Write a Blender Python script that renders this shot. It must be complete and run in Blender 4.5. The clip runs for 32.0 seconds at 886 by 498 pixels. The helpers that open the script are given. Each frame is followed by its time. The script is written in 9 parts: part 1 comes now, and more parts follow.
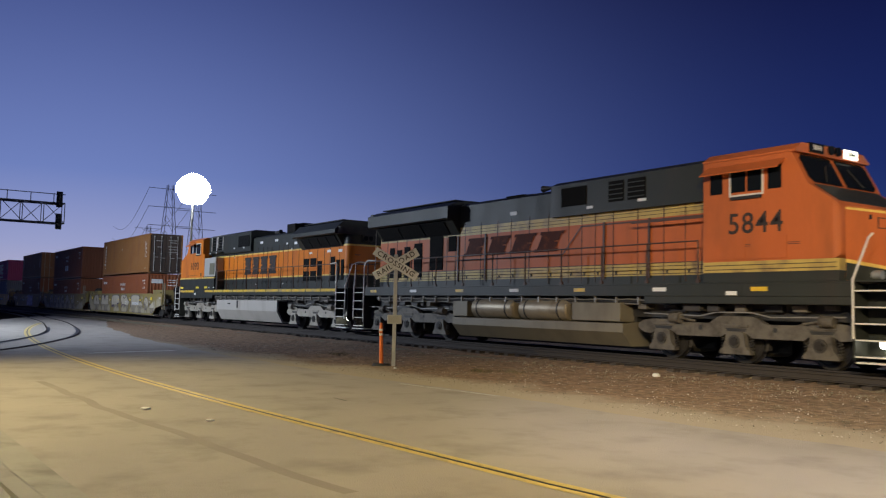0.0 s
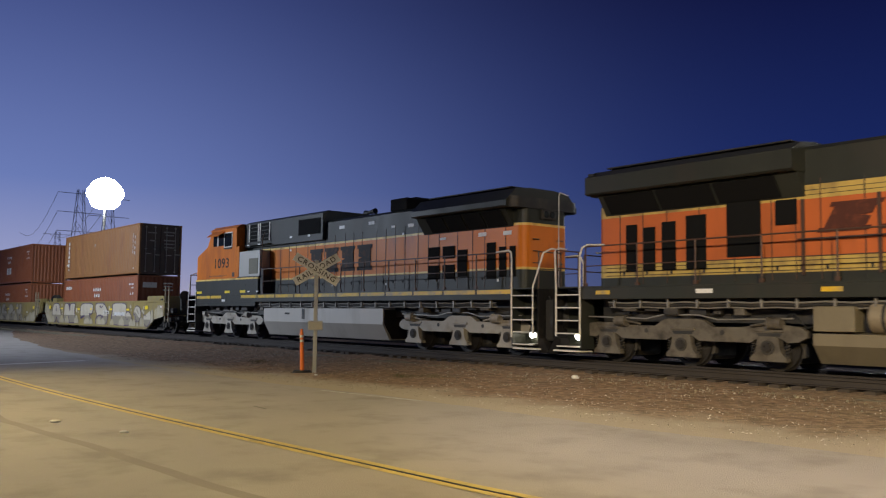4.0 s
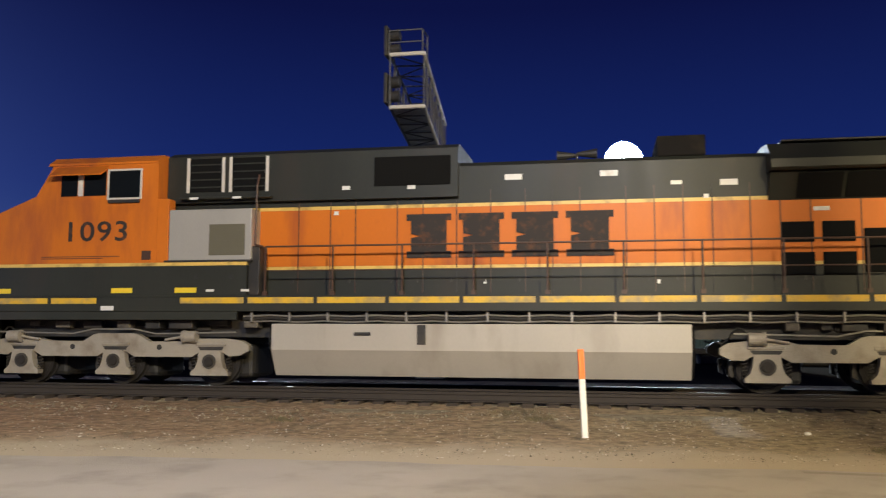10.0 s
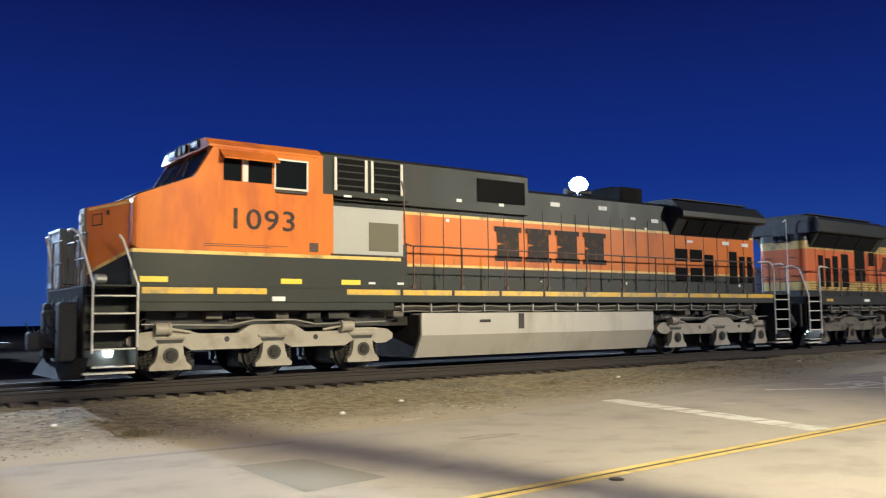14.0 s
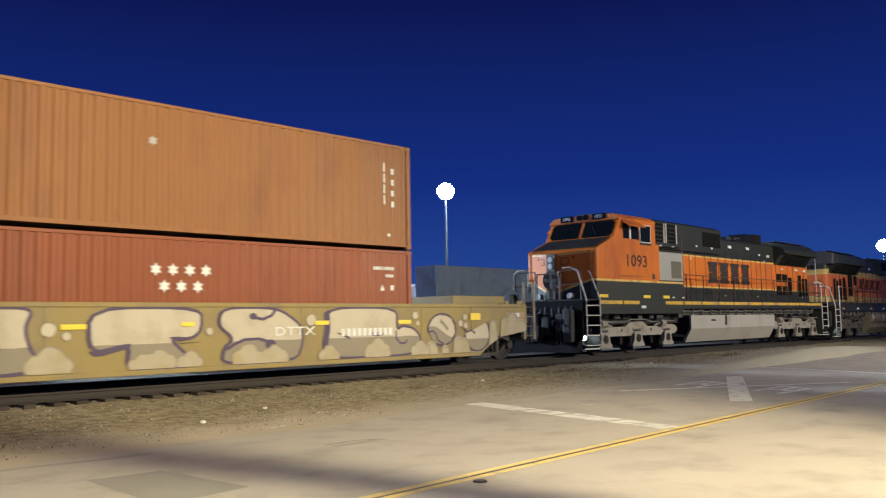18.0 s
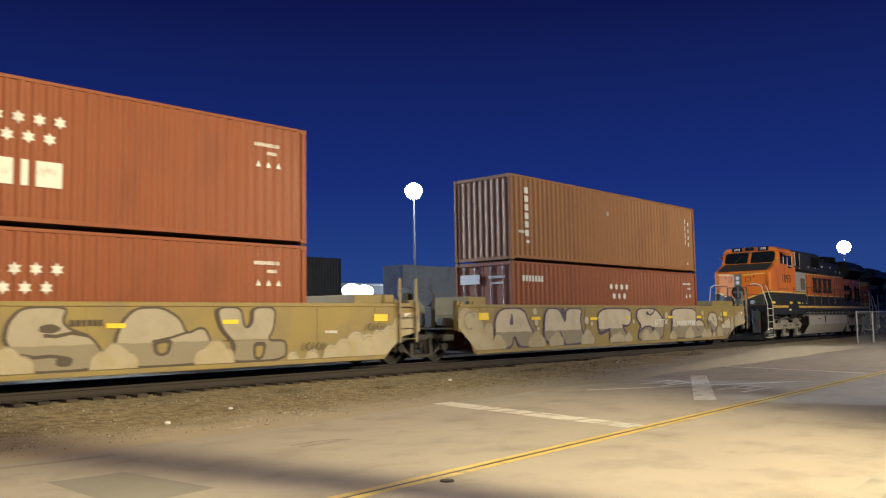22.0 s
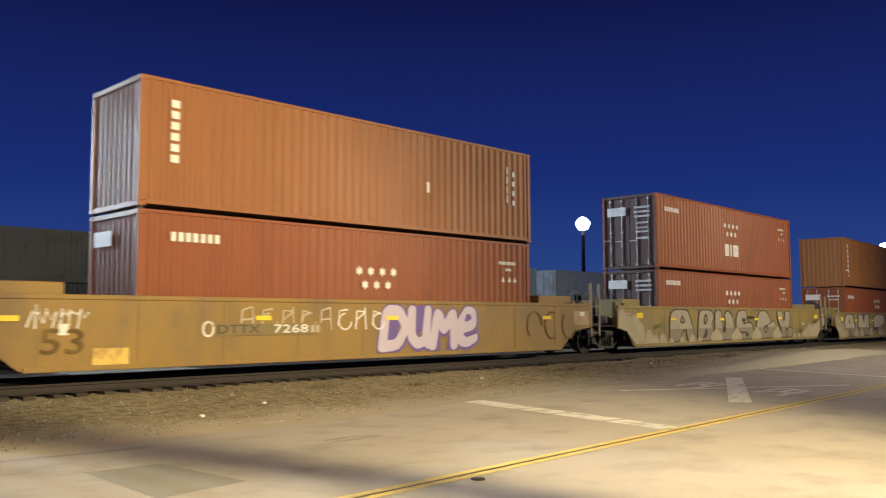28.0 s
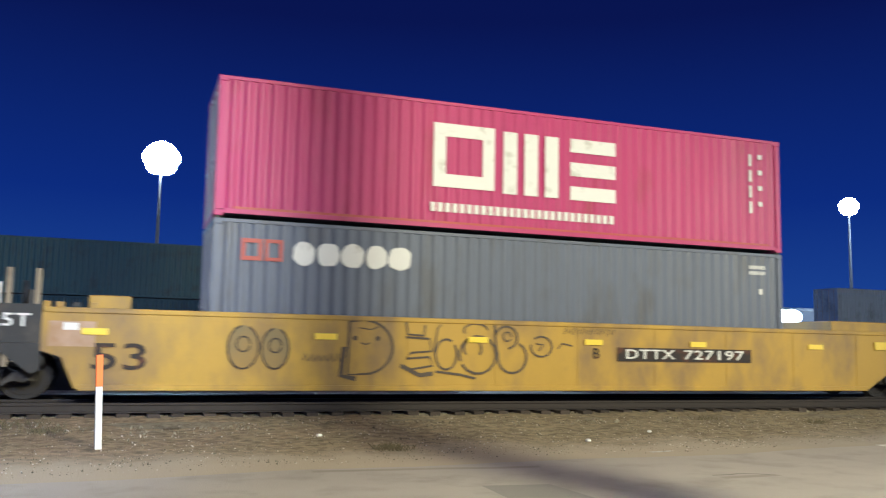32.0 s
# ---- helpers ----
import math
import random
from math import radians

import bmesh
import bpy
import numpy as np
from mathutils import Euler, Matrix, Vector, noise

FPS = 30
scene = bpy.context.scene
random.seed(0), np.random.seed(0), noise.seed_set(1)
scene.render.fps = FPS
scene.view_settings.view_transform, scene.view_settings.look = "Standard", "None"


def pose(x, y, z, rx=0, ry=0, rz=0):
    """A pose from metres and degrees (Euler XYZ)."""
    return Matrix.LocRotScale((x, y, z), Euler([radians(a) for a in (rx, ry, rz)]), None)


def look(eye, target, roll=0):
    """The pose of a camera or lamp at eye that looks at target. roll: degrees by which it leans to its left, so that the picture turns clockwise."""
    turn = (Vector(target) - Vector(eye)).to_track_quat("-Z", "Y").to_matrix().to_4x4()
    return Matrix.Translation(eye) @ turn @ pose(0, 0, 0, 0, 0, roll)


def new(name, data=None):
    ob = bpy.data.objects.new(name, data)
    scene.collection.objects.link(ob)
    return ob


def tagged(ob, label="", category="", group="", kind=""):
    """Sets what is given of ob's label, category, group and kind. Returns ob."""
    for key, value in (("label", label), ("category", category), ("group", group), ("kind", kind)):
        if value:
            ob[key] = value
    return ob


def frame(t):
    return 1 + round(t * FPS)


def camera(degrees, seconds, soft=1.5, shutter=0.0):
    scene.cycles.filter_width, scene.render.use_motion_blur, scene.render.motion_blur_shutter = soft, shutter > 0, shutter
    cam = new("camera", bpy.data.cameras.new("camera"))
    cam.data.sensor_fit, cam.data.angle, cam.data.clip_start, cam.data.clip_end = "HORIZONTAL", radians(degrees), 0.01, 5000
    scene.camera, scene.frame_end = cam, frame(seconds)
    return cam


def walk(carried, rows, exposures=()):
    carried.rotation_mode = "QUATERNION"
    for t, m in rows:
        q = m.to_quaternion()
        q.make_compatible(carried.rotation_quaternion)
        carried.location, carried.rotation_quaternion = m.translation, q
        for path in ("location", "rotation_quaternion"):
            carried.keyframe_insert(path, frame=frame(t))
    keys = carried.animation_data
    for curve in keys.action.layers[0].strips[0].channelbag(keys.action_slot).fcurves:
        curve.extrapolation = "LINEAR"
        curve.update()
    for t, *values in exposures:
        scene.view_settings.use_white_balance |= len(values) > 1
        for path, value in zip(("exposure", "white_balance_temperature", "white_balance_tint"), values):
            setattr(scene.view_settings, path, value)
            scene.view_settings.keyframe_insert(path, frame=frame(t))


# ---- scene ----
cam = camera(54.67, 32.0, soft=1.2, shutter=0.5)
PATH = [
    (0.0, pose(0, 0, 1.6, 93.91, -1.29, 55.62)),
    (0.5, pose(0, 0, 1.6, 93.94, -0.99, 55.25)),
    (1.0, pose(0, 0, 1.6, 93.98, -0.74, 54.69)),
    (1.5, pose(0, 0, 1.6, 93.99, -0.60, 53.93)),
    (2.0, pose(0, 0, 1.6, 94.04, -0.60, 53.37)),
    (2.5, pose(0, 0, 1.6, 94.21, -0.59, 52.73)),
    (3.0, pose(0, 0, 1.6, 94.32, -0.58, 52.11)),
    (3.5, pose(0, 0, 1.6, 94.33, -0.62, 51.39)),
    (5.5, pose(0, 0, 1.6, 94.42, -0.32, 46.07)),
    (6.0, pose(0, 0, 1.6, 94.48, -0.14, 44.38)),
    (6.5, pose(0, 0, 1.6, 94.60, -0.29, 42.68)),
    (7.0, pose(0, 0, 1.6, 94.85, -0.49, 40.51)),
    (7.5, pose(0, 0, 1.6, 95.01, -0.43, 36.61)),
    (8.0, pose(0, 0, 1.6, 95.12, -0.34, 31.38)),
    (8.5, pose(0, 0, 1.6, 95.21, -0.33, 25.72)),
    (9.0, pose(0, 0, 1.6, 95.39, -0.30, 20.28)),
    (9.5, pose(0, 0, 1.6, 95.46, -0.39, 14.65)),
    (10.0, pose(0, 0, 1.6, 95.53, -0.19, 10.65)),
    (10.5, pose(0, 0, 1.6, 95.52, -0.06, 6.93)),
    (11.0, pose(0, 0, 1.6, 95.52, 0.05, 1.46)),
    (11.5, pose(0, 0, 1.6, 95.55, 0.31, -5.63)),
    (12.0, pose(0, 0, 1.6, 95.43, 0.38, -12.73)),
    (12.5, pose(0, 0, 1.6, 95.25, 0.57, -20.34)),
    (13.0, pose(0, 0, 1.6, 95.01, 0.61, -26.38)),
    (13.5, pose(0, 0, 1.6, 94.82, 0.65, -31.52)),
    (15.5, pose(0, 0, 1.6, 94.57, 0.83, -44.58)),
    (16.0, pose(0, 0, 1.6, 94.55, 0.75, -44.62)),
    (16.5, pose(0, 0, 1.6, 94.58, 0.74, -44.40)),
    (17.0, pose(0, 0, 1.6, 94.70, 0.73, -44.64)),
    (17.5, pose(0, 0, 1.6, 94.81, 0.89, -44.93)),
    (18.0, pose(0, 0, 1.6, 94.91, 0.99, -45.18)),
    (18.5, pose(0, 0, 1.6, 94.97, 1.11, -45.37)),
    (19.0, pose(0, 0, 1.6, 94.97, 0.96, -45.64)),
    (19.5, pose(0, 0, 1.6, 94.99, 1.04, -46.03)),
    (20.0, pose(0, 0, 1.6, 94.93, 1.00, -46.31)),
    (20.5, pose(0, 0, 1.6, 94.91, 0.96, -46.48)),
    (21.0, pose(0, 0, 1.6, 94.94, 0.90, -46.51)),
    (21.5, pose(0, 0, 1.6, 94.92, 0.93, -46.92)),
    (22.0, pose(0, 0, 1.6, 94.85, 0.97, -47.34)),
    (22.5, pose(0, 0, 1.6, 94.86, 0.94, -47.93)),
    (23.0, pose(0, 0, 1.6, 94.91, 0.93, -48.28)),
    (23.5, pose(0, 0, 1.6, 94.95, 0.99, -48.27)),
    (24.0, pose(0, 0, 1.6, 95.05, 0.88, -47.90)),
    (24.5, pose(0, 0, 1.6, 95.06, 0.86, -47.60)),
    (25.0, pose(0, 0, 1.6, 95.07, 0.73, -46.68)),
    (25.5, pose(0, 0, 1.6, 94.99, 0.52, -46.25)),
    (26.0, pose(0, 0, 1.6, 94.93, 0.28, -45.87)),
    (26.5, pose(0, 0, 1.6, 94.78, -0.01, -45.40)),
    (28.5, pose(0, 0, 1.6, 94.73, 0.24, -45.16)),
    (29.0, pose(0, 0, 1.6, 94.74, 0.34, -45.47)),
    (29.5, pose(0, 0, 1.6, 94.83, 0.26, -45.66)),
    (30.0, pose(0, 0, 1.6, 94.84, 0.21, -45.44)),
    (30.5, pose(0, 0, 1.6, 94.92, 0.24, -44.66)),
    (31.0, pose(0, 0, 1.6, 95.13, -0.28, -38.10)),
    (31.5, pose(0, 0, 1.6, 95.71, -1.38, -23.94)),
    (32.0, pose(0, 0, 1.6, 96.31, -1.13, -20.07)),
]
EXPOSURES = [(0.0, -0.1, 6950, 5), (1.0, -0.15, 6950, 5), (2.0, -0.3, 7000, 6), (3.5, -0.2, 7000, 6), (6.0, -0.35, 6800, 7), (7.4, -0.2, 6900, 9), (7.9, 0.12, 6200, 8), (9.0, -0.05, 5900, 10), (11.0, -0.2, 6100, 5), (12.1, -0.1, 6000, 4), (12.6, 0.05, 5800, 4),
             (13.0, 0.32, 4700, 6), (16.0, 0.25, 6300, 8), (17.0, 0.25, 5700, 8), (18.0, 0.25, 5300, 8), (19.5, 0.2, 5800, 7), (22.0, 0.15, 5800, 7), (26.0, 0.15, 6100, 7), (29.0, 0.2, 6200, 6), (30.5, 0.2, 6300, 6), (31.0, 0.35, 5800, 9), (31.3, 0.15, 5700, 7), (32.0, 0.1, 4800, 5)]
walk(cam, PATH, EXPOSURES)

# the train's way: metres run along the track since the eleventh second
RUN = (92.3641, 16.7682, -10.6768, -11.7820, 11.1513)
RAIL_Z = 0.42      # top of the rails
TRACK_Y = 18.55    # the track's middle line, straight up to x = 15, then a wide bend


def run(t):
    u = (t - 11.0) / 20.0
    return sum(c * u ** (k + 1) for k, c in enumerate(RUN))


def along(d, side=0.0, up=0.0):
    """The pose on the track d metres along it."""
    if d < 15.0:
        x, y, a, drop = d, TRACK_Y, 0.0, 0.0
    else:
        radius = 560.0
        a = (d - 15.0) / radius
        x, y = 15.0 + radius * math.sin(a), TRACK_Y + radius * (1.0 - math.cos(a))
        drop = 0.15 * min(4.0, ((d - 15.0) / 40.0) ** 2)
    return pose(x - side * math.sin(a), y + side * math.cos(a), RAIL_Z - drop + up, 0, 0, math.degrees(a))


MOVERS = []     # (thing, metres behind the zero mark of the train)
WHEELS = []     # (wheelset, local place, radius, turned)

# ---------------------------------------------------------------- sky and lamps
def build_sky():
    world = bpy.data.worlds.new("dusk_sky")
    scene.world = world
    world.use_nodes = True
    nt = world.node_tree
    nt.nodes.clear()
    n, l = nt.nodes.new, nt.links.new
    coord = n("ShaderNodeTexCoord")
    sep = n("ShaderNodeSeparateXYZ")
    l(coord.outputs["Generated"], sep.inputs[0])
    high = n("ShaderNodeValToRGB")          # away from the afterglow
    glow = n("ShaderNodeValToRGB")          # towards the afterglow
    for node, stops in ((high, ((0.0, (0.027, 0.054, 0.175)), (0.06, (0.020, 0.046, 0.185)), (0.16, (0.010, 0.023, 0.142)),
                                (0.36, (0.0048, 0.0072, 0.055)), (1.0, (0.003, 0.004, 0.03)))),
                        (glow, ((0.0, (0.58, 0.54, 0.74)), (0.06, (0.38, 0.42, 0.76)), (0.14, (0.20, 0.28, 0.68)),
                                (0.34, (0.105, 0.155, 0.48)), (1.0, (0.006, 0.011, 0.06))))):
        r = node.color_ramp
        while len(r.elements) < len(stops):
            r.elements.new(0.5)
        for e, (p, c) in zip(r.elements, stops):
            e.position, e.color = p, (*c, 1)
        l(sep.outputs["Z"], node.inputs[0])
    dot = n("ShaderNodeVectorMath")
    dot.operation = "DOT_PRODUCT"
    dot.inputs[1].default_value = (-0.985, 0.17, 0.0)
    l(coord.outputs["Generated"], dot.inputs[0])
    span = n("ShaderNodeMapRange")
    span.inputs[1].default_value, span.inputs[2].default_value = 0.35, 1.02
    l(dot.outputs["Value"], span.inputs[0])
    ease = n("ShaderNodeMath")
    ease.operation = "POWER"
    ease.inputs[1].default_value = 4.6
    l(span.outputs[0], ease.inputs[0])
    mix = n("ShaderNodeMix")
    mix.data_type = "RGBA"
    l(ease.outputs[0], mix.inputs[0])
    l(high.outputs[0], mix.inputs[6])
    l(glow.outputs[0], mix.inputs[7])
    bg = n("ShaderNodeBackground")
    bg.inputs[1].default_value = 1.0
    l(mix.outputs[2], bg.inputs[0])
    out = n("ShaderNodeOutputWorld")
    l(bg.outputs[0], out.inputs[0])


build_sky()


def lamp(name, kind, m, watts, colour, size=0.3, spot=None):
    data = bpy.data.lights.new(name, kind)
    data.energy, data.color = watts, colour
    if kind in ("POINT", "SPOT"):
        data.shadow_soft_size = size
    if kind == "SPOT":
        data.spot_size, data.spot_blend = radians(spot), 0.6
    ob = new(name, data)
    ob.matrix_world = m
    return ob


SODIUM, WARM, COOL = (1.0, 0.60, 0.24), (1.0, 0.80, 0.55), (0.86, 0.93, 1.0)
# street lamps and one fill lamp, unseen behind the camera over the near pavement, and the yard's floodlights
# x, y, height, watts, tint, the point aimed at, cone
STREET_AND_FILL = ((7.95, -5.8, 10.0, 22000, (1.0, 0.765, 0.39), (3.5, 12.5, 0.0), 90),
          (-16.0, -4.5, 10.0, 10500, (1.0, 0.84, 0.48), (-15.0, 0.0, 0.0), 100),
          (-50.0, -7.5, 10.0, 34000, (0.66, 0.77, 1.0), (-50.0, 3.0, 0.0), 134),
          (38.0, -6.0, 10.0, 21000, (1.0, 0.82, 0.55), (34.0, 13.0, 0.0), 125),
          (-1.0, -4.0, 10.0, 9500, (0.86, 0.86, 1.0), (-7.0, 17.5, 2.5), 58),
          # fill light added to lift the utility pole's shadow on the road
          (0.5, -6.0, 9.0, 4800, (1.0, 0.80, 0.52), (4.5, 9.0, 0.0), 66))
for sx, sy, sz, watts, tint, aim, cone in STREET_AND_FILL:
    lamp("street_or_fill_light", "SPOT", look((sx, sy, sz), aim), watts, tint, 0.20, cone)
MASTS = ((-139.0, 44.8, 20.0), (-34.5, 86.0, 20.0), (2.2, 92.0, 20.0), (50.6, 89.4, 19.3), (85.5, 84.0, 20.0), (136.0, 97.0, 20.0), (245.0, 77.0, 20.0))
for mx, my, mz in (MASTS[0], MASTS[3], MASTS[4]):
    lamp("yard_floodlight", "POINT", pose(mx, my - 6.0, mz - 1.5), 6000, COOL, 1.5)
# two of them throw a strong beam across the track
for (mx, my, mz), aim, watts, cone in ((MASTS[1], (0.0, 18.0, 2.0), 26000, 64), (MASTS[2], (24.0, 18.0, 3.0), 230000, 40)):
    lamp("yard_floodlight", "SPOT", look((mx, my - 2.5, mz - 1.5), aim), watts, COOL, 0.8, cone)
for px in (88.0, 150.0):
    lamp("shed_light", "POINT", pose(px, 130.0, 8.0), 9000, COOL, 0.6)
lamp("tower_light", "POINT", pose(57.0, 119.0, 17.0), 5000, COOL, 0.5)
lamp("warehouse_light", "POINT", pose(-84.0, 50.6, 8.6), 2500, COOL, 0.5)


# ---------------------------------------------------------------- materials
def mat(name, base, rough=0.6, metal=0.0, scale=3.0, vary=0.25, fine=60.0, bump=0.12, dirt=None, dirt_amount=0.0, dirt_scale=1.2, emit=0.0, rand=0.0, stretch=None, spec=0.5):
    """A surface with patchy and fine variation, dirt stains and fine relief, at real size in object space."""
    m = bpy.data.materials.new(name)
    m.use_nodes = True
    nt = m.node_tree
    n, l = nt.nodes.new, nt.links.new
    b = nt.nodes["Principled BSDF"]
    b.inputs["Metallic"].default_value = metal
    b.inputs["Specular IOR Level"].default_value = spec
    if emit:
        b.inputs["Base Color"].default_value = (*base, 1)
        b.inputs["Emission Color"].default_value = (*base, 1)
        b.inputs["Emission Strength"].default_value = emit
        return m
    coord = n("ShaderNodeTexCoord")
    vec = coord.outputs["Object"]
    if stretch:
        mp = n("ShaderNodeMapping")
        mp.inputs["Scale"].default_value = stretch
        l(vec, mp.inputs[0])
        vec = mp.outputs[0]

    def noise_node(s, detail=4.0):
        t = n("ShaderNodeTexNoise")
        t.inputs["Scale"].default_value, t.inputs["Detail"].default_value = s, detail
        t.inputs["Roughness"].default_value = 0.6
        l(vec, t.inputs["Vector"])
        return t.outputs["Fac"]

    def mixed(fac, a, c, kind="MIX"):
        x = n("ShaderNodeMix")
        x.data_type, x.blend_type = "RGBA", kind
        for sock, v in ((x.inputs[0], fac), (x.inputs[6], a), (x.inputs[7], c)):
            if hasattr(v, "links"):
                l(v, sock)
            else:
                sock.default_value = v
        return x.outputs[2]

    big, small = noise_node(scale), noise_node(fine, 2.0)
    dark = tuple(c * (1 - vary) for c in base) + (1,)
    light = tuple(min(1, c * (1 + vary)) for c in base) + (1,)
    col = mixed(big, dark, light)
    ramp = n("ShaderNodeMapRange")
    ramp.inputs[3].default_value, ramp.inputs[4].default_value = 1 - 0.6 * vary, 1 + 0.6 * vary
    l(small, ramp.inputs[0])
    col = mixed(1.0, col, ramp.outputs[0], "MULTIPLY")
    if dirt:
        d = n("ShaderNodeMapRange")
        d.inputs[1].default_value, d.inputs[2].default_value = 0.62 - 0.35 * dirt_amount, 0.80 - 0.25 * dirt_amount
        l(noise_node(dirt_scale, 8.0), d.inputs[0])
        col = mixed(d.outputs[0], col, (*dirt, 1))
    if rand:
        info = n("ShaderNodeObjectInfo")
        r = n("ShaderNodeMapRange")
        r.inputs[3].default_value, r.inputs[4].default_value = 1 - rand, 1 + rand
        l(info.outputs["Random"], r.inputs[0])
        col = mixed(1.0, col, r.outputs[0], "MULTIPLY")
    l(col, b.inputs["Base Color"])
    rr = n("ShaderNodeMapRange")
    rr.inputs[3].default_value, rr.inputs[4].default_value = max(0.02, rough - 0.12), min(1, rough + 0.12)
    l(big, rr.inputs[0])
    l(rr.outputs[0], b.inputs["Roughness"])
    if bump:
        bp = n("ShaderNodeBump")
        bp.inputs["Strength"].default_value = bump
        bp.inputs["Distance"].default_value = 0.02
        l(small, bp.inputs["Height"])
        l(bp.outputs[0], b.inputs["Normal"])
    return m


def verge_mat():
    """Pale dust beside the asphalt that gives way to brown gravelly soil towards the track."""
    m = mat("dusty_verge_soil", (0.32, 0.26, 0.165), 0.95, 0, 4.5, 0.6, 40, 1.0, (0.125, 0.10, 0.06), 0.52, 6.0)
    nt = m.node_tree
    n, l = nt.nodes.new, nt.links.new
    b = nt.nodes["Principled BSDF"]
    soil = b.inputs["Base Color"].links[0].from_socket
    coord = n("ShaderNodeTexCoord")
    across = n("ShaderNodeVectorMath")
    across.operation = "DOT_PRODUCT"
    across.inputs[1].default_value = (-0.067, 1.0, 0.0)
    l(coord.outputs["Object"], across.inputs[0])
    wob = n("ShaderNodeTexNoise")
    wob.inputs["Scale"].default_value, wob.inputs["Detail"].default_value = 0.9, 6.0
    l(coord.outputs["Object"], wob.inputs["Vector"])
    add = n("ShaderNodeMath")
    add.operation = "MULTIPLY_ADD"
    add.inputs[1].default_value = 2.6
    l(wob.outputs["Fac"], add.inputs[0])
    l(across.outputs["Value"], add.inputs[2])
    span = n("ShaderNodeMapRange")
    span.interpolation_type = "SMOOTHSTEP"
    span.inputs[1].default_value, span.inputs[2].default_value = 12.5, 14.3
    l(add.outputs[0], span.inputs[0])
    mix = n("ShaderNodeMix")
    mix.data_type = "RGBA"
    # redder soil towards the west, olive gravel towards the east
    sep = n("ShaderNodeSeparateXYZ")
    l(coord.outputs["Object"], sep.inputs[0])
    along_x = n("ShaderNodeMath")
    along_x.operation = "MULTIPLY_ADD"
    along_x.inputs[1].default_value = 14.0
    l(wob.outputs["Fac"], along_x.inputs[0])
    l(sep.outputs["X"], along_x.inputs[2])
    east = n("ShaderNodeMapRange")
    east.inputs[1].default_value, east.inputs[2].default_value = -4.0, 13.0
    l(along_x.outputs[0], east.inputs[0])
    tone = n("ShaderNodeMix")
    tone.data_type = "RGBA"
    tone.inputs[6].default_value, tone.inputs[7].default_value = (1.0, 0.78, 0.74, 1), (1.0, 1.02, 0.95, 1)
    l(east.outputs[0], tone.inputs[0])
    toned = n("ShaderNodeMix")
    toned.data_type, toned.blend_type = "RGBA", "MULTIPLY"
    toned.inputs[0].default_value = 1.0
    l(soil, toned.inputs[6])
    l(tone.outputs[2], toned.inputs[7])
    soil = toned.outputs[2]
    dust = n("ShaderNodeMix")
    dust.data_type = "RGBA"
    dust.inputs[6].default_value, dust.inputs[7].default_value = (0.44, 0.37, 0.27, 1), (0.33, 0.295, 0.24, 1)
    further = n("ShaderNodeMapRange")
    further.inputs[1].default_value, further.inputs[2].default_value = 12.0, 24.0
    l(along_x.outputs[0], further.inputs[0])
    l(further.outputs[0], dust.inputs[0])
    l(dust.outputs[2], mix.inputs[6])
    l(span.outputs[0], mix.inputs[0])
    l(soil, mix.inputs[7])
    l(mix.outputs[2], b.inputs["Base Color"])
    return m


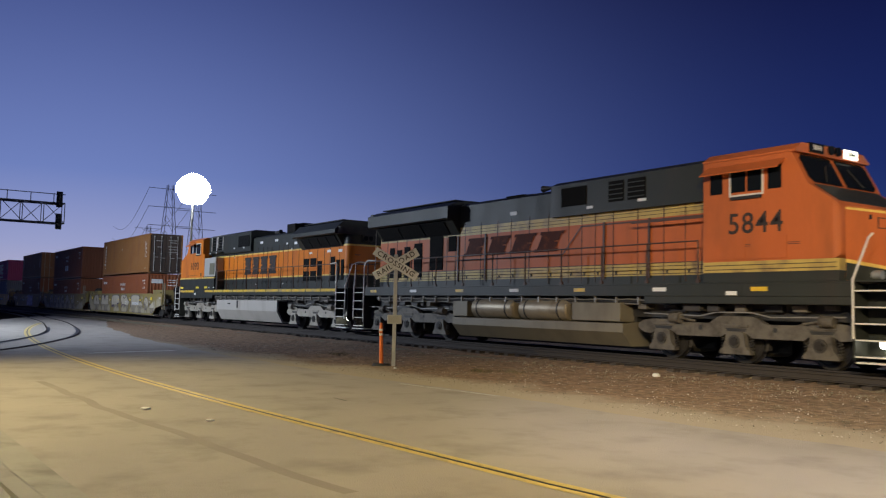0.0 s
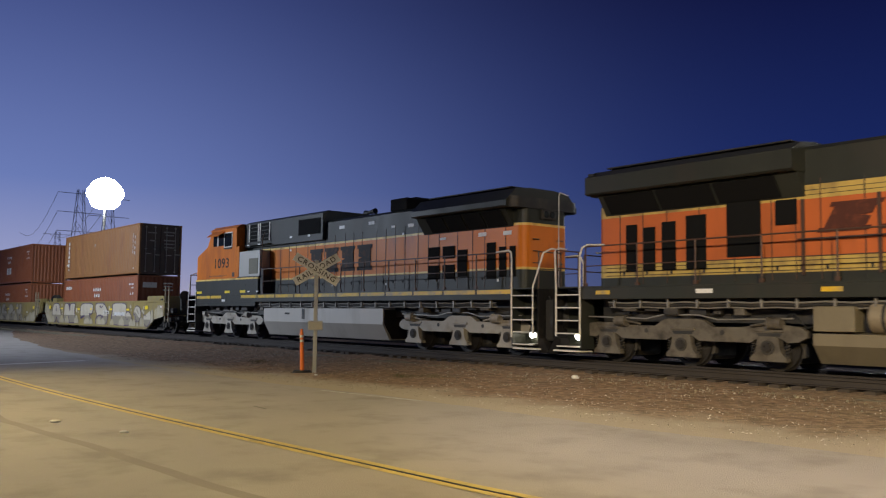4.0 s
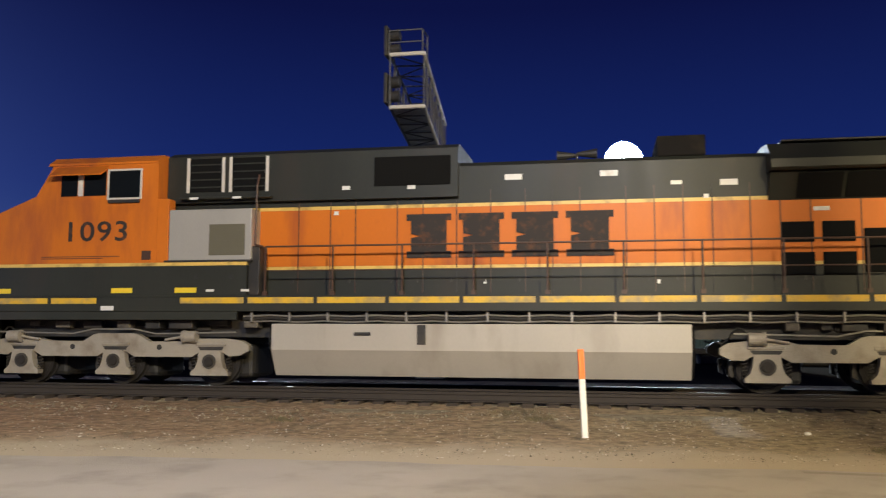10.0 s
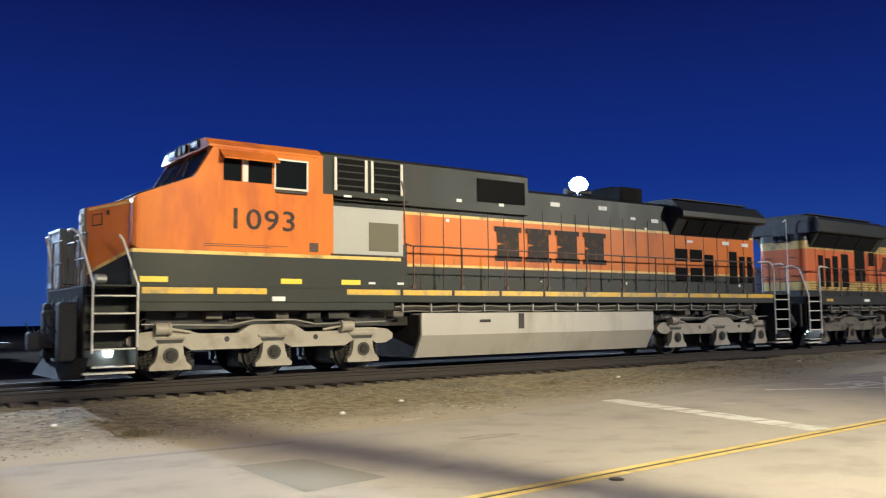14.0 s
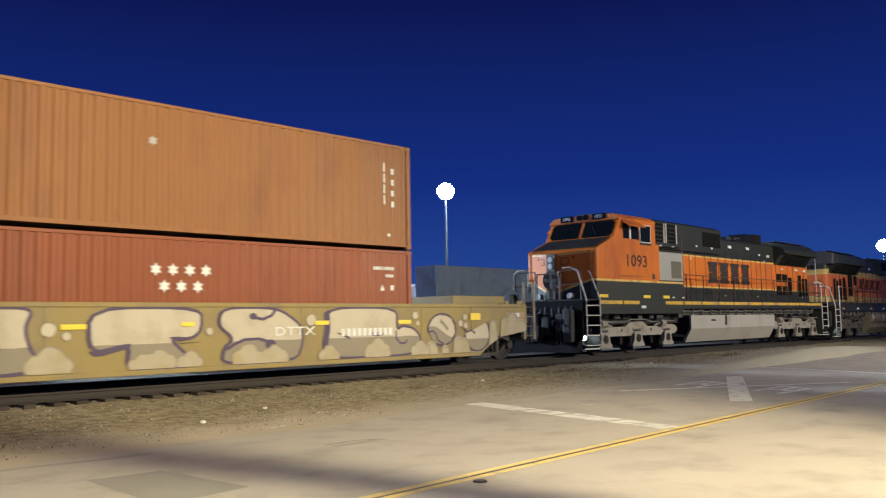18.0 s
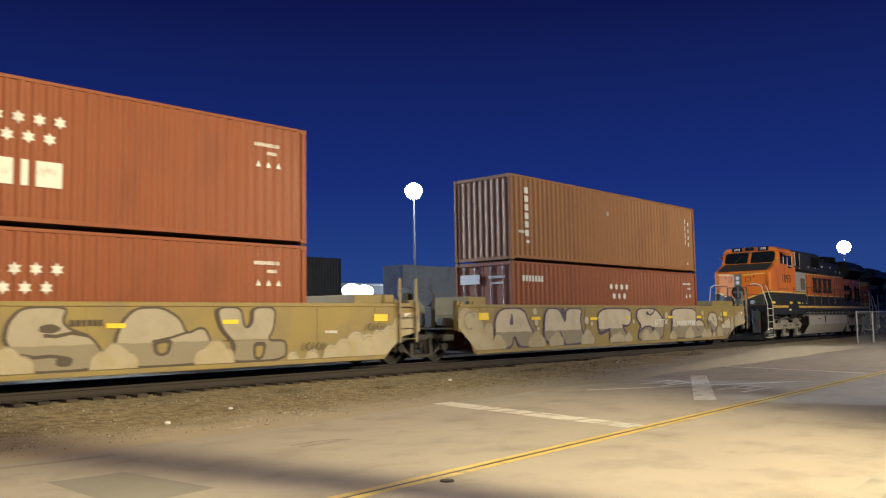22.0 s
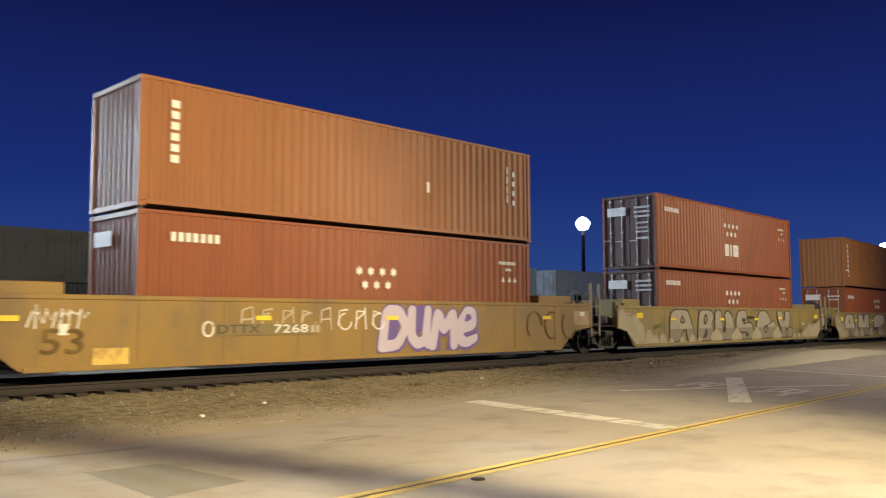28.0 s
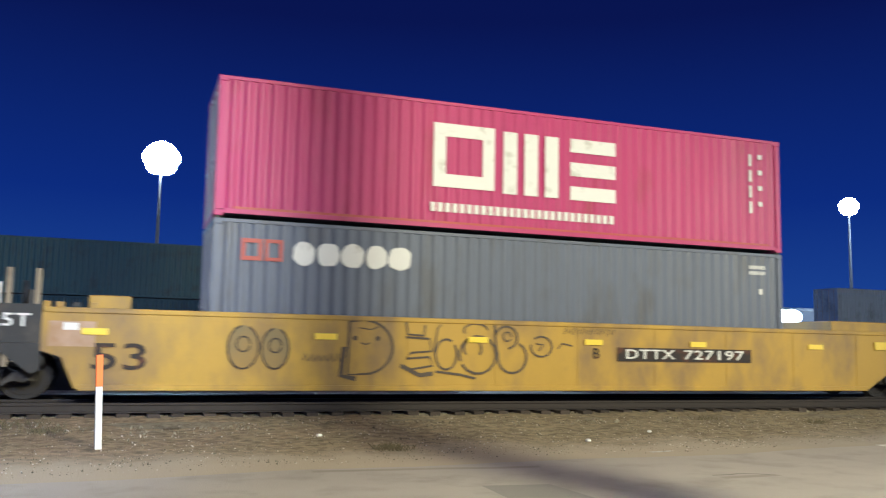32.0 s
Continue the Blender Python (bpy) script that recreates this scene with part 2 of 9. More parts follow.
GRIME = (0.045, 0.036, 0.028)
RUST = (0.16, 0.065, 0.03)
M = dict(
    asphalt=mat("road_asphalt", (0.40, 0.36, 0.32), 0.85, 0, 0.6, 0.16, 70, 0.7, (0.30, 0.27, 0.235), 0.36, 1.1),
    patch=mat("dark_asphalt_patch", (0.26, 0.245, 0.22), 0.85, 0, 1.0, 0.2, 90, 0.4),
    seal=mat("crack_sealer", (0.03, 0.03, 0.03), 0.5, 0, 2.0, 0.2),
    stain=mat("old_tar_stain", (0.315, 0.28, 0.24), 0.9, 0, 1.0, 0.2, 40, 0.3),
    crack=mat("old_crack", (0.10, 0.095, 0.085), 0.9, 0, 2.0, 0.3),
    verge=verge_mat(),
    far_ground=mat("yard_ground", (0.035, 0.031, 0.026), 0.95, 0, 0.1, 0.25, 8, 0.4, spec=0.0),
    gravel=mat("ballast_stone", (0.26, 0.23, 0.165), 0.95, 0, 3, 0.45, 30, 0.8, (0.12, 0.10, 0.07), 0.45, 6.0, rand=0.3, spec=0.1),
    pebble=mat("pale_pebble", (0.42, 0.38, 0.32), 0.9, 0, 3, 0.4, 40, 0.5, rand=0.4),
    litter=mat("white_litter", (0.75, 0.74, 0.70), 0.6, 0, 9, 0.1),
    weed=mat("dry_weed", (0.14, 0.115, 0.06), 0.8, 0, 5, 0.4),
    concrete=mat("kerb_concrete", (0.36, 0.34, 0.30), 0.8, 0, 1.2, 0.16, 70, 0.25, (0.2, 0.19, 0.16), 0.35, 0.8),
    yellow_line=mat("yellow_road_paint", (0.66, 0.51, 0.17), 0.6, 0, 2.0, 0.15, 40, 0.2, (0.34, 0.28, 0.17), 0.30, 5.0),
    white_line=mat("white_road_paint", (0.72, 0.70, 0.66), 0.6, 0, 2.0, 0.1, 40, 0.2, (0.2, 0.19, 0.17), 0.3, 4.0),
    worn_line=mat("worn_white_road_paint", (0.58, 0.57, 0.53), 0.7, 0, 2.0, 0.15, 40, 0.2, (0.27, 0.255, 0.225), 0.40, 5.0),
    tie=mat("creosoted_tie_wood", (0.055, 0.042, 0.032), 0.9, 0, 4, 0.35, 30, 0.5, rand=0.3, stretch=(1, 6, 6)),
    rail=mat("worn_rail_steel", (0.13, 0.115, 0.10), 0.45, 0.85, 2, 0.2, 50, 0.1),
    rail_web=mat("rusty_rail_steel", (0.042, 0.034, 0.029), 0.8, 0.2, 5, 0.35, 50, 0.3),
    green=mat("dark_green_paint", (0.027, 0.029, 0.023), 0.5, 0, 1.5, 0.25, 40, 0.06, (0.038, 0.032, 0.025), 0.3, 0.9, stretch=(1, 1, 0.3), spec=0.35),
    orange=mat("orange_locomotive_paint", (0.62, 0.172, 0.016), 0.42, 0, 1.2, 0.10, 40, 0.05, (0.34, 0.085, 0.03), 0.30, 0.9, stretch=(1, 1, 0.25), spec=0.22),
    faded=mat("faded_orange_paint", (0.50, 0.125, 0.036), 0.5, 0, 1.2, 0.12, 40, 0.05, (0.36, 0.10, 0.03), 0.35, 0.9, stretch=(1, 1, 0.25), spec=0.25),
    stripe=mat("yellow_stripe_paint", (0.74, 0.50, 0.12), 0.45, 0, 1.5, 0.12, 40, 0.05, (0.33, 0.21, 0.06), 0.35, 2.5),
    oldstripe=mat("weathered_yellow_stripe_paint", (0.50, 0.35, 0.09), 0.5, 0, 1.5, 0.15, 40, 0.05, (0.24, 0.16, 0.06), 0.4, 2.5),
    sillyellow=mat("yellow_reflective_stripe", (0.70, 0.44, 0.03), 0.4, 0, 2.5, 0.15, 40, 0.05, (0.32, 0.25, 0.12), 0.45, 3.0),
    letter=mat("dark_lettering_paint", (0.04, 0.034, 0.032), 0.65, 0, 2, 0.2, 40, 0.04, (0.14, 0.06, 0.03), 0.28, 4.0, spec=0.2),
    logobrown=mat("faded_dark_red_lettering", (0.085, 0.030, 0.022), 0.7, 0, 2, 0.25, 40, 0.04, (0.20, 0.06, 0.03), 0.3, 3.0, spec=0.15),
    silver=mat("silver_grey_paint", (0.40, 0.385, 0.35), 0.45, 0.15, 1.4, 0.1, 40, 0.06, (0.30, 0.27, 0.23), 0.25, 0.9, stretch=(1, 1, 0.3)),
    tank=mat("dusty_grey_tank_paint", (0.42, 0.39, 0.345), 0.5, 0.1, 0.9, 0.1, 40, 0.06, (0.30, 0.265, 0.22), 0.3, 0.7, stretch=(1, 1, 0.3)),
    truckgrey=mat("dirty_grey_cast_steel", (0.345, 0.31, 0.255), 0.6, 0.1, 1.6, 0.2, 30, 0.3, (0.20, 0.165, 0.125), 0.4, 1.6),
    truckdark=mat("dark_dirty_cast_steel", (0.125, 0.108, 0.085), 0.65, 0.1, 2.5, 0.25, 30, 0.35, (0.045, 0.036, 0.028), 0.5, 3.0),
    black=mat("black_underframe_paint", (0.022, 0.021, 0.02), 0.6, 0, 3, 0.3, 40, 0.15, (0.055, 0.045, 0.036), 0.4, 2),
    grille=mat("black_grille_mesh", (0.007, 0.007, 0.007), 0.9, 0, 6, 0.3, 80, 0.4, spec=0.15),
    handrail=mat("pale_handrail_paint", (0.66, 0.62, 0.55), 0.45, 0, 4, 0.1),
    darkrail=mat("dark_handrail_paint", (0.07, 0.035, 0.022), 0.5, 0, 4, 0.2),
    plow=mat("matt_black_pilot_paint", (0.012, 0.011, 0.011), 0.9, 0, 3, 0.3, 40, 0.15, (0.03, 0.025, 0.02), 0.3, 2, spec=0.12),
    boardlit=mat("lit_number_board", (0.92, 0.96, 0.86), emit=2.2),
    hose=mat("black_rubber_hose", (0.018, 0.018, 0.018), 0.6, 0, 4, 0.2),
    pipe=mat("dull_metal_pipe", (0.30, 0.28, 0.25), 0.45, 0.5, 5, 0.2),
    brasstank=mat("air_tank_metal", (0.34, 0.28, 0.19), 0.45, 0.35, 1.5, 0.15, 40, 0.06, (0.2, 0.15, 0.09), 0.35, 2),
    wheel=mat("worn_wheel_steel", (0.026, 0.022, 0.019), 0.7, 0.2, 5, 0.3, 40, 0.2),
    white=mat("white_paint", (0.74, 0.73, 0.70), 0.5, 0, 3, 0.06, 40, 0.05, (0.4, 0.37, 0.32), 0.2, 3),
    sticker=mat("yellow_reflector", (0.85, 0.62, 0.03), 0.4, 0, 6, 0.08),
    louver=mat("olive_louver_paint", (0.13, 0.12, 0.08), 0.6, 0, 2, 0.15),
    olive=mat("dusty_olive_tank_paint", (0.19, 0.16, 0.105), 0.55, 0.1, 0.9, 0.15, 40, 0.08, (0.13, 0.105, 0.07), 0.4, 0.9, stretch=(1, 1, 0.3)),
    glass=mat("dark_cab_glass", (0.008, 0.010, 0.012), 0.16, 0, 3, 0.1, 20, 0.0, spec=0.06),
    postorange=mat("orange_plastic", (0.85, 0.20, 0.04), 0.5, 0, 4, 0.08),
    rubber=mat("black_rubber_base", (0.022, 0.02, 0.02), 0.7, 0, 4, 0.2),
    galv=mat("galvanised_steel", (0.48, 0.48, 0.46), 0.45, 0.7, 4, 0.15),
    mastgrey=mat("grey_painted_mast", (0.12, 0.12, 0.125), 0.55, 0.3, 3, 0.15),
    wood=mat("weathered_pole_wood", (0.13, 0.095, 0.065), 0.9, 0, 2, 0.3, 30, 0.5, stretch=(6, 6, 1)),
    lamphead=mat("lit_floodlight_lens", (0.90, 0.95, 1.0), emit=60.0),
    smalllamp=mat("lit_small_lamp", (0.88, 0.94, 1.0), emit=35.0),
    ditchlamp=mat("lit_step_lamp", (1.0, 0.95, 0.85), emit=25.0),
    cloth=mat("dusty_black_tarpaulin", (0.03, 0.028, 0.026), 0.8, 0, 3, 0.35, 20, 0.5),
    carYellow=mat("yellow_well_car_paint", (0.44, 0.275, 0.025), 0.55, 0, 0.8, 0.16, 40, 0.08, (0.21, 0.135, 0.055), 0.46, 0.9, stretch=(1, 1, 0.5)),
    carGreyed=mat("grey_smudged_car_paint", (0.20, 0.15, 0.06), 0.6, 0, 0.8, 0.13, 40, 0.08, (0.30, 0.19, 0.04), 0.35, 0.6),
    carOchre=mat("ochre_well_car_paint", (0.275, 0.168, 0.039), 0.6, 0, 0.8, 0.18, 40, 0.08, (0.19, 0.125, 0.055), 0.46, 1.0, stretch=(1, 1, 0.5)),
    carOld=mat("old_mustard_car_paint", (0.281, 0.211, 0.066), 0.6, 0, 0.8, 0.18, 40, 0.08, (0.22, 0.17, 0.085), 0.48, 1.2),
    grafCream=mat("cream_spray_paint", (0.50, 0.44, 0.335), 0.6, 0, 1.2, 0.12, 40, 0.04, (0.40, 0.34, 0.24), 0.35, 1.4),
    grafCloud=mat("thin_cream_spray_paint", (0.400, 0.344, 0.240), 0.65, 0, 1.6, 0.18, 40, 0.04, (0.36, 0.29, 0.15), 0.42, 1.8),
    grafGrey=mat("grey_beige_spray_paint", (0.248, 0.212, 0.152), 0.6, 0, 1.2, 0.12, 40, 0.04, (0.24, 0.20, 0.13), 0.35, 1.4),
    grafPurple=mat("purple_spray_paint", (0.075, 0.05, 0.10), 0.6, 0, 1.2, 0.15, 40, 0.04),
    grafSilver=mat("silvery_beige_spray_paint", (0.37, 0.325, 0.25), 0.6, 0, 1.2, 0.12, 40, 0.04, (0.30, 0.26, 0.19), 0.35, 1.4),
    boxPale=mat("pale_blue_grey_container_paint", (0.42, 0.50, 0.56), 0.5, 0, 0.7, 0.15, 30, 0.06, (0.25, 0.29, 0.32), 0.35, 0.8),
    grafLime=mat("dull_green_spray_paint", (0.16, 0.17, 0.04), 0.6, 0, 1.2, 0.1, 40, 0.04),
    fadedbrown=mat("faded_brown_lettering", (0.13, 0.085, 0.035), 0.7, 0, 2, 0.25, 40, 0.04, (0.24, 0.15, 0.05), 0.4, 3.0, spec=0.15),
    grafDark=mat("dark_brown_spray_paint", (0.075, 0.055, 0.04), 0.6, 0, 1.2, 0.1, 40, 0.04),
    grafLilac=mat("pale_lilac_spray_paint", (0.510, 0.442, 0.561), 0.55, 0, 1.2, 0.07, 40, 0.04),
    grafViolet=mat("violet_spray_paint", (0.13, 0.08, 0.30), 0.55, 0, 1.2, 0.07, 40, 0.04),
    boxRed=mat("brick_red_container_paint", (0.250, 0.075, 0.028), 0.5, 0, 0.7, 0.1, 30, 0.06, (0.21, 0.064, 0.028), 0.3, 0.8, stretch=(1, 1, 0.4), spec=0.32),
    boxBrown=mat("orange_brown_container_paint", (0.280, 0.108, 0.036), 0.5, 0, 0.7, 0.1, 30, 0.06, (0.25, 0.10, 0.03), 0.3, 0.8, stretch=(1, 1, 0.4), spec=0.35),
    boxTan=mat("weathered_brown_container_paint", (0.275, 0.120, 0.036), 0.55, 0, 0.7, 0.12, 30, 0.06, (0.23, 0.095, 0.036), 0.35, 0.8, stretch=(1, 1, 0.4), spec=0.35),
    boxPink=mat("magenta_container_paint", (0.42, 0.034, 0.15), 0.5, 0, 0.7, 0.07, 30, 0.05, (0.34, 0.03, 0.09), 0.2, 1.1, stretch=(1, 1, 0.4), spec=0.5),
    boxGrey=mat("blue_grey_container_paint", (0.125, 0.14, 0.19), 0.5, 0, 0.7, 0.1, 30, 0.06, (0.10, 0.10, 0.11), 0.3, 1.1, stretch=(1, 1, 0.4), spec=0.5),
    boxDark=mat("dark_container_paint", (0.05, 0.06, 0.07), 0.55, 0, 0.7, 0.15, 30, 0.06, (0.03, 0.03, 0.03), 0.3, spec=0.5),
    boxGreen=mat("dark_teal_container_paint", (0.025, 0.07, 0.085), 0.55, 0, 0.7, 0.15, 30, 0.06, (0.02, 0.04, 0.05), 0.3, spec=0.5),
    boxOlive=mat("pale_olive_container_paint", (0.20, 0.23, 0.20), 0.55, 0, 0.7, 0.1, 30, 0.06, (0.13, 0.14, 0.12), 0.3, spec=0.5),
    # door ends in darker browns than the container bodies they close
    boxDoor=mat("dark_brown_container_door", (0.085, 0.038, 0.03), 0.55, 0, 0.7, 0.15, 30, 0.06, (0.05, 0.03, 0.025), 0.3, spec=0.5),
    boxTanDoor=mat("dark_tan_container_door", (0.07, 0.045, 0.033), 0.55, 0, 0.7, 0.15, 30, 0.06, (0.04, 0.03, 0.025), 0.3, spec=0.5),
    caststeel=mat("dark_cast_steel", (0.05, 0.044, 0.038), 0.65, 0.1, 2.5, 0.3, 30, 0.3, (0.03, 0.026, 0.022), 0.45, 2.2),
    ladder=mat("worn_tan_ladder_paint", (0.27, 0.22, 0.14), 0.6, 0, 3, 0.25, 40, 0.1, (0.12, 0.09, 0.06), 0.4, 3),
    pinkish=mat("chalky_worn_paint", (0.42, 0.29, 0.20), 0.75, 0, 3, 0.2, 30, 0.1, (0.33, 0.20, 0.10), 0.5, 2.5),
    building=mat("pale_far_building_wall", (0.68, 0.69, 0.70), 0.8, 0, 0.2, 0.1, 5, 0.0),
    redlogo=mat("red_logo_paint", (0.40, 0.07, 0.05), 0.5, 0, 2, 0.1),
)


# ---------------------------------------------------------------- mesh helpers
def box(bm, x0, x1, y0, y1, z0, z1, bevel=0.0, m=None):
    r = bmesh.ops.create_cube(bm, size=1.0)
    vs = r["verts"]
    for v in vs:
        v.co = Vector((x0 if v.co.x < 0 else x1, y0 if v.co.y < 0 else y1, z0 if v.co.z < 0 else z1))
    if bevel:
        es = list({e for v in vs for e in v.link_edges})
        r2 = bmesh.ops.bevel(bm, geom=es, offset=bevel, segments=2, profile=0.5, affect="EDGES")
        vs = list({v for f in r2["faces"] for v in f.verts} | {v for v in vs if v.is_valid})
    if m:
        bmesh.ops.transform(bm, matrix=m, verts=vs)
    return bm


def tube(bm, a, b, r, seg=8, r2=None):
    a, b = Vector(a), Vector(b)
    d = b - a
    m = Matrix.Translation((a + b) / 2) @ d.to_track_quat("Z", "Y").to_matrix().to_4x4()
    bmesh.ops.create_cone(bm, cap_ends=True, segments=seg, radius1=r, radius2=r if r2 is None else r2, depth=d.length, matrix=m)
    return bm


def bent(bm, pts, r, seg=7):
    for a, b in zip(pts, pts[1:]):
        tube(bm, a, b, r, seg)
    for p in pts[1:-1]:
        bmesh.ops.create_icosphere(bm, subdivisions=1, radius=r * 1.02, matrix=Matrix.Translation(p))
    return bm


def rope(bm, pts, r, seg=6):
    """One unbroken tube along pts that run mainly in x."""
    rings = []
    for x, y, z in pts:
        rings.append([bm.verts.new((x, y + r * math.cos(2 * math.pi * k / seg), z + r * math.sin(2 * math.pi * k / seg))) for k in range(seg)])
    for a, b in zip(rings, rings[1:]):
        for k in range(seg):
            bm.faces.new((a[k], a[(k + 1) % seg], b[(k + 1) % seg], b[k]))
    bmesh.ops.recalc_face_normals(bm, faces=bm.faces[:])
    return bm


def prism(bm, pts, y0, y1):
    """An outline in x and z, drawn out from y0 to y1."""
    a = [bm.verts.new((x, y0, z)) for x, z in pts]
    b = [bm.verts.new((x, y1, z)) for x, z in pts]
    bm.faces.new(a)
    bm.faces.new(b[::-1])
    k = len(pts)
    for i in range(k):
        bm.faces.new((a[i], b[i], b[(i + 1) % k], a[(i + 1) % k]))
    bmesh.ops.recalc_face_normals(bm, faces=bm.faces[:])
    return bm


def sheet(bm, pts, z):
    """A flat outline in x and y at height z."""
    f = bm.faces.new([bm.verts.new((x, y, z)) for x, y in pts])
    if f.normal.z < 0:
        f.normal_flip()
    return bm


def part(name, bm, material, parent=None, label="", smooth=False):
    me = bpy.data.meshes.new(name)
    bm.to_mesh(me)
    bm.free()
    me.materials.append(M[material])
    if smooth:
        for p in me.polygons:
            p.use_smooth = True
    ob = new(name, me)
    if parent is not None:
        ob.parent = parent
    if label:
        ob["label"] = label
    return ob


def B(*a, **k):
    return box(bmesh.new(), *a, **k)


def text_mesh(name, words, height, material, parent, m, spacing=1.0, label="", thick=0.004, width=None):
    cu = bpy.data.curves.new(name, "FONT")
    cu.body, cu.size, cu.extrude, cu.align_x, cu.align_y = words, height * 1.38, thick, "CENTER", "CENTER"
    cu.space_character, cu.resolution_u, cu.offset = spacing, 3, height * 0.012
    tmp = bpy.data.objects.new(name, cu)
    me = bpy.data.meshes.new_from_object(tmp)
    bpy.data.objects.remove(tmp)
    bpy.data.curves.remove(cu)
    me.name = name
    if width:
        xs = [v.co.x for v in me.vertices]
        k = width / (max(xs) - min(xs))
        for v in me.vertices:
            v.co.x *= k
    me.materials.clear()
    me.materials.append(M[material])
    ob = new(name, me)
    ob.parent = parent
    ob.matrix_basis = m
    if label:
        ob["label"] = label
    return ob


def thing(name, label, category, group="", kind="", m=None):
    ob = new(name)
    tagged(ob, label, category, group, kind)
    if m is not None:
        ob.matrix_basis = m
    return ob

# ---------------------------------------------------------------- ground, road and track
ROAD_TURN = 0.062      # the road runs a little askew to the track


def road(x, off):
    """A place on the road: off metres across it from the centre line."""
    bend = -0.005 * (x + 10.0) ** 2 if x < -10 else 0.0
    dip = -0.16 * min(1.0, max(0.0, (-x - 2.5) / 3.5))
    return x, 5.78 + dip + 0.055 * x - bend * 0.6 + off + (0.012 * x if off > 2 else 0.006 * x + min(0.35, max(0.0, -0.035 * (x + 5.0))) if off < -2 else 0)


def wavy(x, seed):
    return noise.noise((x * 0.35, seed, 0.0)) * 0.28 + noise.noise((x * 1.7, seed, 3.0)) * 0.09


def edge_y(x):
    return road(x, 5.15)[1] + wavy(x, 4.4)


def ground_height(x, y):
    """Dirt that climbs gently from the road's edge to the foot of the ballast."""
    e = edge_y(x)
    k = min(1.0, max(0.0, (y - e) / max(0.5, 16.6 - e)))
    bank = 0.10 * math.exp(-((x - 33) / 9.0) ** 2 - ((y - 13.5) / 2.4) ** 2) * 4
    return 0.02 + 0.13 * k * k + (noise.noise((x * 0.6, y * 0.6, 1.0)) * 0.05 + noise.noise((x * 2.2, y * 2.2, 5.0)) * 0.022) * min(1.0, k * 6) + bank


def build_ground():
    bm = bmesh.new()
    s = 1500.0
    sheet(bm, [(-s, -s), (s, -s), (s, s), (-s, s)], -0.06)
    tagged(part("ground", bm, "far_ground"), "bare grey-brown yard ground under a dusk sky", "ground", kind="structure")
    # dirt strip between road and track
    xs = [-130 + i * 2.0 for i in range(35)] + [-60 + i * 0.4 for i in range(301)] + [60 + i * 2.0 for i in range(1, 30)]
    rows = 26
    vs, fs = [], []
    for x in xs:
        e = edge_y(x) - 0.5
        for j in range(rows):
            y = e + (26.0 - e) * (j / (rows - 1)) ** 1.25
            z = ground_height(x, y) if y < 20 else 0.12
            vs.append((x, y, z if j else 0.0))
    for i in range(len(xs) - 1):
        for j in range(rows - 1):
            a = i * rows + j
            fs.append((a, a + rows, a + rows + 1, a + 1))
    me = bpy.data.meshes.new("dirt_verge")
    me.from_pydata(vs, [], fs)
    me.materials.append(M["verge"])
    for p in me.polygons:
        p.use_smooth = True
    tagged(new("dirt_verge", me), "dry brown dirt verge with sparse stones beside the track", "ground", kind="structure")
    # the road: one sheet of asphalt with an uneven far edge
    xs = [-160 + i * 4.0 for i in range(25)] + [-60 + i * 0.5 for i in range(241)] + [60 + i * 4.0 for i in range(1, 30)]
    vs, fs = [], []
    for x in xs:
        k0, k1 = road(x, -3.62)[1], edge_y(x)
        for j in range(8):
            y = k0 + (k1 - k0) * j / 7
            vs.append((x, y, 0.012 + 0.006 * math.sin(math.pi * j / 7)))
    for i in range(len(xs) - 1):
        for j in range(7):
            a = i * 8 + j
            fs.append((a, a + 8, a + 9, a + 1))
    me = bpy.data.meshes.new("road")
    me.from_pydata(vs, [], fs)
    me.materials.append(M["asphalt"])
    for p in me.polygons:
        p.use_smooth = True
    tagged(new("road", me), "worn pale-grey asphalt road with cracks and patches", "road", kind="structure")


def road_z(x, y):
    k0, k1 = road(x, -3.62)[1], edge_y(x)
    return 0.012 + 0.006 * math.sin(math.pi * min(1, max(0, (y - k0) / (k1 - k0))))


def ribbon(name, pts, width, material, lift=0.006, parent=None):
    """A painted line of even width on the road along pts."""
    vs, fs = [], []
    for i, p in enumerate(pts):
        a, b = pts[max(0, i - 1)], pts[min(len(pts) - 1, i + 1)]
        d = Vector((b[0] - a[0], b[1] - a[1])).normalized()
        nx, ny = -d.y * width / 2, d.x * width / 2
        for s in (1, -1):
            x, y = p[0] + nx * s, p[1] + ny * s
            vs.append((x, y, road_z(x, y) + lift))
    for i in range(len(pts) - 1):
        fs.append((2 * i, 2 * i + 1, 2 * i + 3, 2 * i + 2))
    me = bpy.data.meshes.new(name)
    me.from_pydata(vs, [], fs)
    me.materials.append(M[material])
    ob = new(name, me)
    if parent:
        ob.parent = parent
    return ob


def line_pts(a, b, step=0.5):
    k = max(1, int(math.dist(a, b) / step))
    return [(a[0] + (b[0] - a[0]) * i / k, a[1] + (b[1] - a[1]) * i / k) for i in range(k + 1)]


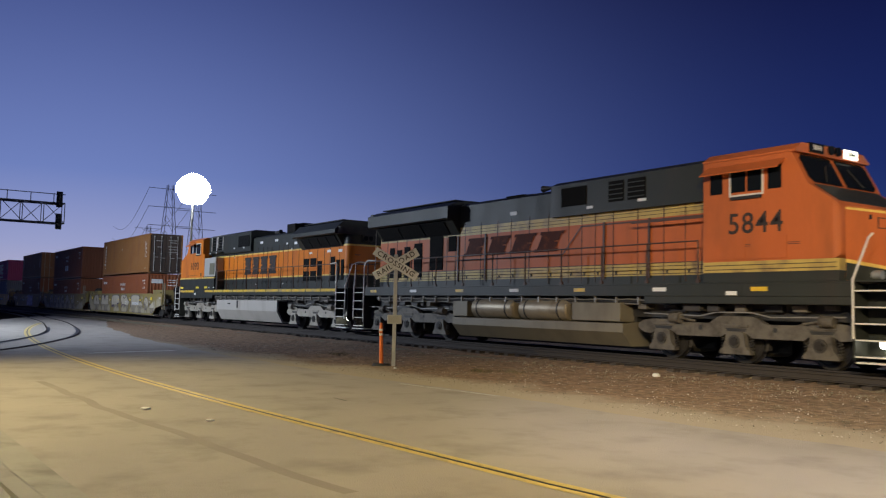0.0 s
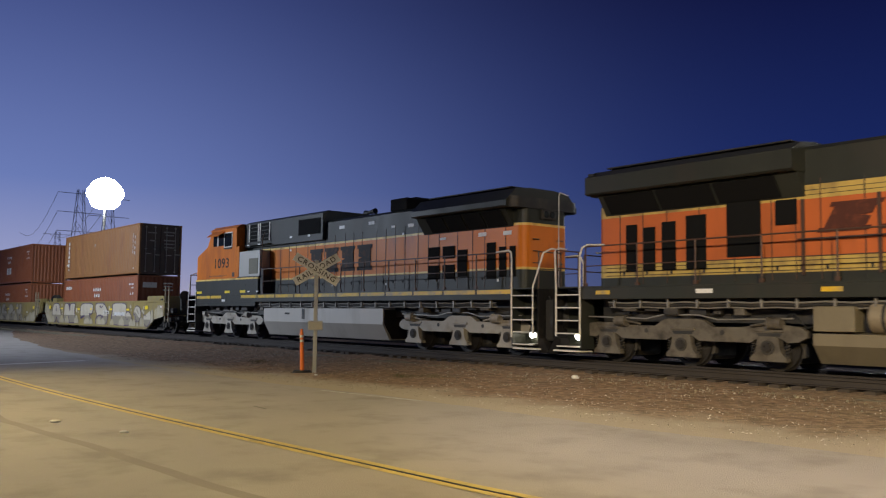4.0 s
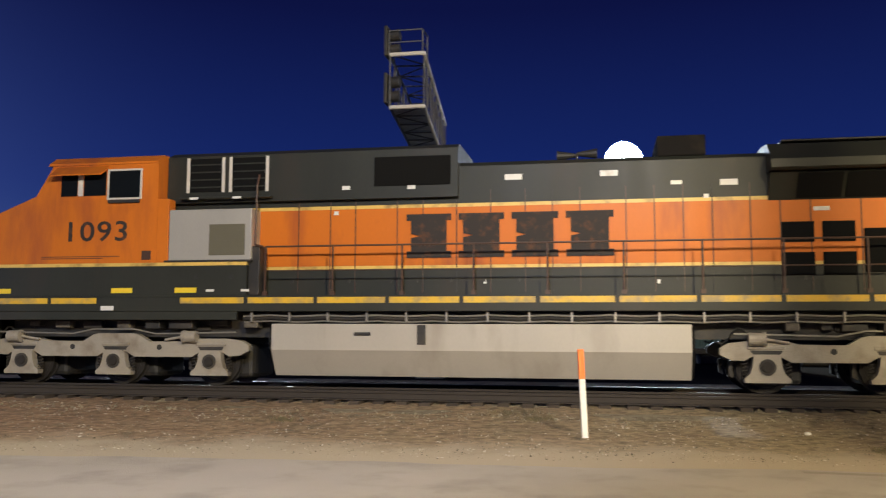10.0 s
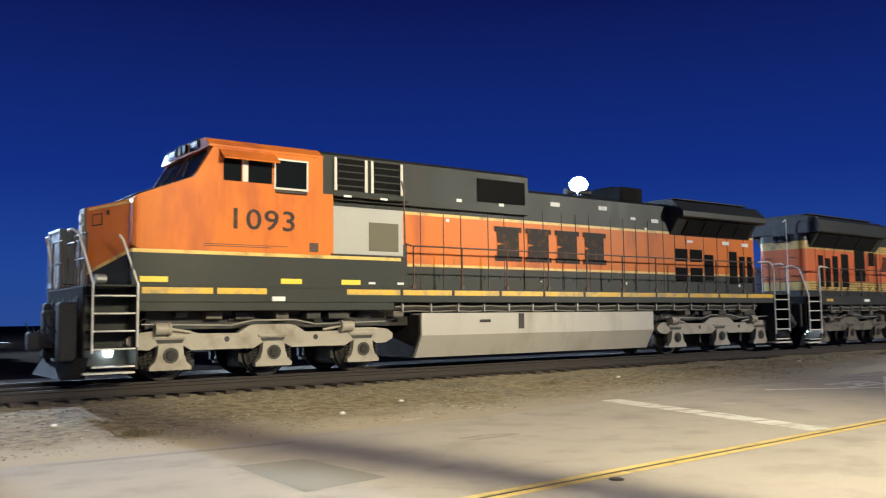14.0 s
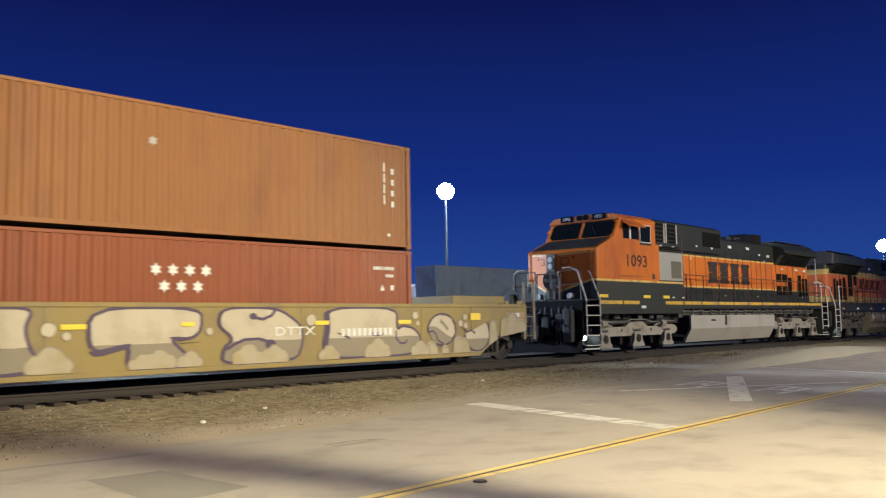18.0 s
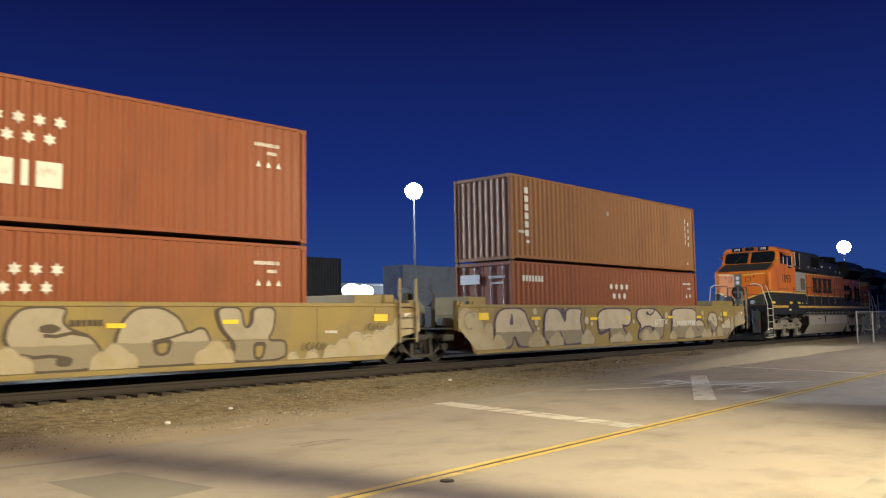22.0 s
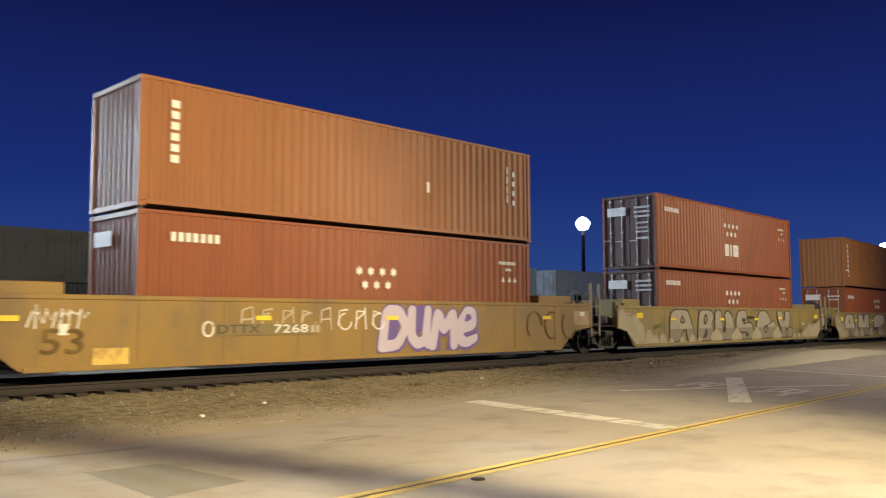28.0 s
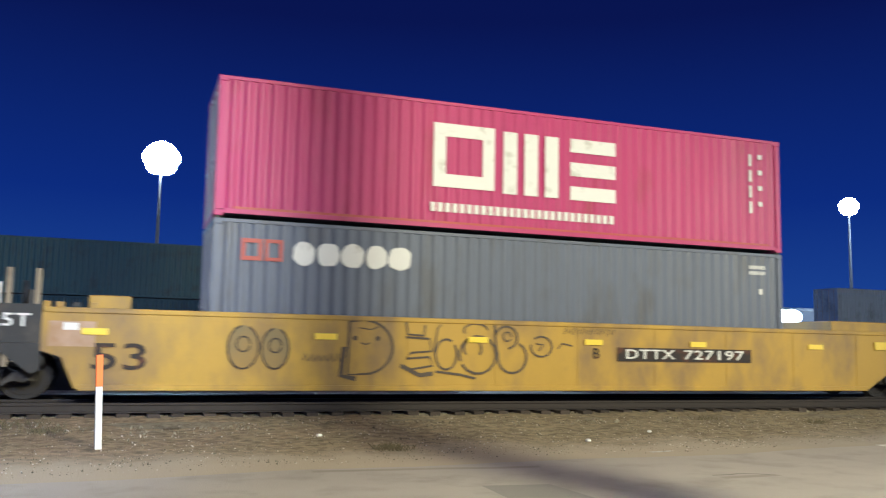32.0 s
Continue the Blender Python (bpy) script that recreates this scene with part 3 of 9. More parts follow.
def build_markings():
    group = "painted road markings"
    for off in (-0.08, 0.08):
        pts = [road(-60 + i * 0.5, off) for i in range(281)]
        tagged(ribbon("yellow_centre_line", pts, 0.105, "yellow_line"), "worn yellow double centre line painted on the asphalt", "road marking", group, "structure")
    pts = [road(-60 + i * 0.5, 0.0) for i in range(281)]
    tagged(ribbon("centre_joint", pts, 0.05, "seal", 0.004), "dark sealed joint between the yellow lines", "road marking", group, "structure")
    # stop line, broken by worn gaps
    a, b = Vector((12.55, 12.0)), Vector((11.25, 6.45))
    for k0, k1, w in ((0.0, 0.375, 0.50), (0.39, 0.455, 0.46), (0.47, 0.545, 0.46), (0.56, 0.765, 0.50), (0.78, 0.855, 0.46)):
        p, q = a.lerp(b, k0), a.lerp(b, k1)
        tagged(ribbon("stop_line", line_pts(p, q, 0.3), w, "white_line"), "broken white stop line, worn into pieces", "road marking", group, "structure")
    tagged(ribbon("stop_line", line_pts(a.lerp(b, 0.865), a.lerp(b, 0.985), 0.2), 0.44, "worn_line"), "faded last piece of a white stop line", "road marking", group, "structure")
    tagged(ribbon("stop_line", line_pts((-26.9, 5.7), (-27.9, 8.6)), 0.35, "white_line"), "white stop line across one lane", "road marking", group, "structure")
    tagged(ribbon("stop_line", line_pts((26.62, 12.3), (24.81, 7.41)), 0.26, "white_line"), "thin white line across one lane", "road marking", group, "structure")
    for p, q, w in (((15.6, 7.58), (22.05, 10.88), 0.42), ((16.44, 10.79), (21.4, 7.65), 0.22)):
        tagged(ribbon("crossing_x_mark", line_pts(p, q), w, "white_line"), "white stroke of a crossed advance marking", "road marking", group, "structure")
    # the two worn letter outlines beside the cross
    for cx, cy in ((19.12, 10.28), (18.50, 8.05)):
        for p, q in (((-0.95, -0.34), (0.52, -0.36)), ((-0.54, 0.36), (1.0, 0.35)), ((0.52, -0.36), (1.0, 0.35)), ((-0.30, -0.36), (0.0, 0.0)), ((0.0, 0.0), (-0.2, 0.34)), ((0.0, 0.0), (0.7, 0.0))):
            tagged(ribbon("letter_stroke_mark", line_pts((cx + p[0], cy + p[1]), (cx + q[0], cy + q[1])), 0.17, "white_line"), "worn white stroke of a road letter", "road marking", group, "structure")
    tagged(ribbon("letter_stroke_mark", line_pts((21.8, 11.70), (22.05, 11.40)), 0.10, "worn_line"), "worn white stroke of a road letter", "road marking", group, "structure")
    tagged(ribbon("paint_scrap", line_pts((13.38, 9.66), (13.5, 9.48)), 0.10, "worn_line"), "small scrap of white road paint", "road marking", group, "structure")
    tagged(ribbon("edge_line", line_pts((9.6, 11.75), (7.6, 11.45)), 0.10, "worn_line"), "short worn white edge line", "road marking", group, "structure")
    tagged(ribbon("edge_line", line_pts((-15.2, 9.35), (-12.4, 9.75)), 0.09, "worn_line"), "short worn white edge line", "road marking", group, "structure")
    # patches and cracks
    z = lambda x, y: road_z(x, y) + 0.004
    for pts in (((3.83, 9.13), (4.65, 9.05), (4.75, 7.45), (3.75, 7.3)),):
        bm = bmesh.new()
        f = bm.faces.new([bm.verts.new((x, y, z(x, y))) for x, y in pts])
        bmesh.ops.recalc_face_normals(bm, faces=[f])
        if f.normal.z < 0:
            f.normal_flip()
        tagged(part("asphalt_patch", bm, "patch"), "dark square patch of newer asphalt", "road patch", kind="structure")
    cracks = (((5.7, 11.35), (6.3, 11.22), (6.95, 11.18)), ((-13.2, 6.85), (-12.7, 6.8)), ((7.0, 9.2), (7.4, 9.25), (7.8, 9.1)))
    stains = (((-6.5, 3.55), (-9.5, 3.35), (-13, 3.1), (-18, 3.0)), ((7.0, 9.0), (7.9, 9.05)), ((2.2, 10.6), (3.6, 10.5), (5.2, 10.35)))
    for c in stains:
        pts = [p for q, r in zip(c, c[1:]) for p in line_pts(q, r, 0.2)]
        tagged(ribbon("tar_stain", [(x, y + noise.noise((x, y, 2.0)) * 0.08) for x, y in pts], 0.16, "stain", 0.004), "faint dark tar stain on the asphalt", "road stain", kind="structure")
    for c in cracks:
        pts = []
        for a, b in zip(c, c[1:]):
            for p in line_pts(a, b, 0.12):
                pts.append((p[0] + noise.noise((p[0] * 3, p[1] * 3, 0)) * 0.06, p[1] + noise.noise((p[0] * 3, p[1] * 3, 9)) * 0.06))
        tagged(ribbon("road_crack", pts, 0.03, "crack", 0.0045), "dark crack in the asphalt", "road crack", kind="structure")
    man = thing("manhole_cover", "small dark iron valve cover in the road", "manhole cover", kind="structure", m=pose(6.4, 5.88, road_z(6.4, 5.88) + 0.004))
    bm = bmesh.new()
    bmesh.ops.create_cone(bm, cap_ends=True, segments=20, radius1=0.055, radius2=0.05, depth=0.02)
    part("cover", bm, "black", man)
    bm = bmesh.new()
    for i in range(20):
        a, b = 2 * math.pi * i / 20, 2 * math.pi * (i + 1) / 20
        tube(bm, (0.066 * math.cos(a), 0.066 * math.sin(a), 0.0), (0.066 * math.cos(b), 0.066 * math.sin(b), 0.0), 0.009, 5)
    part("frame", bm, "rail_web", man)
    # kerb and pavement on the near side
    for x0 in range(-40, 44, 4):
        k = thing("kerb_stone", "pale concrete kerb section along the road", "kerb", "kerb sections", "structure")
        a, b = road(x0, -3.62), road(x0 + 3.985, -3.62)
        bm = bmesh.new()
        prof = ((0.0, -0.02), (0.0, 0.0), (-0.42, 0.02), (-0.46, 0.15), (-0.50, 0.165), (-0.64, 0.165), (-0.64, -0.05))
        va = [bm.verts.new((a[0], a[1] + p, q + 0.012)) for p, q in prof]
        vb = [bm.verts.new((b[0], b[1] + p, q + 0.012)) for p, q in prof]
        for i in range(len(prof) - 1):
            bm.faces.new((va[i], va[i + 1], vb[i + 1], vb[i]))
        bm.faces.new(va)
        bm.faces.new(vb[::-1])
        bmesh.ops.recalc_face_normals(bm, faces=bm.faces[:])
        part("kerb", bm, "concrete", k)
    pave = thing("pavement", "pale concrete pavement slabs with joints", "pavement", kind="structure")
    for x0 in np.arange(-24, 30, 1.5):
        a, b = road(float(x0), -4.265), road(float(x0) + 1.49, -4.265)
        bm = bmesh.new()
        lo = [bm.verts.new((x, y, z)) for z in (0.05, 0.172) for x, y in (a, b, (b[0], b[1] - 1.8), (a[0], a[1] - 1.8))]
        for f in ((3, 2, 1, 0), (4, 5, 6, 7), (0, 1, 5, 4), (1, 2, 6, 5), (2, 3, 7, 6), (3, 0, 4, 7)):
            bm.faces.new([lo[i] for i in f])
        bmesh.ops.recalc_face_normals(bm, faces=bm.faces[:])
        part("slab", bm, "concrete", pave)
    bm = bmesh.new()
    sheet(bm, [(-60, -70), (60, -70), (60, 0.6), (-60, -4.5)], 0.06)
    tagged(part("front_yard", bm, "far_ground"), "bare ground behind the pavement", "ground", kind="structure")


def build_track():
    track = thing("railway_track", "straight railway track of worn rails on dark wooden ties", "railway track", kind="structure")
    # ballast bed
    prof = ((-3.1, -0.345), (-2.5, -0.30), (-1.95, -0.325), (-1.62, -0.335), (-1.1, -0.26), (-0.6, -0.22), (1.3, -0.22), (1.9, -0.24), (3.2, -0.42))
    vs, fs = [], []
    ds = [-160 + i * 2 for i in range(48)] + [-64 + i * 0.5 for i in range(269)] + [72 + i * 2 for i in range(60)]
    k = len(prof)
    for d in ds:
        m = along(d)
        for p, q in prof:
            v = m @ Vector((0, p, q))
            v.z += noise.noise((v.x * 1.4, v.y * 2.5, 2.0)) * 0.035
            vs.append(v)
    for i in range(len(ds) - 1):
        for j in range(k - 1):
            a = i * k + j
            fs.append((a, a + k, a + k + 1, a + 1))
    me = bpy.data.meshes.new("ballast")
    me.from_pydata(vs, [], fs)
    me.materials.append(M["gravel"])
    ob = new("ballast", me)
    ob.parent = track
    # rails
    head = ((-0.038, 0.0), (0.038, 0.0), (0.038, -0.04), (0.010, -0.055), (0.010, -0.145), (0.07, -0.165), (0.07, -0.18), (-0.07, -0.18), (-0.07, -0.165), (-0.010, -0.145), (-0.010, -0.055), (-0.038, -0.04))
    for side, lift in ((-0.755, 0.0), (0.755, 0.0), (-1.44, -0.024)):      # the third: a spare rail lying on the tie ends
        vs, fs = [], []
        k = len(head)
        ds2 = [-160 + i * 4 for i in range(85)]
        for d in ds2:
            m = along(d, side, lift)
            vs += [m @ Vector((0, p * (0.8 if lift else 1.0), q)) for p, q in head]
        for i in range(len(ds2) - 1):
            for j in range(k):
                a, b = i * k + j, i * k + (j + 1) % k
                fs.append((a, a + k, b + k, b))
        me = bpy.data.meshes.new("rail")
        me.from_pydata(vs, [], fs)
        me.materials.append(M["rail_web"])
        me.materials.append(M["rail"])
        for i, p in enumerate(me.polygons):
            p.material_index = 1 if i % k == 0 and not lift else 0
        ob = new("rail", me)
        ob.parent = track
    bm = B(-0.115, 0.115, -1.74, 1.35, -0.375, -0.205, 0.012)
    tie = part("tie", bm, "tie", track)
    tie.matrix_basis = along(-48)
    rnd = random.Random(4)
    for i in range(1, 290):
        o = tie.copy()
        scene.collection.objects.link(o)
        o.matrix_basis = along(-48 + i * 0.5 + rnd.uniform(-0.03, 0.03)) @ pose(0, rnd.uniform(-0.05, 0.05), rnd.uniform(-0.012, 0.004), 0, 0, rnd.uniform(-1.2, 1.2))
    # far ties joined
    bm = bmesh.new()
    for d in np.arange(-150, -48.4, 0.5):
        box(bm, -0.115, 0.115, -1.74, 1.35, -0.375, -0.205, 0, along(float(d)))
    tagged(part("far_tie", bm, "tie", track), kind="stuff")


def build_spur():
    """A siding that leaves the main track and bends across the road."""
    spur = thing("siding_track", "curved siding rails set into the road surface", "railway track", kind="structure")
    mid = [(-140, 15.2), (-110, 14.6), (-90, 13.6), (-76, 12.4), (-64, 11.3), (-54, 9.9), (-46, 8.6), (-40, 7.2), (-35.2, 5.6), (-31.5, 4.1), (-28.5, 2.6), (-26, 1.1), (-23, -1.3), (-20, -4.0), (-17, -7.4)]
    # smooth the way
    pts = []
    for i in range(len(mid) - 1):
        p0, p1, p2, p3 = (Vector(mid[max(0, min(len(mid) - 1, i + k))]) for k in (-1, 0, 1, 2))
        for s in range(8):
            u = s / 8
            pts.append(0.5 * ((2 * p1) + (p2 - p0) * u + (2 * p0 - 5 * p1 + 4 * p2 - p3) * u * u + (3 * p1 - p0 - 3 * p2 + p3) * u ** 3))
    for side in (-0.755, 0.755):
        bm = bmesh.new()
        prev = None
        for i, p in enumerate(pts):
            d = (pts[min(i + 1, len(pts) - 1)] - pts[max(0, i - 1)]).normalized()
            nrm = Vector((-d.y, d.x))
            zt = 0.05
            ring = []
            for o, z in ((-0.036, -0.1), (-0.036, zt), (0.036, zt), (0.036, -0.1)):
                q = p + nrm * (side + o)
                ring.append(bm.verts.new((q.x, q.y, z)))
            if prev:
                for j in range(3):
                    bm.faces.new((prev[j], prev[j + 1], ring[j + 1], ring[j]))
            prev = ring
        bmesh.ops.recalc_face_normals(bm, faces=bm.faces[:])
        part("rail", bm, "rail_web", spur)
        # dark flangeway beside each rail
        bm = bmesh.new()
        prev = None
        for i, p in enumerate(pts):
            if p.x > -27 or p.x < -52:
                prev = None
                continue
            d = (pts[min(i + 1, len(pts) - 1)] - pts[max(0, i - 1)]).normalized()
            nrm = Vector((-d.y, d.x))
            ring = [bm.verts.new((*(p + nrm * (side + o)), 0.030)) for o in (0.04, -0.16) ] if side > 0 else [bm.verts.new((*(p + nrm * (side + o)), 0.030)) for o in (0.16, -0.04)]
            if prev:
                bm.faces.new((prev[0], prev[1], ring[1], ring[0]))
            prev = ring
        bmesh.ops.recalc_face_normals(bm, faces=bm.faces[:])
        part("flangeway", bm, "seal", spur)


build_ground()
build_markings()
build_track()
build_spur()

# ---------------------------------------------------------------- containers and well cars
def corrugated(name, length, height, depth, pitch, material, parent, m, flip=1):
    """A panel of pressed steel in the x-z plane, its ribs standing towards -y."""
    n = max(2, int(round(length / pitch)))
    p = length / n
    line = []
    for i in range(n):
        x = -length / 2 + i * p
        line += [(x, 0.0), (x + 0.26 * p, 0.0), (x + 0.5 * p, depth), (x + 0.76 * p, depth)]
    line.append((length / 2, 0.0))
    vs = [(x, y * flip, z) for x, y in line for z in (0.0, height)]
    fs = [(2 * i, 2 * i + 2, 2 * i + 3, 2 * i + 1) for i in range(len(line) - 1)]
    me = bpy.data.meshes.new(name)
    me.from_pydata(vs, [], fs)
    me.materials.append(M[material])
    ob = new(name, me)
    ob.parent = parent
    ob.matrix_basis = m
    return ob


def container(length, height, colour, label, doors=-1, group="containers on the train", marks=None, rods="silver", door_colour=None):
    """A shipping container; its base at z = 0, the door end at -x or +x."""
    c = thing("shipping_container", label, "container", group)
    w, r = 1.22, 0.07
    for sx in (-1, 1):
        for sy in (-1, 1):
            part("corner_post", B(*sorted((sx * (length / 2 - 0.14), sx * length / 2)), *sorted((sy * (w - 0.10), sy * w)), 0.12, height - 0.12, 0.01), colour, c)
            for z in (0.0, height - 0.12):
                part("corner_casting", B(*sorted((sx * (length / 2 - 0.18), sx * (length / 2 + 0.006))), *sorted((sy * (w - 0.16), sy * (w + 0.006))), z, z + 0.118, 0.012), colour, c)
    for sy in (-1, 1):
        y0, y1 = sorted((sy * (w - 0.06), sy * w))
        part("top_rail", B(-length / 2 + 0.18, length / 2 - 0.18, y0, y1, height - 0.075, height, 0.008), colour, c)
        part("bottom_rail", B(-length / 2 + 0.18, length / 2 - 0.18, y0, y1, 0.05, 0.15, 0.008), colour, c)
        corrugated("side_panel", length - 0.28, height - 0.215, 0.036, 0.275, colour, c, pose(0, sy * (w - 0.042), 0.14), sy)
    part("roof", B(-length / 2 + 0.1, length / 2 - 0.1, -w + 0.061, w - 0.061, height - 0.05, height - 0.015), colour, c)
    part("floor_frame", B(-length / 2 + 0.1, length / 2 - 0.1, -w + 0.07, w - 0.07, 0.05, 0.16), "black", c)
    # closed end
    e = -doors
    p = corrugated("end_panel", 2 * w - 0.2, height - 0.24, 0.026, 0.25, colour, c, pose(e * (length / 2 - 0.05), 0, 0.12, 0, 0, 90), -1 if e > 0 else 1)
    part("end_rail", B(*sorted((e * (length / 2 - 0.06), e * length / 2)), -w + 0.17, w - 0.17, height - 0.12, height - 0.005, 0.008), colour, c)
    part("end_rail", B(*sorted((e * (length / 2 - 0.06), e * length / 2)), -w + 0.17, w - 0.17, 0.0, 0.12, 0.008), colour, c)
    # door end
    d = doors
    dc = door_colour or colour
    xo = d * (length / 2 - 0.05)
    for sy in (-1, 1):
        y0, y1 = sorted((sy * 0.012, sy * (w - 0.11)))
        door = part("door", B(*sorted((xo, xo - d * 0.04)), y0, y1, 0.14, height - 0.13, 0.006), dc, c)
        for k in (0.3, 0.76):
            y = sy * (w - 0.11) * k
            bm = bmesh.new()
            tube(bm, (xo + d * 0.035, y, 0.10), (xo + d * 0.035, y, height - 0.09), 0.02, 8)
            for z in (0.16, 0.5 * height, height - 0.2):
                box(bm, *sorted((xo, xo + d * 0.05)), y - 0.05, y + 0.05, z - 0.03, z + 0.03)
            part("lock_rod", bm, rods, door)
            part("door_handle", box(bmesh.new(), *sorted((xo + d * 0.04, xo + d * 0.06)), y - 0.02, y + 0.30, 1.05 + 0.12 * k, 1.09 + 0.12 * k, 0.004), rods, door)
        for z in (0.35, 1.0, 1.7, 2.4):
            part("hinge", B(*sorted((xo, xo + d * 0.045)), *sorted((sy * (w - 0.14), sy * (w - 0.05))), z, z + 0.11, 0.004), dc, door)
    part("door_header", B(*sorted((xo - d * 0.05, d * length / 2)), -w + 0.17, w - 0.17, height - 0.12, height - 0.003, 0.006), dc, c)
    part("door_sill", B(*sorted((xo - d * 0.05, d * length / 2)), -w + 0.17, w - 0.17, 0.0, 0.12, 0.006), dc, c)
    for mk in marks or ():
        mark(c, *mk)
    return c


def mark(parent, x, z, w, h, material="white", y=-1.2245, kind="bar"):
    """Paint on the camera's side: a bar, a row of short bars, a star dot, a ring or a triangle."""
    bm = bmesh.new()
    if kind == "bar":
        box(bm, x - w / 2, x + w / 2, y - 0.004, y, z - h / 2, z + h / 2)
        part("painted_bar", bm, material, parent)
    elif kind == "code":          # unreadable small lettering
        n = max(2, int(w / (h * 0.85)))
        for i in range(n):
            cx = x - w / 2 + (i + 0.5) * w / n
            box(bm, cx - 0.34 * w / n, cx + 0.34 * w / n, y - 0.004, y, z - h / 2, z + h / 2)
        tagged(part("painted_code", bm, material, parent), kind="stuff")
    elif kind == "star":
        pts = []
        for i in range(12):
            r = w / 2 * (1.0 if i % 2 == 0 else 0.55)
            pts.append((x + r * math.sin(math.pi * i / 6), z + r * math.cos(math.pi * i / 6)))
        prism(bm, pts, y - 0.004, y)
        part("painted_star", bm, material, parent)
    elif kind == "ring":
        t = 0.2 * w
        for a in ((x - w / 2, x - w / 2 + t, z - h / 2, z + h / 2), (x + w / 2 - t, x + w / 2, z - h / 2, z + h / 2), (x - w / 2 + t, x + w / 2 - t, z + h / 2 - t, z + h / 2), (x - w / 2 + t, x + w / 2 - t, z - h / 2, z - h / 2 + t)):
            box(bm, a[0], a[1], y - 0.004, y, a[2], a[3])
        part("painted_square_ring", bm, material, parent)
    elif kind == "tri":
        prism(bm, ((x - w / 2, z - h / 2), (x + w / 2, z - h / 2), (x, z + h / 2)), y - 0.004, y)
        part("painted_triangle", bm, material, parent)


def end_mark(parent, y, z, w, h, length, material="white", d=-1, code=False):
    """Paint on the end of a container."""
    x = d * (length / 2 + 0.012)
    bm = bmesh.new()
    n = max(2, int(w / (h * 0.8))) if code else 1
    for i in range(n):
        c = y - w / 2 + (i + 0.5) * w / n
        k = 0.35 if code else 0.5
        box(bm, *sorted((x, x + d * 0.004)), c - k * w / n, c + k * w / n, z - h / 2, z + h / 2)
    tagged(part("painted_code" if code else "painted_bar", bm, material, parent), kind="stuff" if code else "")


def star_block(c, x, z, size=0.17, gap=0.30):
    """Seven star dots in two rows."""
    for i in range(4):
        mark(c, x + (i - 1.5) * gap, z, size, size, kind="star")
    for i in range(3):
        mark(c, x + (i - 1.0) * gap, z - gap * 0.9, size, size, kind="star")


def wheelset(parent, x, radius, z=None):
    ws = new("wheelset")
    ws.parent = parent
    for s in (-0.755, 0.755):
        bm = bmesh.new()
        prof = ((radius * 0.25, 0.09), (radius * 0.42, 0.05), (radius * 0.80, 0.035), (radius * 0.84, 0.06), (radius, 0.06), (radius, -0.06), (radius * 1.05, -0.065), (radius * 1.05, -0.085), (radius * 0.84, -0.085), (radius * 0.80, -0.03), (radius * 0.42, -0.03), (radius * 0.25, -0.07))
        seg = 20
        rings = []
        for i in range(seg):
            a = 2 * math.pi * i / seg
            rings.append([bm.verts.new((r * math.cos(a), s + (o if s > 0 else -o), r * math.sin(a))) for r, o in prof])
        for i in range(seg):
            A, C = rings[i], rings[(i + 1) % seg]
            for j in range(len(prof)):
                k = (j + 1) % len(prof)
                bm.faces.new((A[j], A[k], C[k], C[j]))
        bmesh.ops.recalc_face_normals(bm, faces=bm.faces[:])
        part("wheel", bm, "wheel", ws)
    bm = bmesh.new()
    tube(bm, (0, -1.0, 0), (0, 1.0, 0), 0.085, 12)
    part("axle", bm, "wheel", ws)
    ws.matrix_basis = pose(x, 0, radius)
    WHEELS.append((ws, x, radius))
    return ws


def freight_truck(pos, label="dark cast-steel freight truck between two well cars"):
    """A two-axle truck; pos: metres along the train."""
    t = thing("freight_truck", label, "rail truck", "trucks under the well cars")
    for s in (-1, 1):
        bm = bmesh.new()
        y0, y1 = sorted((s * 0.98, s * 1.12))
        for pts in (((-1.12, 0.60), (-0.98, 0.72), (-0.45, 0.81), (0.45, 0.81), (0.98, 0.72), (1.12, 0.60), (1.12, 0.52), (0.5, 0.70), (-0.5, 0.70), (-1.12, 0.52)),
                    ((-0.46, 0.16), (0.46, 0.16), (0.46, 0.25), (-0.46, 0.25)), ((-1.12, 0.36), (-0.74, 0.36), (-0.34, 0.16), (-0.46, 0.25), (-0.78, 0.53), (-1.12, 0.55)),
                    ((1.12, 0.36), (0.74, 0.36), (0.34, 0.16), (0.46, 0.25), (0.78, 0.53), (1.12, 0.55)), ((-0.46, 0.25), (-0.33, 0.25), (-0.33, 0.72), (-0.46, 0.72)), ((0.33, 0.25), (0.46, 0.25), (0.46, 0.72), (0.33, 0.72))):
            prism(bm, pts, y0, y1)
        fr = part("side_frame", bm, "caststeel", t)
        for x in (-0.9, 0.9):
            bm = bmesh.new()
            tube(bm, (x, s * 1.0, 0.46), (x, s * 1.2, 0.46), 0.13, 12)
            part("bearing_cap", bm, "wheel", fr)
        for x in (-0.2, 0.0, 0.2):
            bm = bmesh.new()
            for k in range(6):
                tube(bm, (x, s * 1.05, 0.27 + k * 0.055), (x, s * 1.05, 0.30 + k * 0.055), 0.075 if k % 2 == 0 else 0.06, 9)
            part("spring", bm, "black", fr)
    part("bolster", B(-0.22, 0.22, -1.05, 1.05, 0.45, 0.78, 0.03), "black", t)
    wheelset(t, -0.9, 0.46)
    wheelset(t, 0.9, 0.46)
    bm = bmesh.new()
    box(bm, -0.55, 0.55, -0.5, 0.5, 0.78, 0.86)
    part("centre_plate", bm, "black", t)
    MOVERS.append((t, pos))
    return t


def side_of(car):
    return [o for o in car.children if o.name.startswith("side_wall")][0]


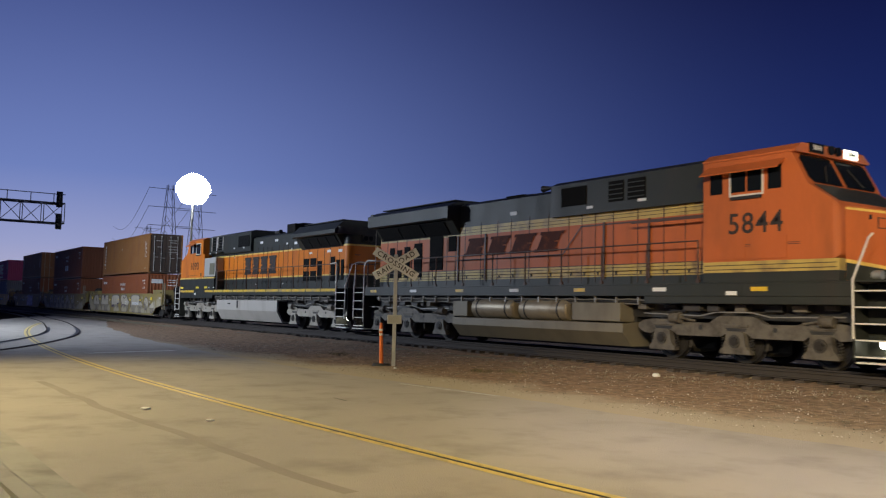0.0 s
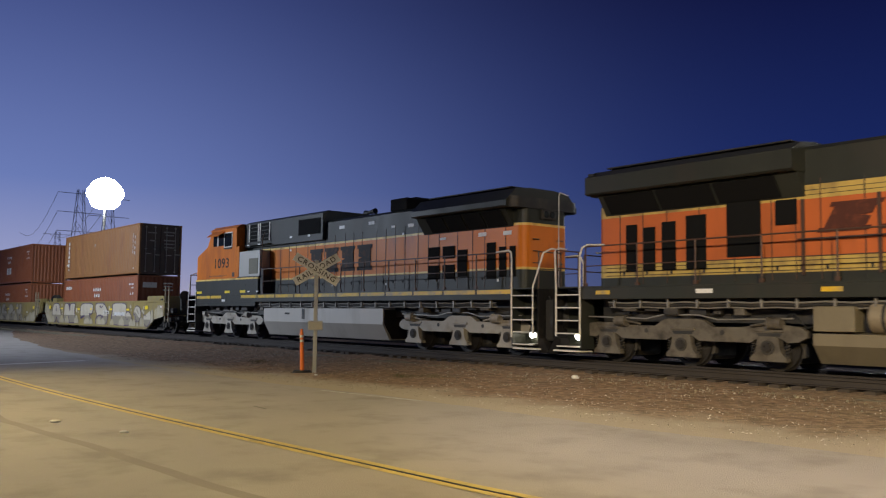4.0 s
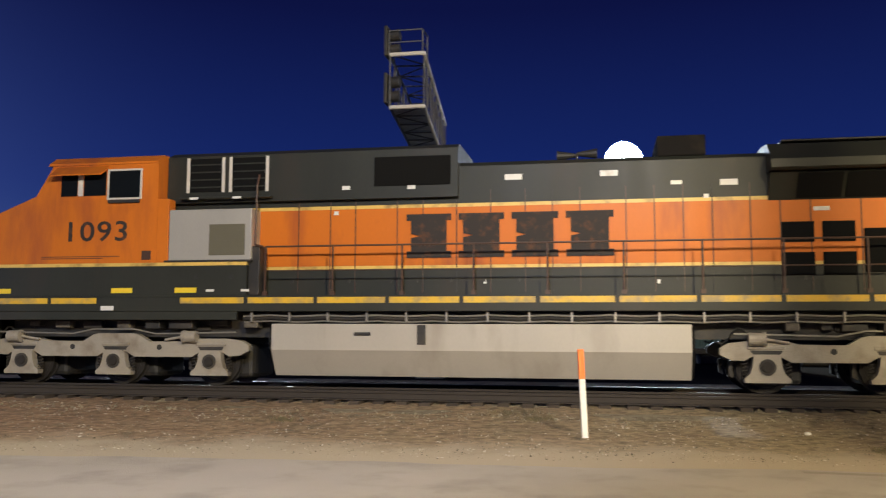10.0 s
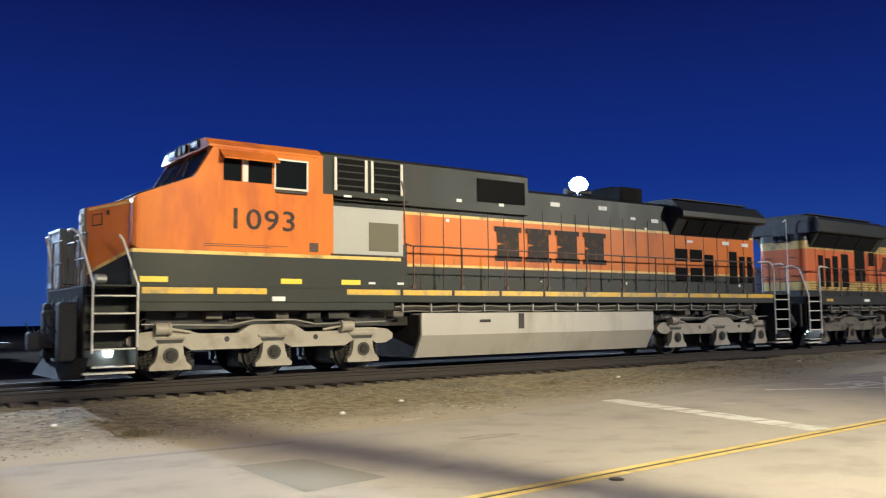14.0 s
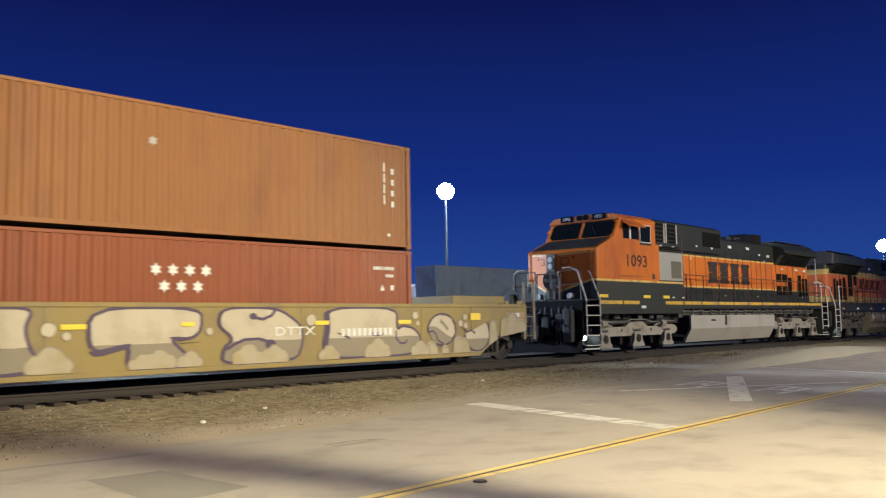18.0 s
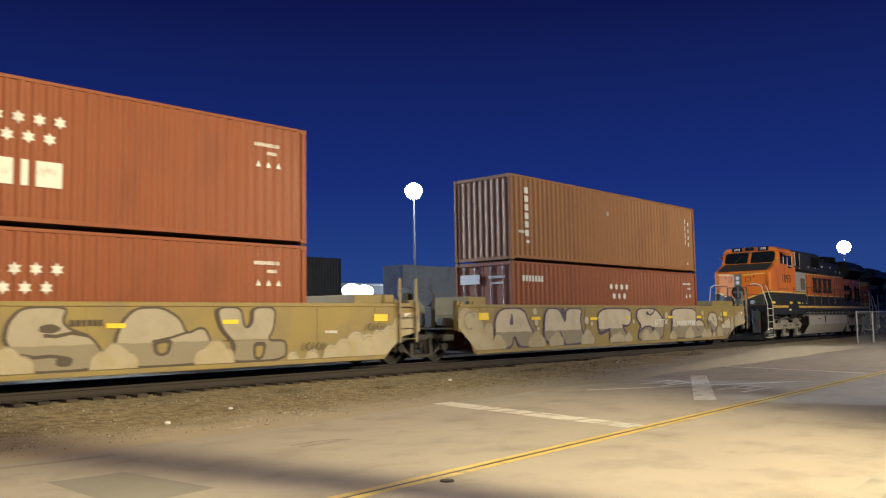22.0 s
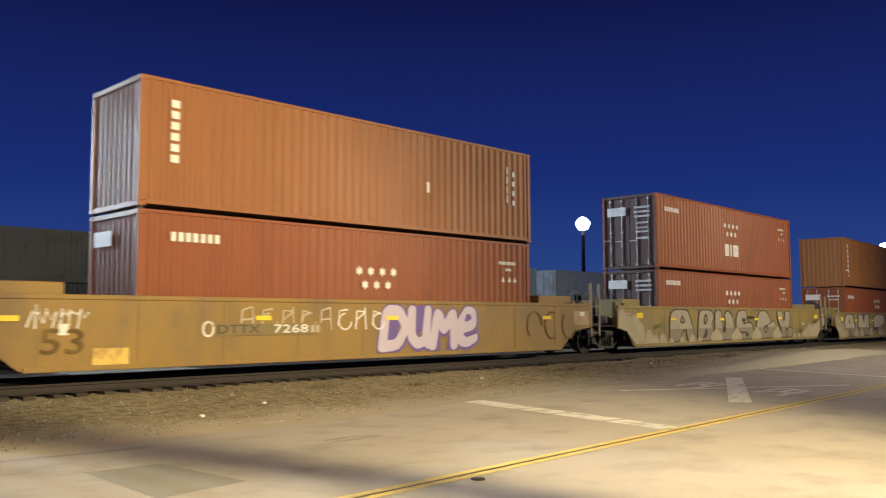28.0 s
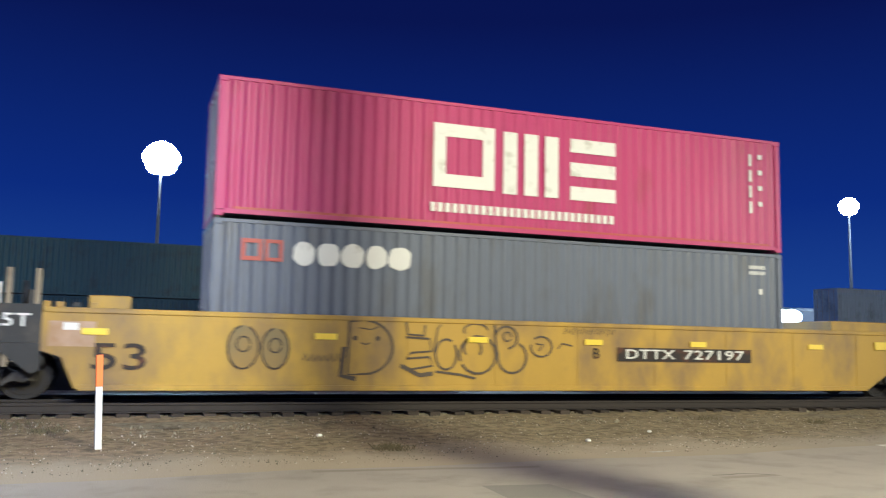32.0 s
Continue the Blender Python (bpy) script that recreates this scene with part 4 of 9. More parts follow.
def coupler_gear(car, end, e, far, colour):
    """Draft sill, coupler, air tank, hoses and stand on the outer end of a well car."""
    def at(p, q):
        return sorted((end + e * p, end + e * q))
    part("draft_sill", B(*at(0.351, far + 0.1), -0.36, 0.36, 0.55, 0.97, 0.03), "black", car)
    c = part("coupler", B(*at(far + 0.101, 2.0), -0.13, 0.13, 0.62, 0.90, 0.03), "caststeel", car)
    part("knuckle", B(*at(1.86, 2.08), -0.30, 0.10, 0.58, 0.94, 0.06), "caststeel", c)
    bm = bmesh.new()
    tube(bm, (end + e * (far + 0.25), -1.15, 1.30), (end + e * (far + 0.25), 1.0, 1.30), 0.24, 16)
    tank = part("air_tank", bm, "black", car)
    for y in (-0.8, 0.6):
        part("tank_strap", B(*at(far - 0.05, far + 0.52), y - 0.03, y + 0.03, 1.03, 1.57, 0.01), "caststeel", tank)
    part("tank_shelf", B(*at(far + 0.02, far + 0.50), -1.1, 0.95, 1.021, 1.058, 0.01), "black", car)
    part("control_stand", B(*at(far + 0.12, far + 0.42), -0.35, 0.35, 1.545, 2.12, 0.05), "black", car)
    bm = bmesh.new()
    tube(bm, (end + e * (far + 0.44), 0.0, 1.86), (end + e * (far + 0.50), 0.0, 1.86), 0.29, 18)
    part("hand_wheel", bm, "caststeel", car)
    bm = bmesh.new()
    bent(bm, [(end + e * 0.2, -1.42, 1.38), (end + e * far, -1.42, 1.36), (end + e * (far + 0.3), -1.30, 1.25), (end + e * (far + 0.45), -0.5, 0.98)], 0.022, 6)
    part("uncoupling_lever", bm, "pipe", car)
    part("corner_step", B(*at(0.28, far + 0.06), -1.47, -1.18, 0.88, 0.975, 0.01), colour, car)
    part("step_bracket", B(*at(0.34, 0.46), -1.46, -1.40, 0.5, 0.879), colour, car)
    for k, y in enumerate((-1.25, -0.95, -0.55, -0.2, 0.25)):
        bm = bmesh.new()
        rope(bm, [(end + e * (far - 0.25 + 0.12 * i), y + 0.06 * math.sin(i * 1.3 + k), 0.98 - (0.40 + 0.06 * (k % 3)) * math.sin(math.pi * i / 8)) for i in range(9)], 0.028)
        part("air_hose", bm, "hose", car)


def well_car(x0, x1, low0, low1, colour, label, boxes=(), ladder_ends=(-1, 1), side_top=1.72, reach=None, posts=None, gear_ends=None, worn=None):
    """One well unit. x0..x1: its body along the train; low0..low1: the deep part between the trucks."""
    mid = (x0 + x1) / 2
    car = thing("well_car", label, "rail car", "container well cars")
    a, b, l0, l1 = x0 - mid, x1 - mid, low0 - mid, low1 - mid
    for s in (-1, 1):
        y0, y1 = sorted((s * 1.46, s * 1.50))
        pts = ((l0, 0.24), (l1, 0.24), (l1 + (b - l1) * 0.42, 0.80), (b, 0.92), (b, side_top - 0.10), (l1 + 0.3, side_top - 0.03), (l0 - 0.3, side_top - 0.03), (a, side_top - 0.10), (a, 0.92), (l0 - (l0 - a) * 0.42, 0.80))
        side = part("side_wall", prism(bmesh.new(), pts, y0, y1), colour, car)
        part("top_chord", B(a + 0.05, b - 0.05, *sorted((s * 1.40, s * 1.53)), side_top - 0.11, side_top - 0.01, 0.015), colour, side)
        part("bottom_chord", B(l0 + 0.05, l1 - 0.05, *sorted((s * 1.40, s * 1.535)), 0.20, 0.31, 0.015), colour, side)
        n = int((l1 - l0) / 1.9)
        for i in range(n + 1):
            x = l0 + 0.35 + (l1 - l0 - 0.7) * i / n
            part("side_rib", B(x - 0.045, x + 0.045, *sorted((s * 1.495, s * 1.512)), 0.312, side_top - 0.115), colour, side)
    side_near = side_of(car)
    for e, lo, end in ((-1, l0, a), (1, l1, b)):
        part("end_deck", B(*sorted((lo - e * 0.4, end - e * 0.15)), -1.38, 1.38, 0.95, 1.36, 0.02), colour, car)
        part("end_bulkhead", B(*sorted((lo - e * 0.9, end - e * 0.75)), -1.25, 1.25, 1.361, side_top + 0.24, 0.03), colour, car)
        part("end_sill", B(*sorted((end - e * 0.15, end + e * 0.35)), -0.3, 0.3, 0.72, 1.05, 0.03), "black", car)
        part("end_post", B(*sorted((end - e * 0.12, end)), -1.46, -1.30, 0.93, side_top + 0.1, 0.015), colour, car)
        part("end_post", B(*sorted((end - e * 0.12, end)), 1.30, 1.46, 0.93, side_top + 0.1, 0.015), colour, car)
        near, far = (posts or reach or {}).get(e, (0.10, 0.58))
        py = -1.585 if near < -0.1 else -1.44
        if e in ladder_ends:
            for dx in (near, far):
                part("ladder_post", B(end + e * dx - 0.045, end + e * dx + 0.045, py - 0.03, py + 0.03, 0.62, 2.40, 0.012), "ladder", car)
            for z in (0.72, 1.02, 1.32, 1.62):
                bm = bmesh.new()
                tube(bm, (end + e * near, py, z), (end + e * far, py, z), 0.013, 6)
                part("ladder_rung", bm, "ladder", car)
        if e in (ladder_ends if gear_ends is None else gear_ends):
            part("crossover_platform", B(*sorted((end + e * 0.02, end + e * max(0.4, far + 0.04))), -1.38, 1.38, 0.98, 1.02, 0.006), "black", car)
            if reach and e in reach:
                coupler_gear(car, end, e, far, colour)
            part("brake_stand", B(*sorted((end + e * 0.16, end + e * 0.34)), -0.75, -0.45, 1.021, 2.05, 0.03), "black", car)
            bm = bmesh.new()
            tube(bm, (end + e * 0.36, -0.60, 1.95), (end + e * 0.42, -0.60, 1.95), 0.27, 18)
            part("hand_brake_wheel", bm, "black", car)
            for k, (y, z, w) in enumerate(((-1.05, 1.05, 0.30), (-0.2, 1.05, 0.45), (0.4, 1.08, 0.36), (-1.2, 0.62, 0.24), (-0.8, 0.66, 0.3))):
                part("air_brake_valve", B(*sorted((end - e * 0.05, end + e * (0.30 + 0.06 * k))), y - w / 2, y + w / 2, z, z + w * 0.9, 0.06), "black", car)
            for k, y in enumerate((-1.1, -0.85, -0.3, 0.35)):
                bm = bmesh.new()
                rope(bm, [(end + e * (0.10 + 0.09 * i), y + 0.05 * math.sin(i + k), 0.95 - 0.42 * math.sin(math.pi * i / 7)) for i in range(8)], 0.025)
                part("brake_hose", bm, "hose", car)
        for k, x in enumerate((0.28, 0.55, 0.85)):
            part("deck_bracket", B(end - e * x - 0.07, end - e * x + 0.07, -1.44, -1.39, side_top - 0.09, side_top + 0.09, 0.01), "black" if k % 2 else colour, car)
        part("worn_panel", B(*sorted((end - e * 0.95, end - e * 0.12)), -1.5055, -1.5015, (worn or {}).get(e, 1.0), (worn or {}).get(e, 1.0) + (0.20 if e in (worn or {}) else 0.46)), "pinkish", side_near)
        if e not in (worn or {}):
            part("stencil_plate", B(*sorted((end - e * 0.62, end - e * 0.36)), -1.512, -1.506, 1.30, 1.43), "white", side_near)
    part("well_floor", B(l0, l1, -1.37, 1.37, 0.24, 0.30), "black", car)
    MOVERS.append((car, mid))
    for c, pos, base in boxes:
        MOVERS.append((c, pos, base))
        if base > 3.0:
            # locking cones that hold the upper container off the lower one
            half = max(o.matrix_basis.translation.x + max(v.co.x for v in o.data.vertices) for o in c.children if o.name.startswith("corner_post"))
            for sx in (-1, 1):
                for sy in (-1, 1):
                    part("locking_cone", B(sx * (half - 0.09) - 0.06, sx * (half - 0.09) + 0.06, sy * 1.14 - 0.05, sy * 1.14 + 0.05, -0.057, 0.004, 0.008), "caststeel", c)
    return car, mid

# ---------------------------------------------------------------- locomotives
def profx(bm, pts, x0, x1):
    """An outline in y and z, drawn out from x0 to x1."""
    a = [bm.verts.new((x0, y, z)) for y, z in pts]
    b = [bm.verts.new((x1, y, z)) for y, z in pts]
    bm.faces.new(a)
    bm.faces.new(b[::-1])
    k = len(pts)
    for i in range(k):
        bm.faces.new((a[i], b[i], b[(i + 1) % k], a[(i + 1) % k]))
    bmesh.ops.recalc_face_normals(bm, faces=bm.faces[:])
    return bm


def rounded_end(bm, x0, x1, half, r, z0, z1):
    """A block from x1 back to x0 (x0 < x1) whose two upright corners at x0 are rounded off by r."""
    arc_pts = [(x0 + r - r * math.cos(math.pi / 2 * k / 6), half - r + r * math.sin(math.pi / 2 * k / 6)) for k in range(7)]
    plan = [(x1, -half), (x1, half)] + arc_pts[::-1] + [(x, -y) for x, y in arc_pts]
    lo, hi = [bm.verts.new((x, y, z0)) for x, y in plan], [bm.verts.new((x, y, z1)) for x, y in plan]
    bm.faces.new(lo)
    bm.faces.new(hi[::-1])
    for k in range(len(plan)):
        n = (k + 1) % len(plan)
        bm.faces.new((lo[k], lo[n], hi[n], hi[k]))
    bmesh.ops.recalc_face_normals(bm, faces=bm.faces[:])
    return bm


def both(pts):
    """An outline in y and z given for its +y half, from below to above, made whole."""
    return list(pts) + [(-y, z) for y, z in reversed(pts)]


def loco_truck(loco, axles, steel):
    """A three-axle truck: frames, journal boxes, springs, brake gear and wheelsets."""
    lo, hi = min(axles), max(axles)
    c = axles[1]
    for s in (-1, 1):
        pts = [(lo - 0.86, 0.88), (lo - 0.70, 0.98), (lo - 0.35, 1.02), (lo + 0.35, 1.02), (lo + 0.62, 0.96), (c - 0.80, 0.95), (c - 0.55, 1.10), (c - 0.40, 1.13), (c + 0.40, 1.13), (c + 0.55, 1.10), (c + 0.80, 0.95), (hi - 0.62, 0.96), (hi - 0.35, 1.02), (hi + 0.35, 1.02), (hi + 0.70, 0.98), (hi + 0.86, 0.88),
               (hi + 0.86, 0.76), (hi + 0.66, 0.66), (hi + 0.42, 0.64), (hi + 0.28, 0.72), (hi - 0.28, 0.72), (hi - 0.45, 0.62), (c + 0.45, 0.62), (c + 0.28, 0.72), (c - 0.28, 0.72), (c - 0.45, 0.62), (lo + 0.45, 0.62), (lo + 0.28, 0.72), (lo - 0.28, 0.72), (lo - 0.42, 0.64), (lo - 0.66, 0.66), (lo - 0.86, 0.76)]
        fr = part("truck_frame", prism(bmesh.new(), pts, *sorted((s * 1.00, s * 1.17))), steel, loco)
        for x in axles:
            jb = [(x - 0.42, 0.23), (x + 0.42, 0.23), (x + 0.43, 0.30), (x + 0.32, 0.40), (x + 0.27, 0.55), (x + 0.25, 0.735), (x + 0.16, 0.765), (x - 0.16, 0.765), (x - 0.25, 0.735), (x - 0.27, 0.55), (x - 0.32, 0.40), (x - 0.43, 0.30)]
            part("journal_box", prism(bmesh.new(), jb, *sorted((s * 1.06, s * 1.24))), steel, fr)
            bm = bmesh.new()
            tube(bm, (x, s * 1.22, 0.53), (x, s * 1.27, 0.53), 0.155, 20)
            part("bearing_ring", bm, "caststeel", fr)
            bm = bmesh.new()
            tube(bm, (x, s * 1.26, 0.53), (x, s * 1.295, 0.53), 0.115, 18, 0.10)
            for k in range(3):
                a = k * math.pi * 2 / 3 + 0.5
                tube(bm, (x + 0.065 * math.cos(a), s * 1.29, 0.53 + 0.065 * math.sin(a)), (x + 0.065 * math.cos(a), s * 1.31, 0.53 + 0.065 * math.sin(a)), 0.02, 6)
            part("bearing_cap", bm, "wheel", fr)
            # black plate on the frame face, painted shade of the gap above the journal
            part("pedestal_gap", prism(bmesh.new(), ((x - 0.25, 0.77), (x + 0.25, 0.77), (x + 0.30, 0.845), (x - 0.30, 0.845)), *sorted((s * 1.168, s * 1.176))), "black", fr)
            part("pedestal_shoulder", B(x - 0.34, x + 0.34, *sorted((s * 1.10, s * 1.20)), 0.86, 0.93, 0.02), steel, fr)
            # brake shoe and its hanger beside the wheel
            part("brake_shoe", prism(bmesh.new(), ((x + 0.56, 0.30), (x + 0.66, 0.34), (x + 0.66, 0.62), (x + 0.54, 0.66), (x + 0.60, 0.48)), *sorted((s * 0.72, s * 0.86))), "caststeel", fr)
            for dx in (-0.40, 0.40):
                bm = bmesh.new()
                rope(bm, [(x + dx + 0.055 * math.cos(k * 0.9), s * 1.12 + 0.055 * math.sin(k * 0.9), 0.31 + k * 0.0095) for k in range(33)], 0.014, 5)
                part("spring", bm, "caststeel", fr)
        # black discs on the solid frame, painted shade in place of holes
        for x in (c - 1.05, c + 1.05):
            bm = bmesh.new()
            tube(bm, (x, s * 1.168, 0.83), (x, s * 1.176, 0.83), 0.06, 12)
            part("frame_hole", bm, "black", fr)
        for x, d in ((hi + 0.34, -1), (lo + 0.30, 1)):
            bm = bmesh.new()
            tube(bm, (x, s * 1.24, 1.06), (x + d * 0.26, s * 1.24, 1.06), 0.125, 16)
            tube(bm, (x + d * 0.26, s * 1.24, 1.06), (x + d * 0.32, s * 1.24, 1.06), 0.14, 16)
            tube(bm, (x + d * 0.30, s * 1.24, 1.06), (x + d * 0.75, s * 1.22, 0.99), 0.03, 8)
            part("brake_cylinder", bm, steel, fr, smooth=False)
        bm = bmesh.new()
        bent(bm, [(lo - 0.6, s * 1.25, 1.16), (c - 1.0, s * 1.25, 1.12), (c - 0.5, s * 1.25, 1.22), (c + 0.5, s * 1.25, 1.22), (c + 1.0, s * 1.25, 1.12), (hi + 0.6, s * 1.25, 1.16)], 0.018, 6)
        part("brake_pipe", bm, "pipe", fr)
        for x0, x1, z, r in ((c + 0.25, c + 0.95, 1.25, 0.06), (lo + 0.1, lo + 0.55, 1.24, 0.07), (c - 0.95, c - 0.35, 1.28, 0.045)):
            bm = bmesh.new()
            tube(bm, (x0, s * 0.95, z), (x1, s * 0.95, z), r, 12)
            tube(bm, (x1, s * 0.95, z), (x1 + 0.22, s * 0.95, z - 0.02), r * 0.35, 8)
            part("brake_rod", bm, "caststeel", fr)
        bm = bmesh.new()
        rope(bm, [(hi + 0.30 + 0.10 * k, s * 1.05, 1.12 + 0.16 * math.sin(k * 0.9)) for k in range(7)], 0.022, 6)
        part("sand_hose", bm, "hose", fr)
    part("truck_bolster", B(lo - 0.6, hi + 0.6, -0.62, 0.62, 0.62, 1.25, 0.03), "black", loco)
    for x in axles:
        wheelset(loco, x, 0.53)


def steps(loco, x, e):
    """The stairwell and handrails at one end; e: the end's direction, x: the end of the side sill."""
    for s in (-1, 1):
        y0, y1 = sorted((s * 0.98, s * 1.50))
        st = part("step_well", B(*sorted((x, x + e * 0.04)), y0, y1, 0.30, 1.93), "green", loco)
        part("step_side", B(*sorted((x + e * 0.041, x + e * 0.95)), *sorted((s * 0.95, s * 0.98)), 0.30, 1.93), "green", loco)
        for i, z in enumerate((0.34, 0.68, 1.02, 1.36, 1.70)):
            part("step", B(*sorted((x + e * 0.05, x + e * 0.85)), y0, y1, z, z + 0.035, 0.004), "black", st)
            part("step_edge", B(*sorted((x + e * 0.05, x + e * 0.85)), *sorted((s * 1.501, s * 1.512)), z + 0.005, z + 0.036), "handrail", st)
        for dx in (0.02, 0.86):
            bm = bmesh.new()
            way = [(dx, 1.53, 0.62), (dx, 1.53, 1.95), (dx + 0.22, 1.34, 2.90), (dx + 0.30, 1.10, 3.02), (dx + 0.30, 0.80, 3.0)] if dx > 0.5 else [(dx, 1.53, 0.72), (dx, 1.53, 1.95), (dx + 0.24, 1.34, 2.82), (dx + 0.30, 1.28, 2.92)] if e > 0 else [(dx, 1.53, 0.55), (dx, 1.53, 2.75), (dx - 0.06, 1.50, 2.95), (dx - 0.20, 1.46, 3.02), (dx - 0.75, 1.44, 2.99)]
            bent(bm, [(x + e * u, s * v, w) for u, v, w in way], 0.024, 8)
            part("grab_rail", bm, "handrail", loco)
        bm = bmesh.new()
        bmesh.ops.create_uvsphere(bm, u_segments=12, v_segments=8, radius=0.095, matrix=Matrix.Translation((x + e * 0.45, s * 1.1, 0.62)))
        part("step_lamp", bm, "ditchlamp", loco)
        part("foot_board", B(*sorted((x + e * 0.05, x + e * 1.0)), *sorted((s * 1.0, s * 1.50)), 0.22, 0.26, 0.005), "handrail", loco)
    end = x + e * 0.98
    part("pilot_plate", B(*sorted((end, end + e * 0.05)), -1.48, 1.48, 0.55, 1.90, 0.02), "plow", loco)
    part("snow_plow", prism(bmesh.new(), ((end - e * 0.1, 0.55), (end + e * 0.1, 0.55), (end + e * 0.35, 0.14), (end - e * 0.05, 0.14)), -1.35, 1.35), "plow", loco)
    bm = bmesh.new()
    box(bm, *sorted((end, end + e * 0.55)), -0.16, 0.16, 0.72, 1.0, 0.03)
    box(bm, *sorted((end + e * 0.45, end + e * 0.72)), -0.22, 0.14, 0.66, 1.04, 0.05)
    part("coupler", bm, "wheel", loco)
    for y in (-0.85, -0.7, -0.55, 0.55, 0.7, 0.85):
        bm = bmesh.new()
        bent(bm, [(end + e * 0.06, y, 1.35), (end + e * 0.22, y, 1.15), (end + e * 0.28, y, 0.75), (end + e * 0.18, y * 0.95, 0.42)], 0.028, 7)
        part("air_hose", bm, "hose", loco)
    rnd = random.Random(17)
    for k in range(9):
        y = -1.0 + k * 0.25
        bm = bmesh.new()
        drop, reach = rnd.uniform(0.5, 1.0), rnd.uniform(0.25, 0.6)
        rope(bm, [(end + e * (0.03 + reach * i / 8), y + 0.06 * math.sin(i * 0.8 + k), 1.75 - drop * math.sin(math.pi * min(1.0, i / 8 * 0.75)) ) for i in range(9)], 0.032)
        part("jumper_cable", bm, "hose", loco)
    if e < 0:
        bm = bmesh.new()
        bmesh.ops.create_icosphere(bm, subdivisions=4, radius=1.0)
        for v in bm.verts:
            q = v.co.copy()
            v.co *= 1 + 0.22 * noise.noise(q * 2.2) + 0.10 * noise.noise(q * 6.0)
            v.co = Vector((v.co.x * 0.42, v.co.y * 1.05, v.co.z * 0.72))
        bmesh.ops.translate(bm, verts=bm.verts[:], vec=(end + e * 0.42, 0.25, 1.08))
        part("draped_cover", bm, "cloth", loco, "crumpled black cover over the coupling", smooth=True)
    for k in range(6):
        y = -1.2 + k * 0.45
        part("end_gear", B(*sorted((end + e * 0.06, end + e * rnd.uniform(0.18, 0.40))), y - 0.17, y + 0.17, rnd.uniform(0.4, 0.9), rnd.uniform(1.2, 1.7), 0.05), "cloth", loco)
    # end railing and chain
    for y in (-1.40, -0.5, 0.5, 1.40):
        bm = bmesh.new()
        tube(bm, (end - e * 0.02, y, 1.93), (end - e * 0.02, y, 2.95), 0.022, 7)
        part("end_stanchion", bm, "darkrail", loco)
    for z in (2.45, 2.93):
        for s in (-1, 1):
            bm = bmesh.new()
            tube(bm, (end - e * 0.02, s * 0.5, z), (end - e * 0.02, s * 1.40, z), 0.018, 7)
            part("end_rail", bm, "darkrail", loco)


def logo_blocks(loco, x0, x1, z0, z1, s, y, lean=0.0, material="letter"):
    """Four heavy dark slabs in place of the painted company mark."""
    w = (x1 - x0) / 4
    h = z1 - z0
    for i in range(4):
        a, b = x0 + i * w + 0.06 * w, x0 + (i + 1) * w - 0.08 * w
        c = 0.10 * (b - a)
        q, n = 0.15 * h, (z0 + z1) / 2
        pts = [(a, z0), (b, z0), (b, z0 + q), (b - c, z0 + q), (b - c, n - q * 0.3), (b - 3.2 * c, n), (b - c, n + q * 0.3), (b - c, z1 - q), (b, z1 - q), (b, z1), (a, z1), (a, z1 - q), (a + c, z1 - q), (a + c, z0 + q), (a, z0 + q)]
        part("logo_slab", prism(bmesh.new(), [(px + lean * (pz - z0), pz) for px, pz in pts], *sorted((s * y, s * (y + 0.004)))), material, loco)


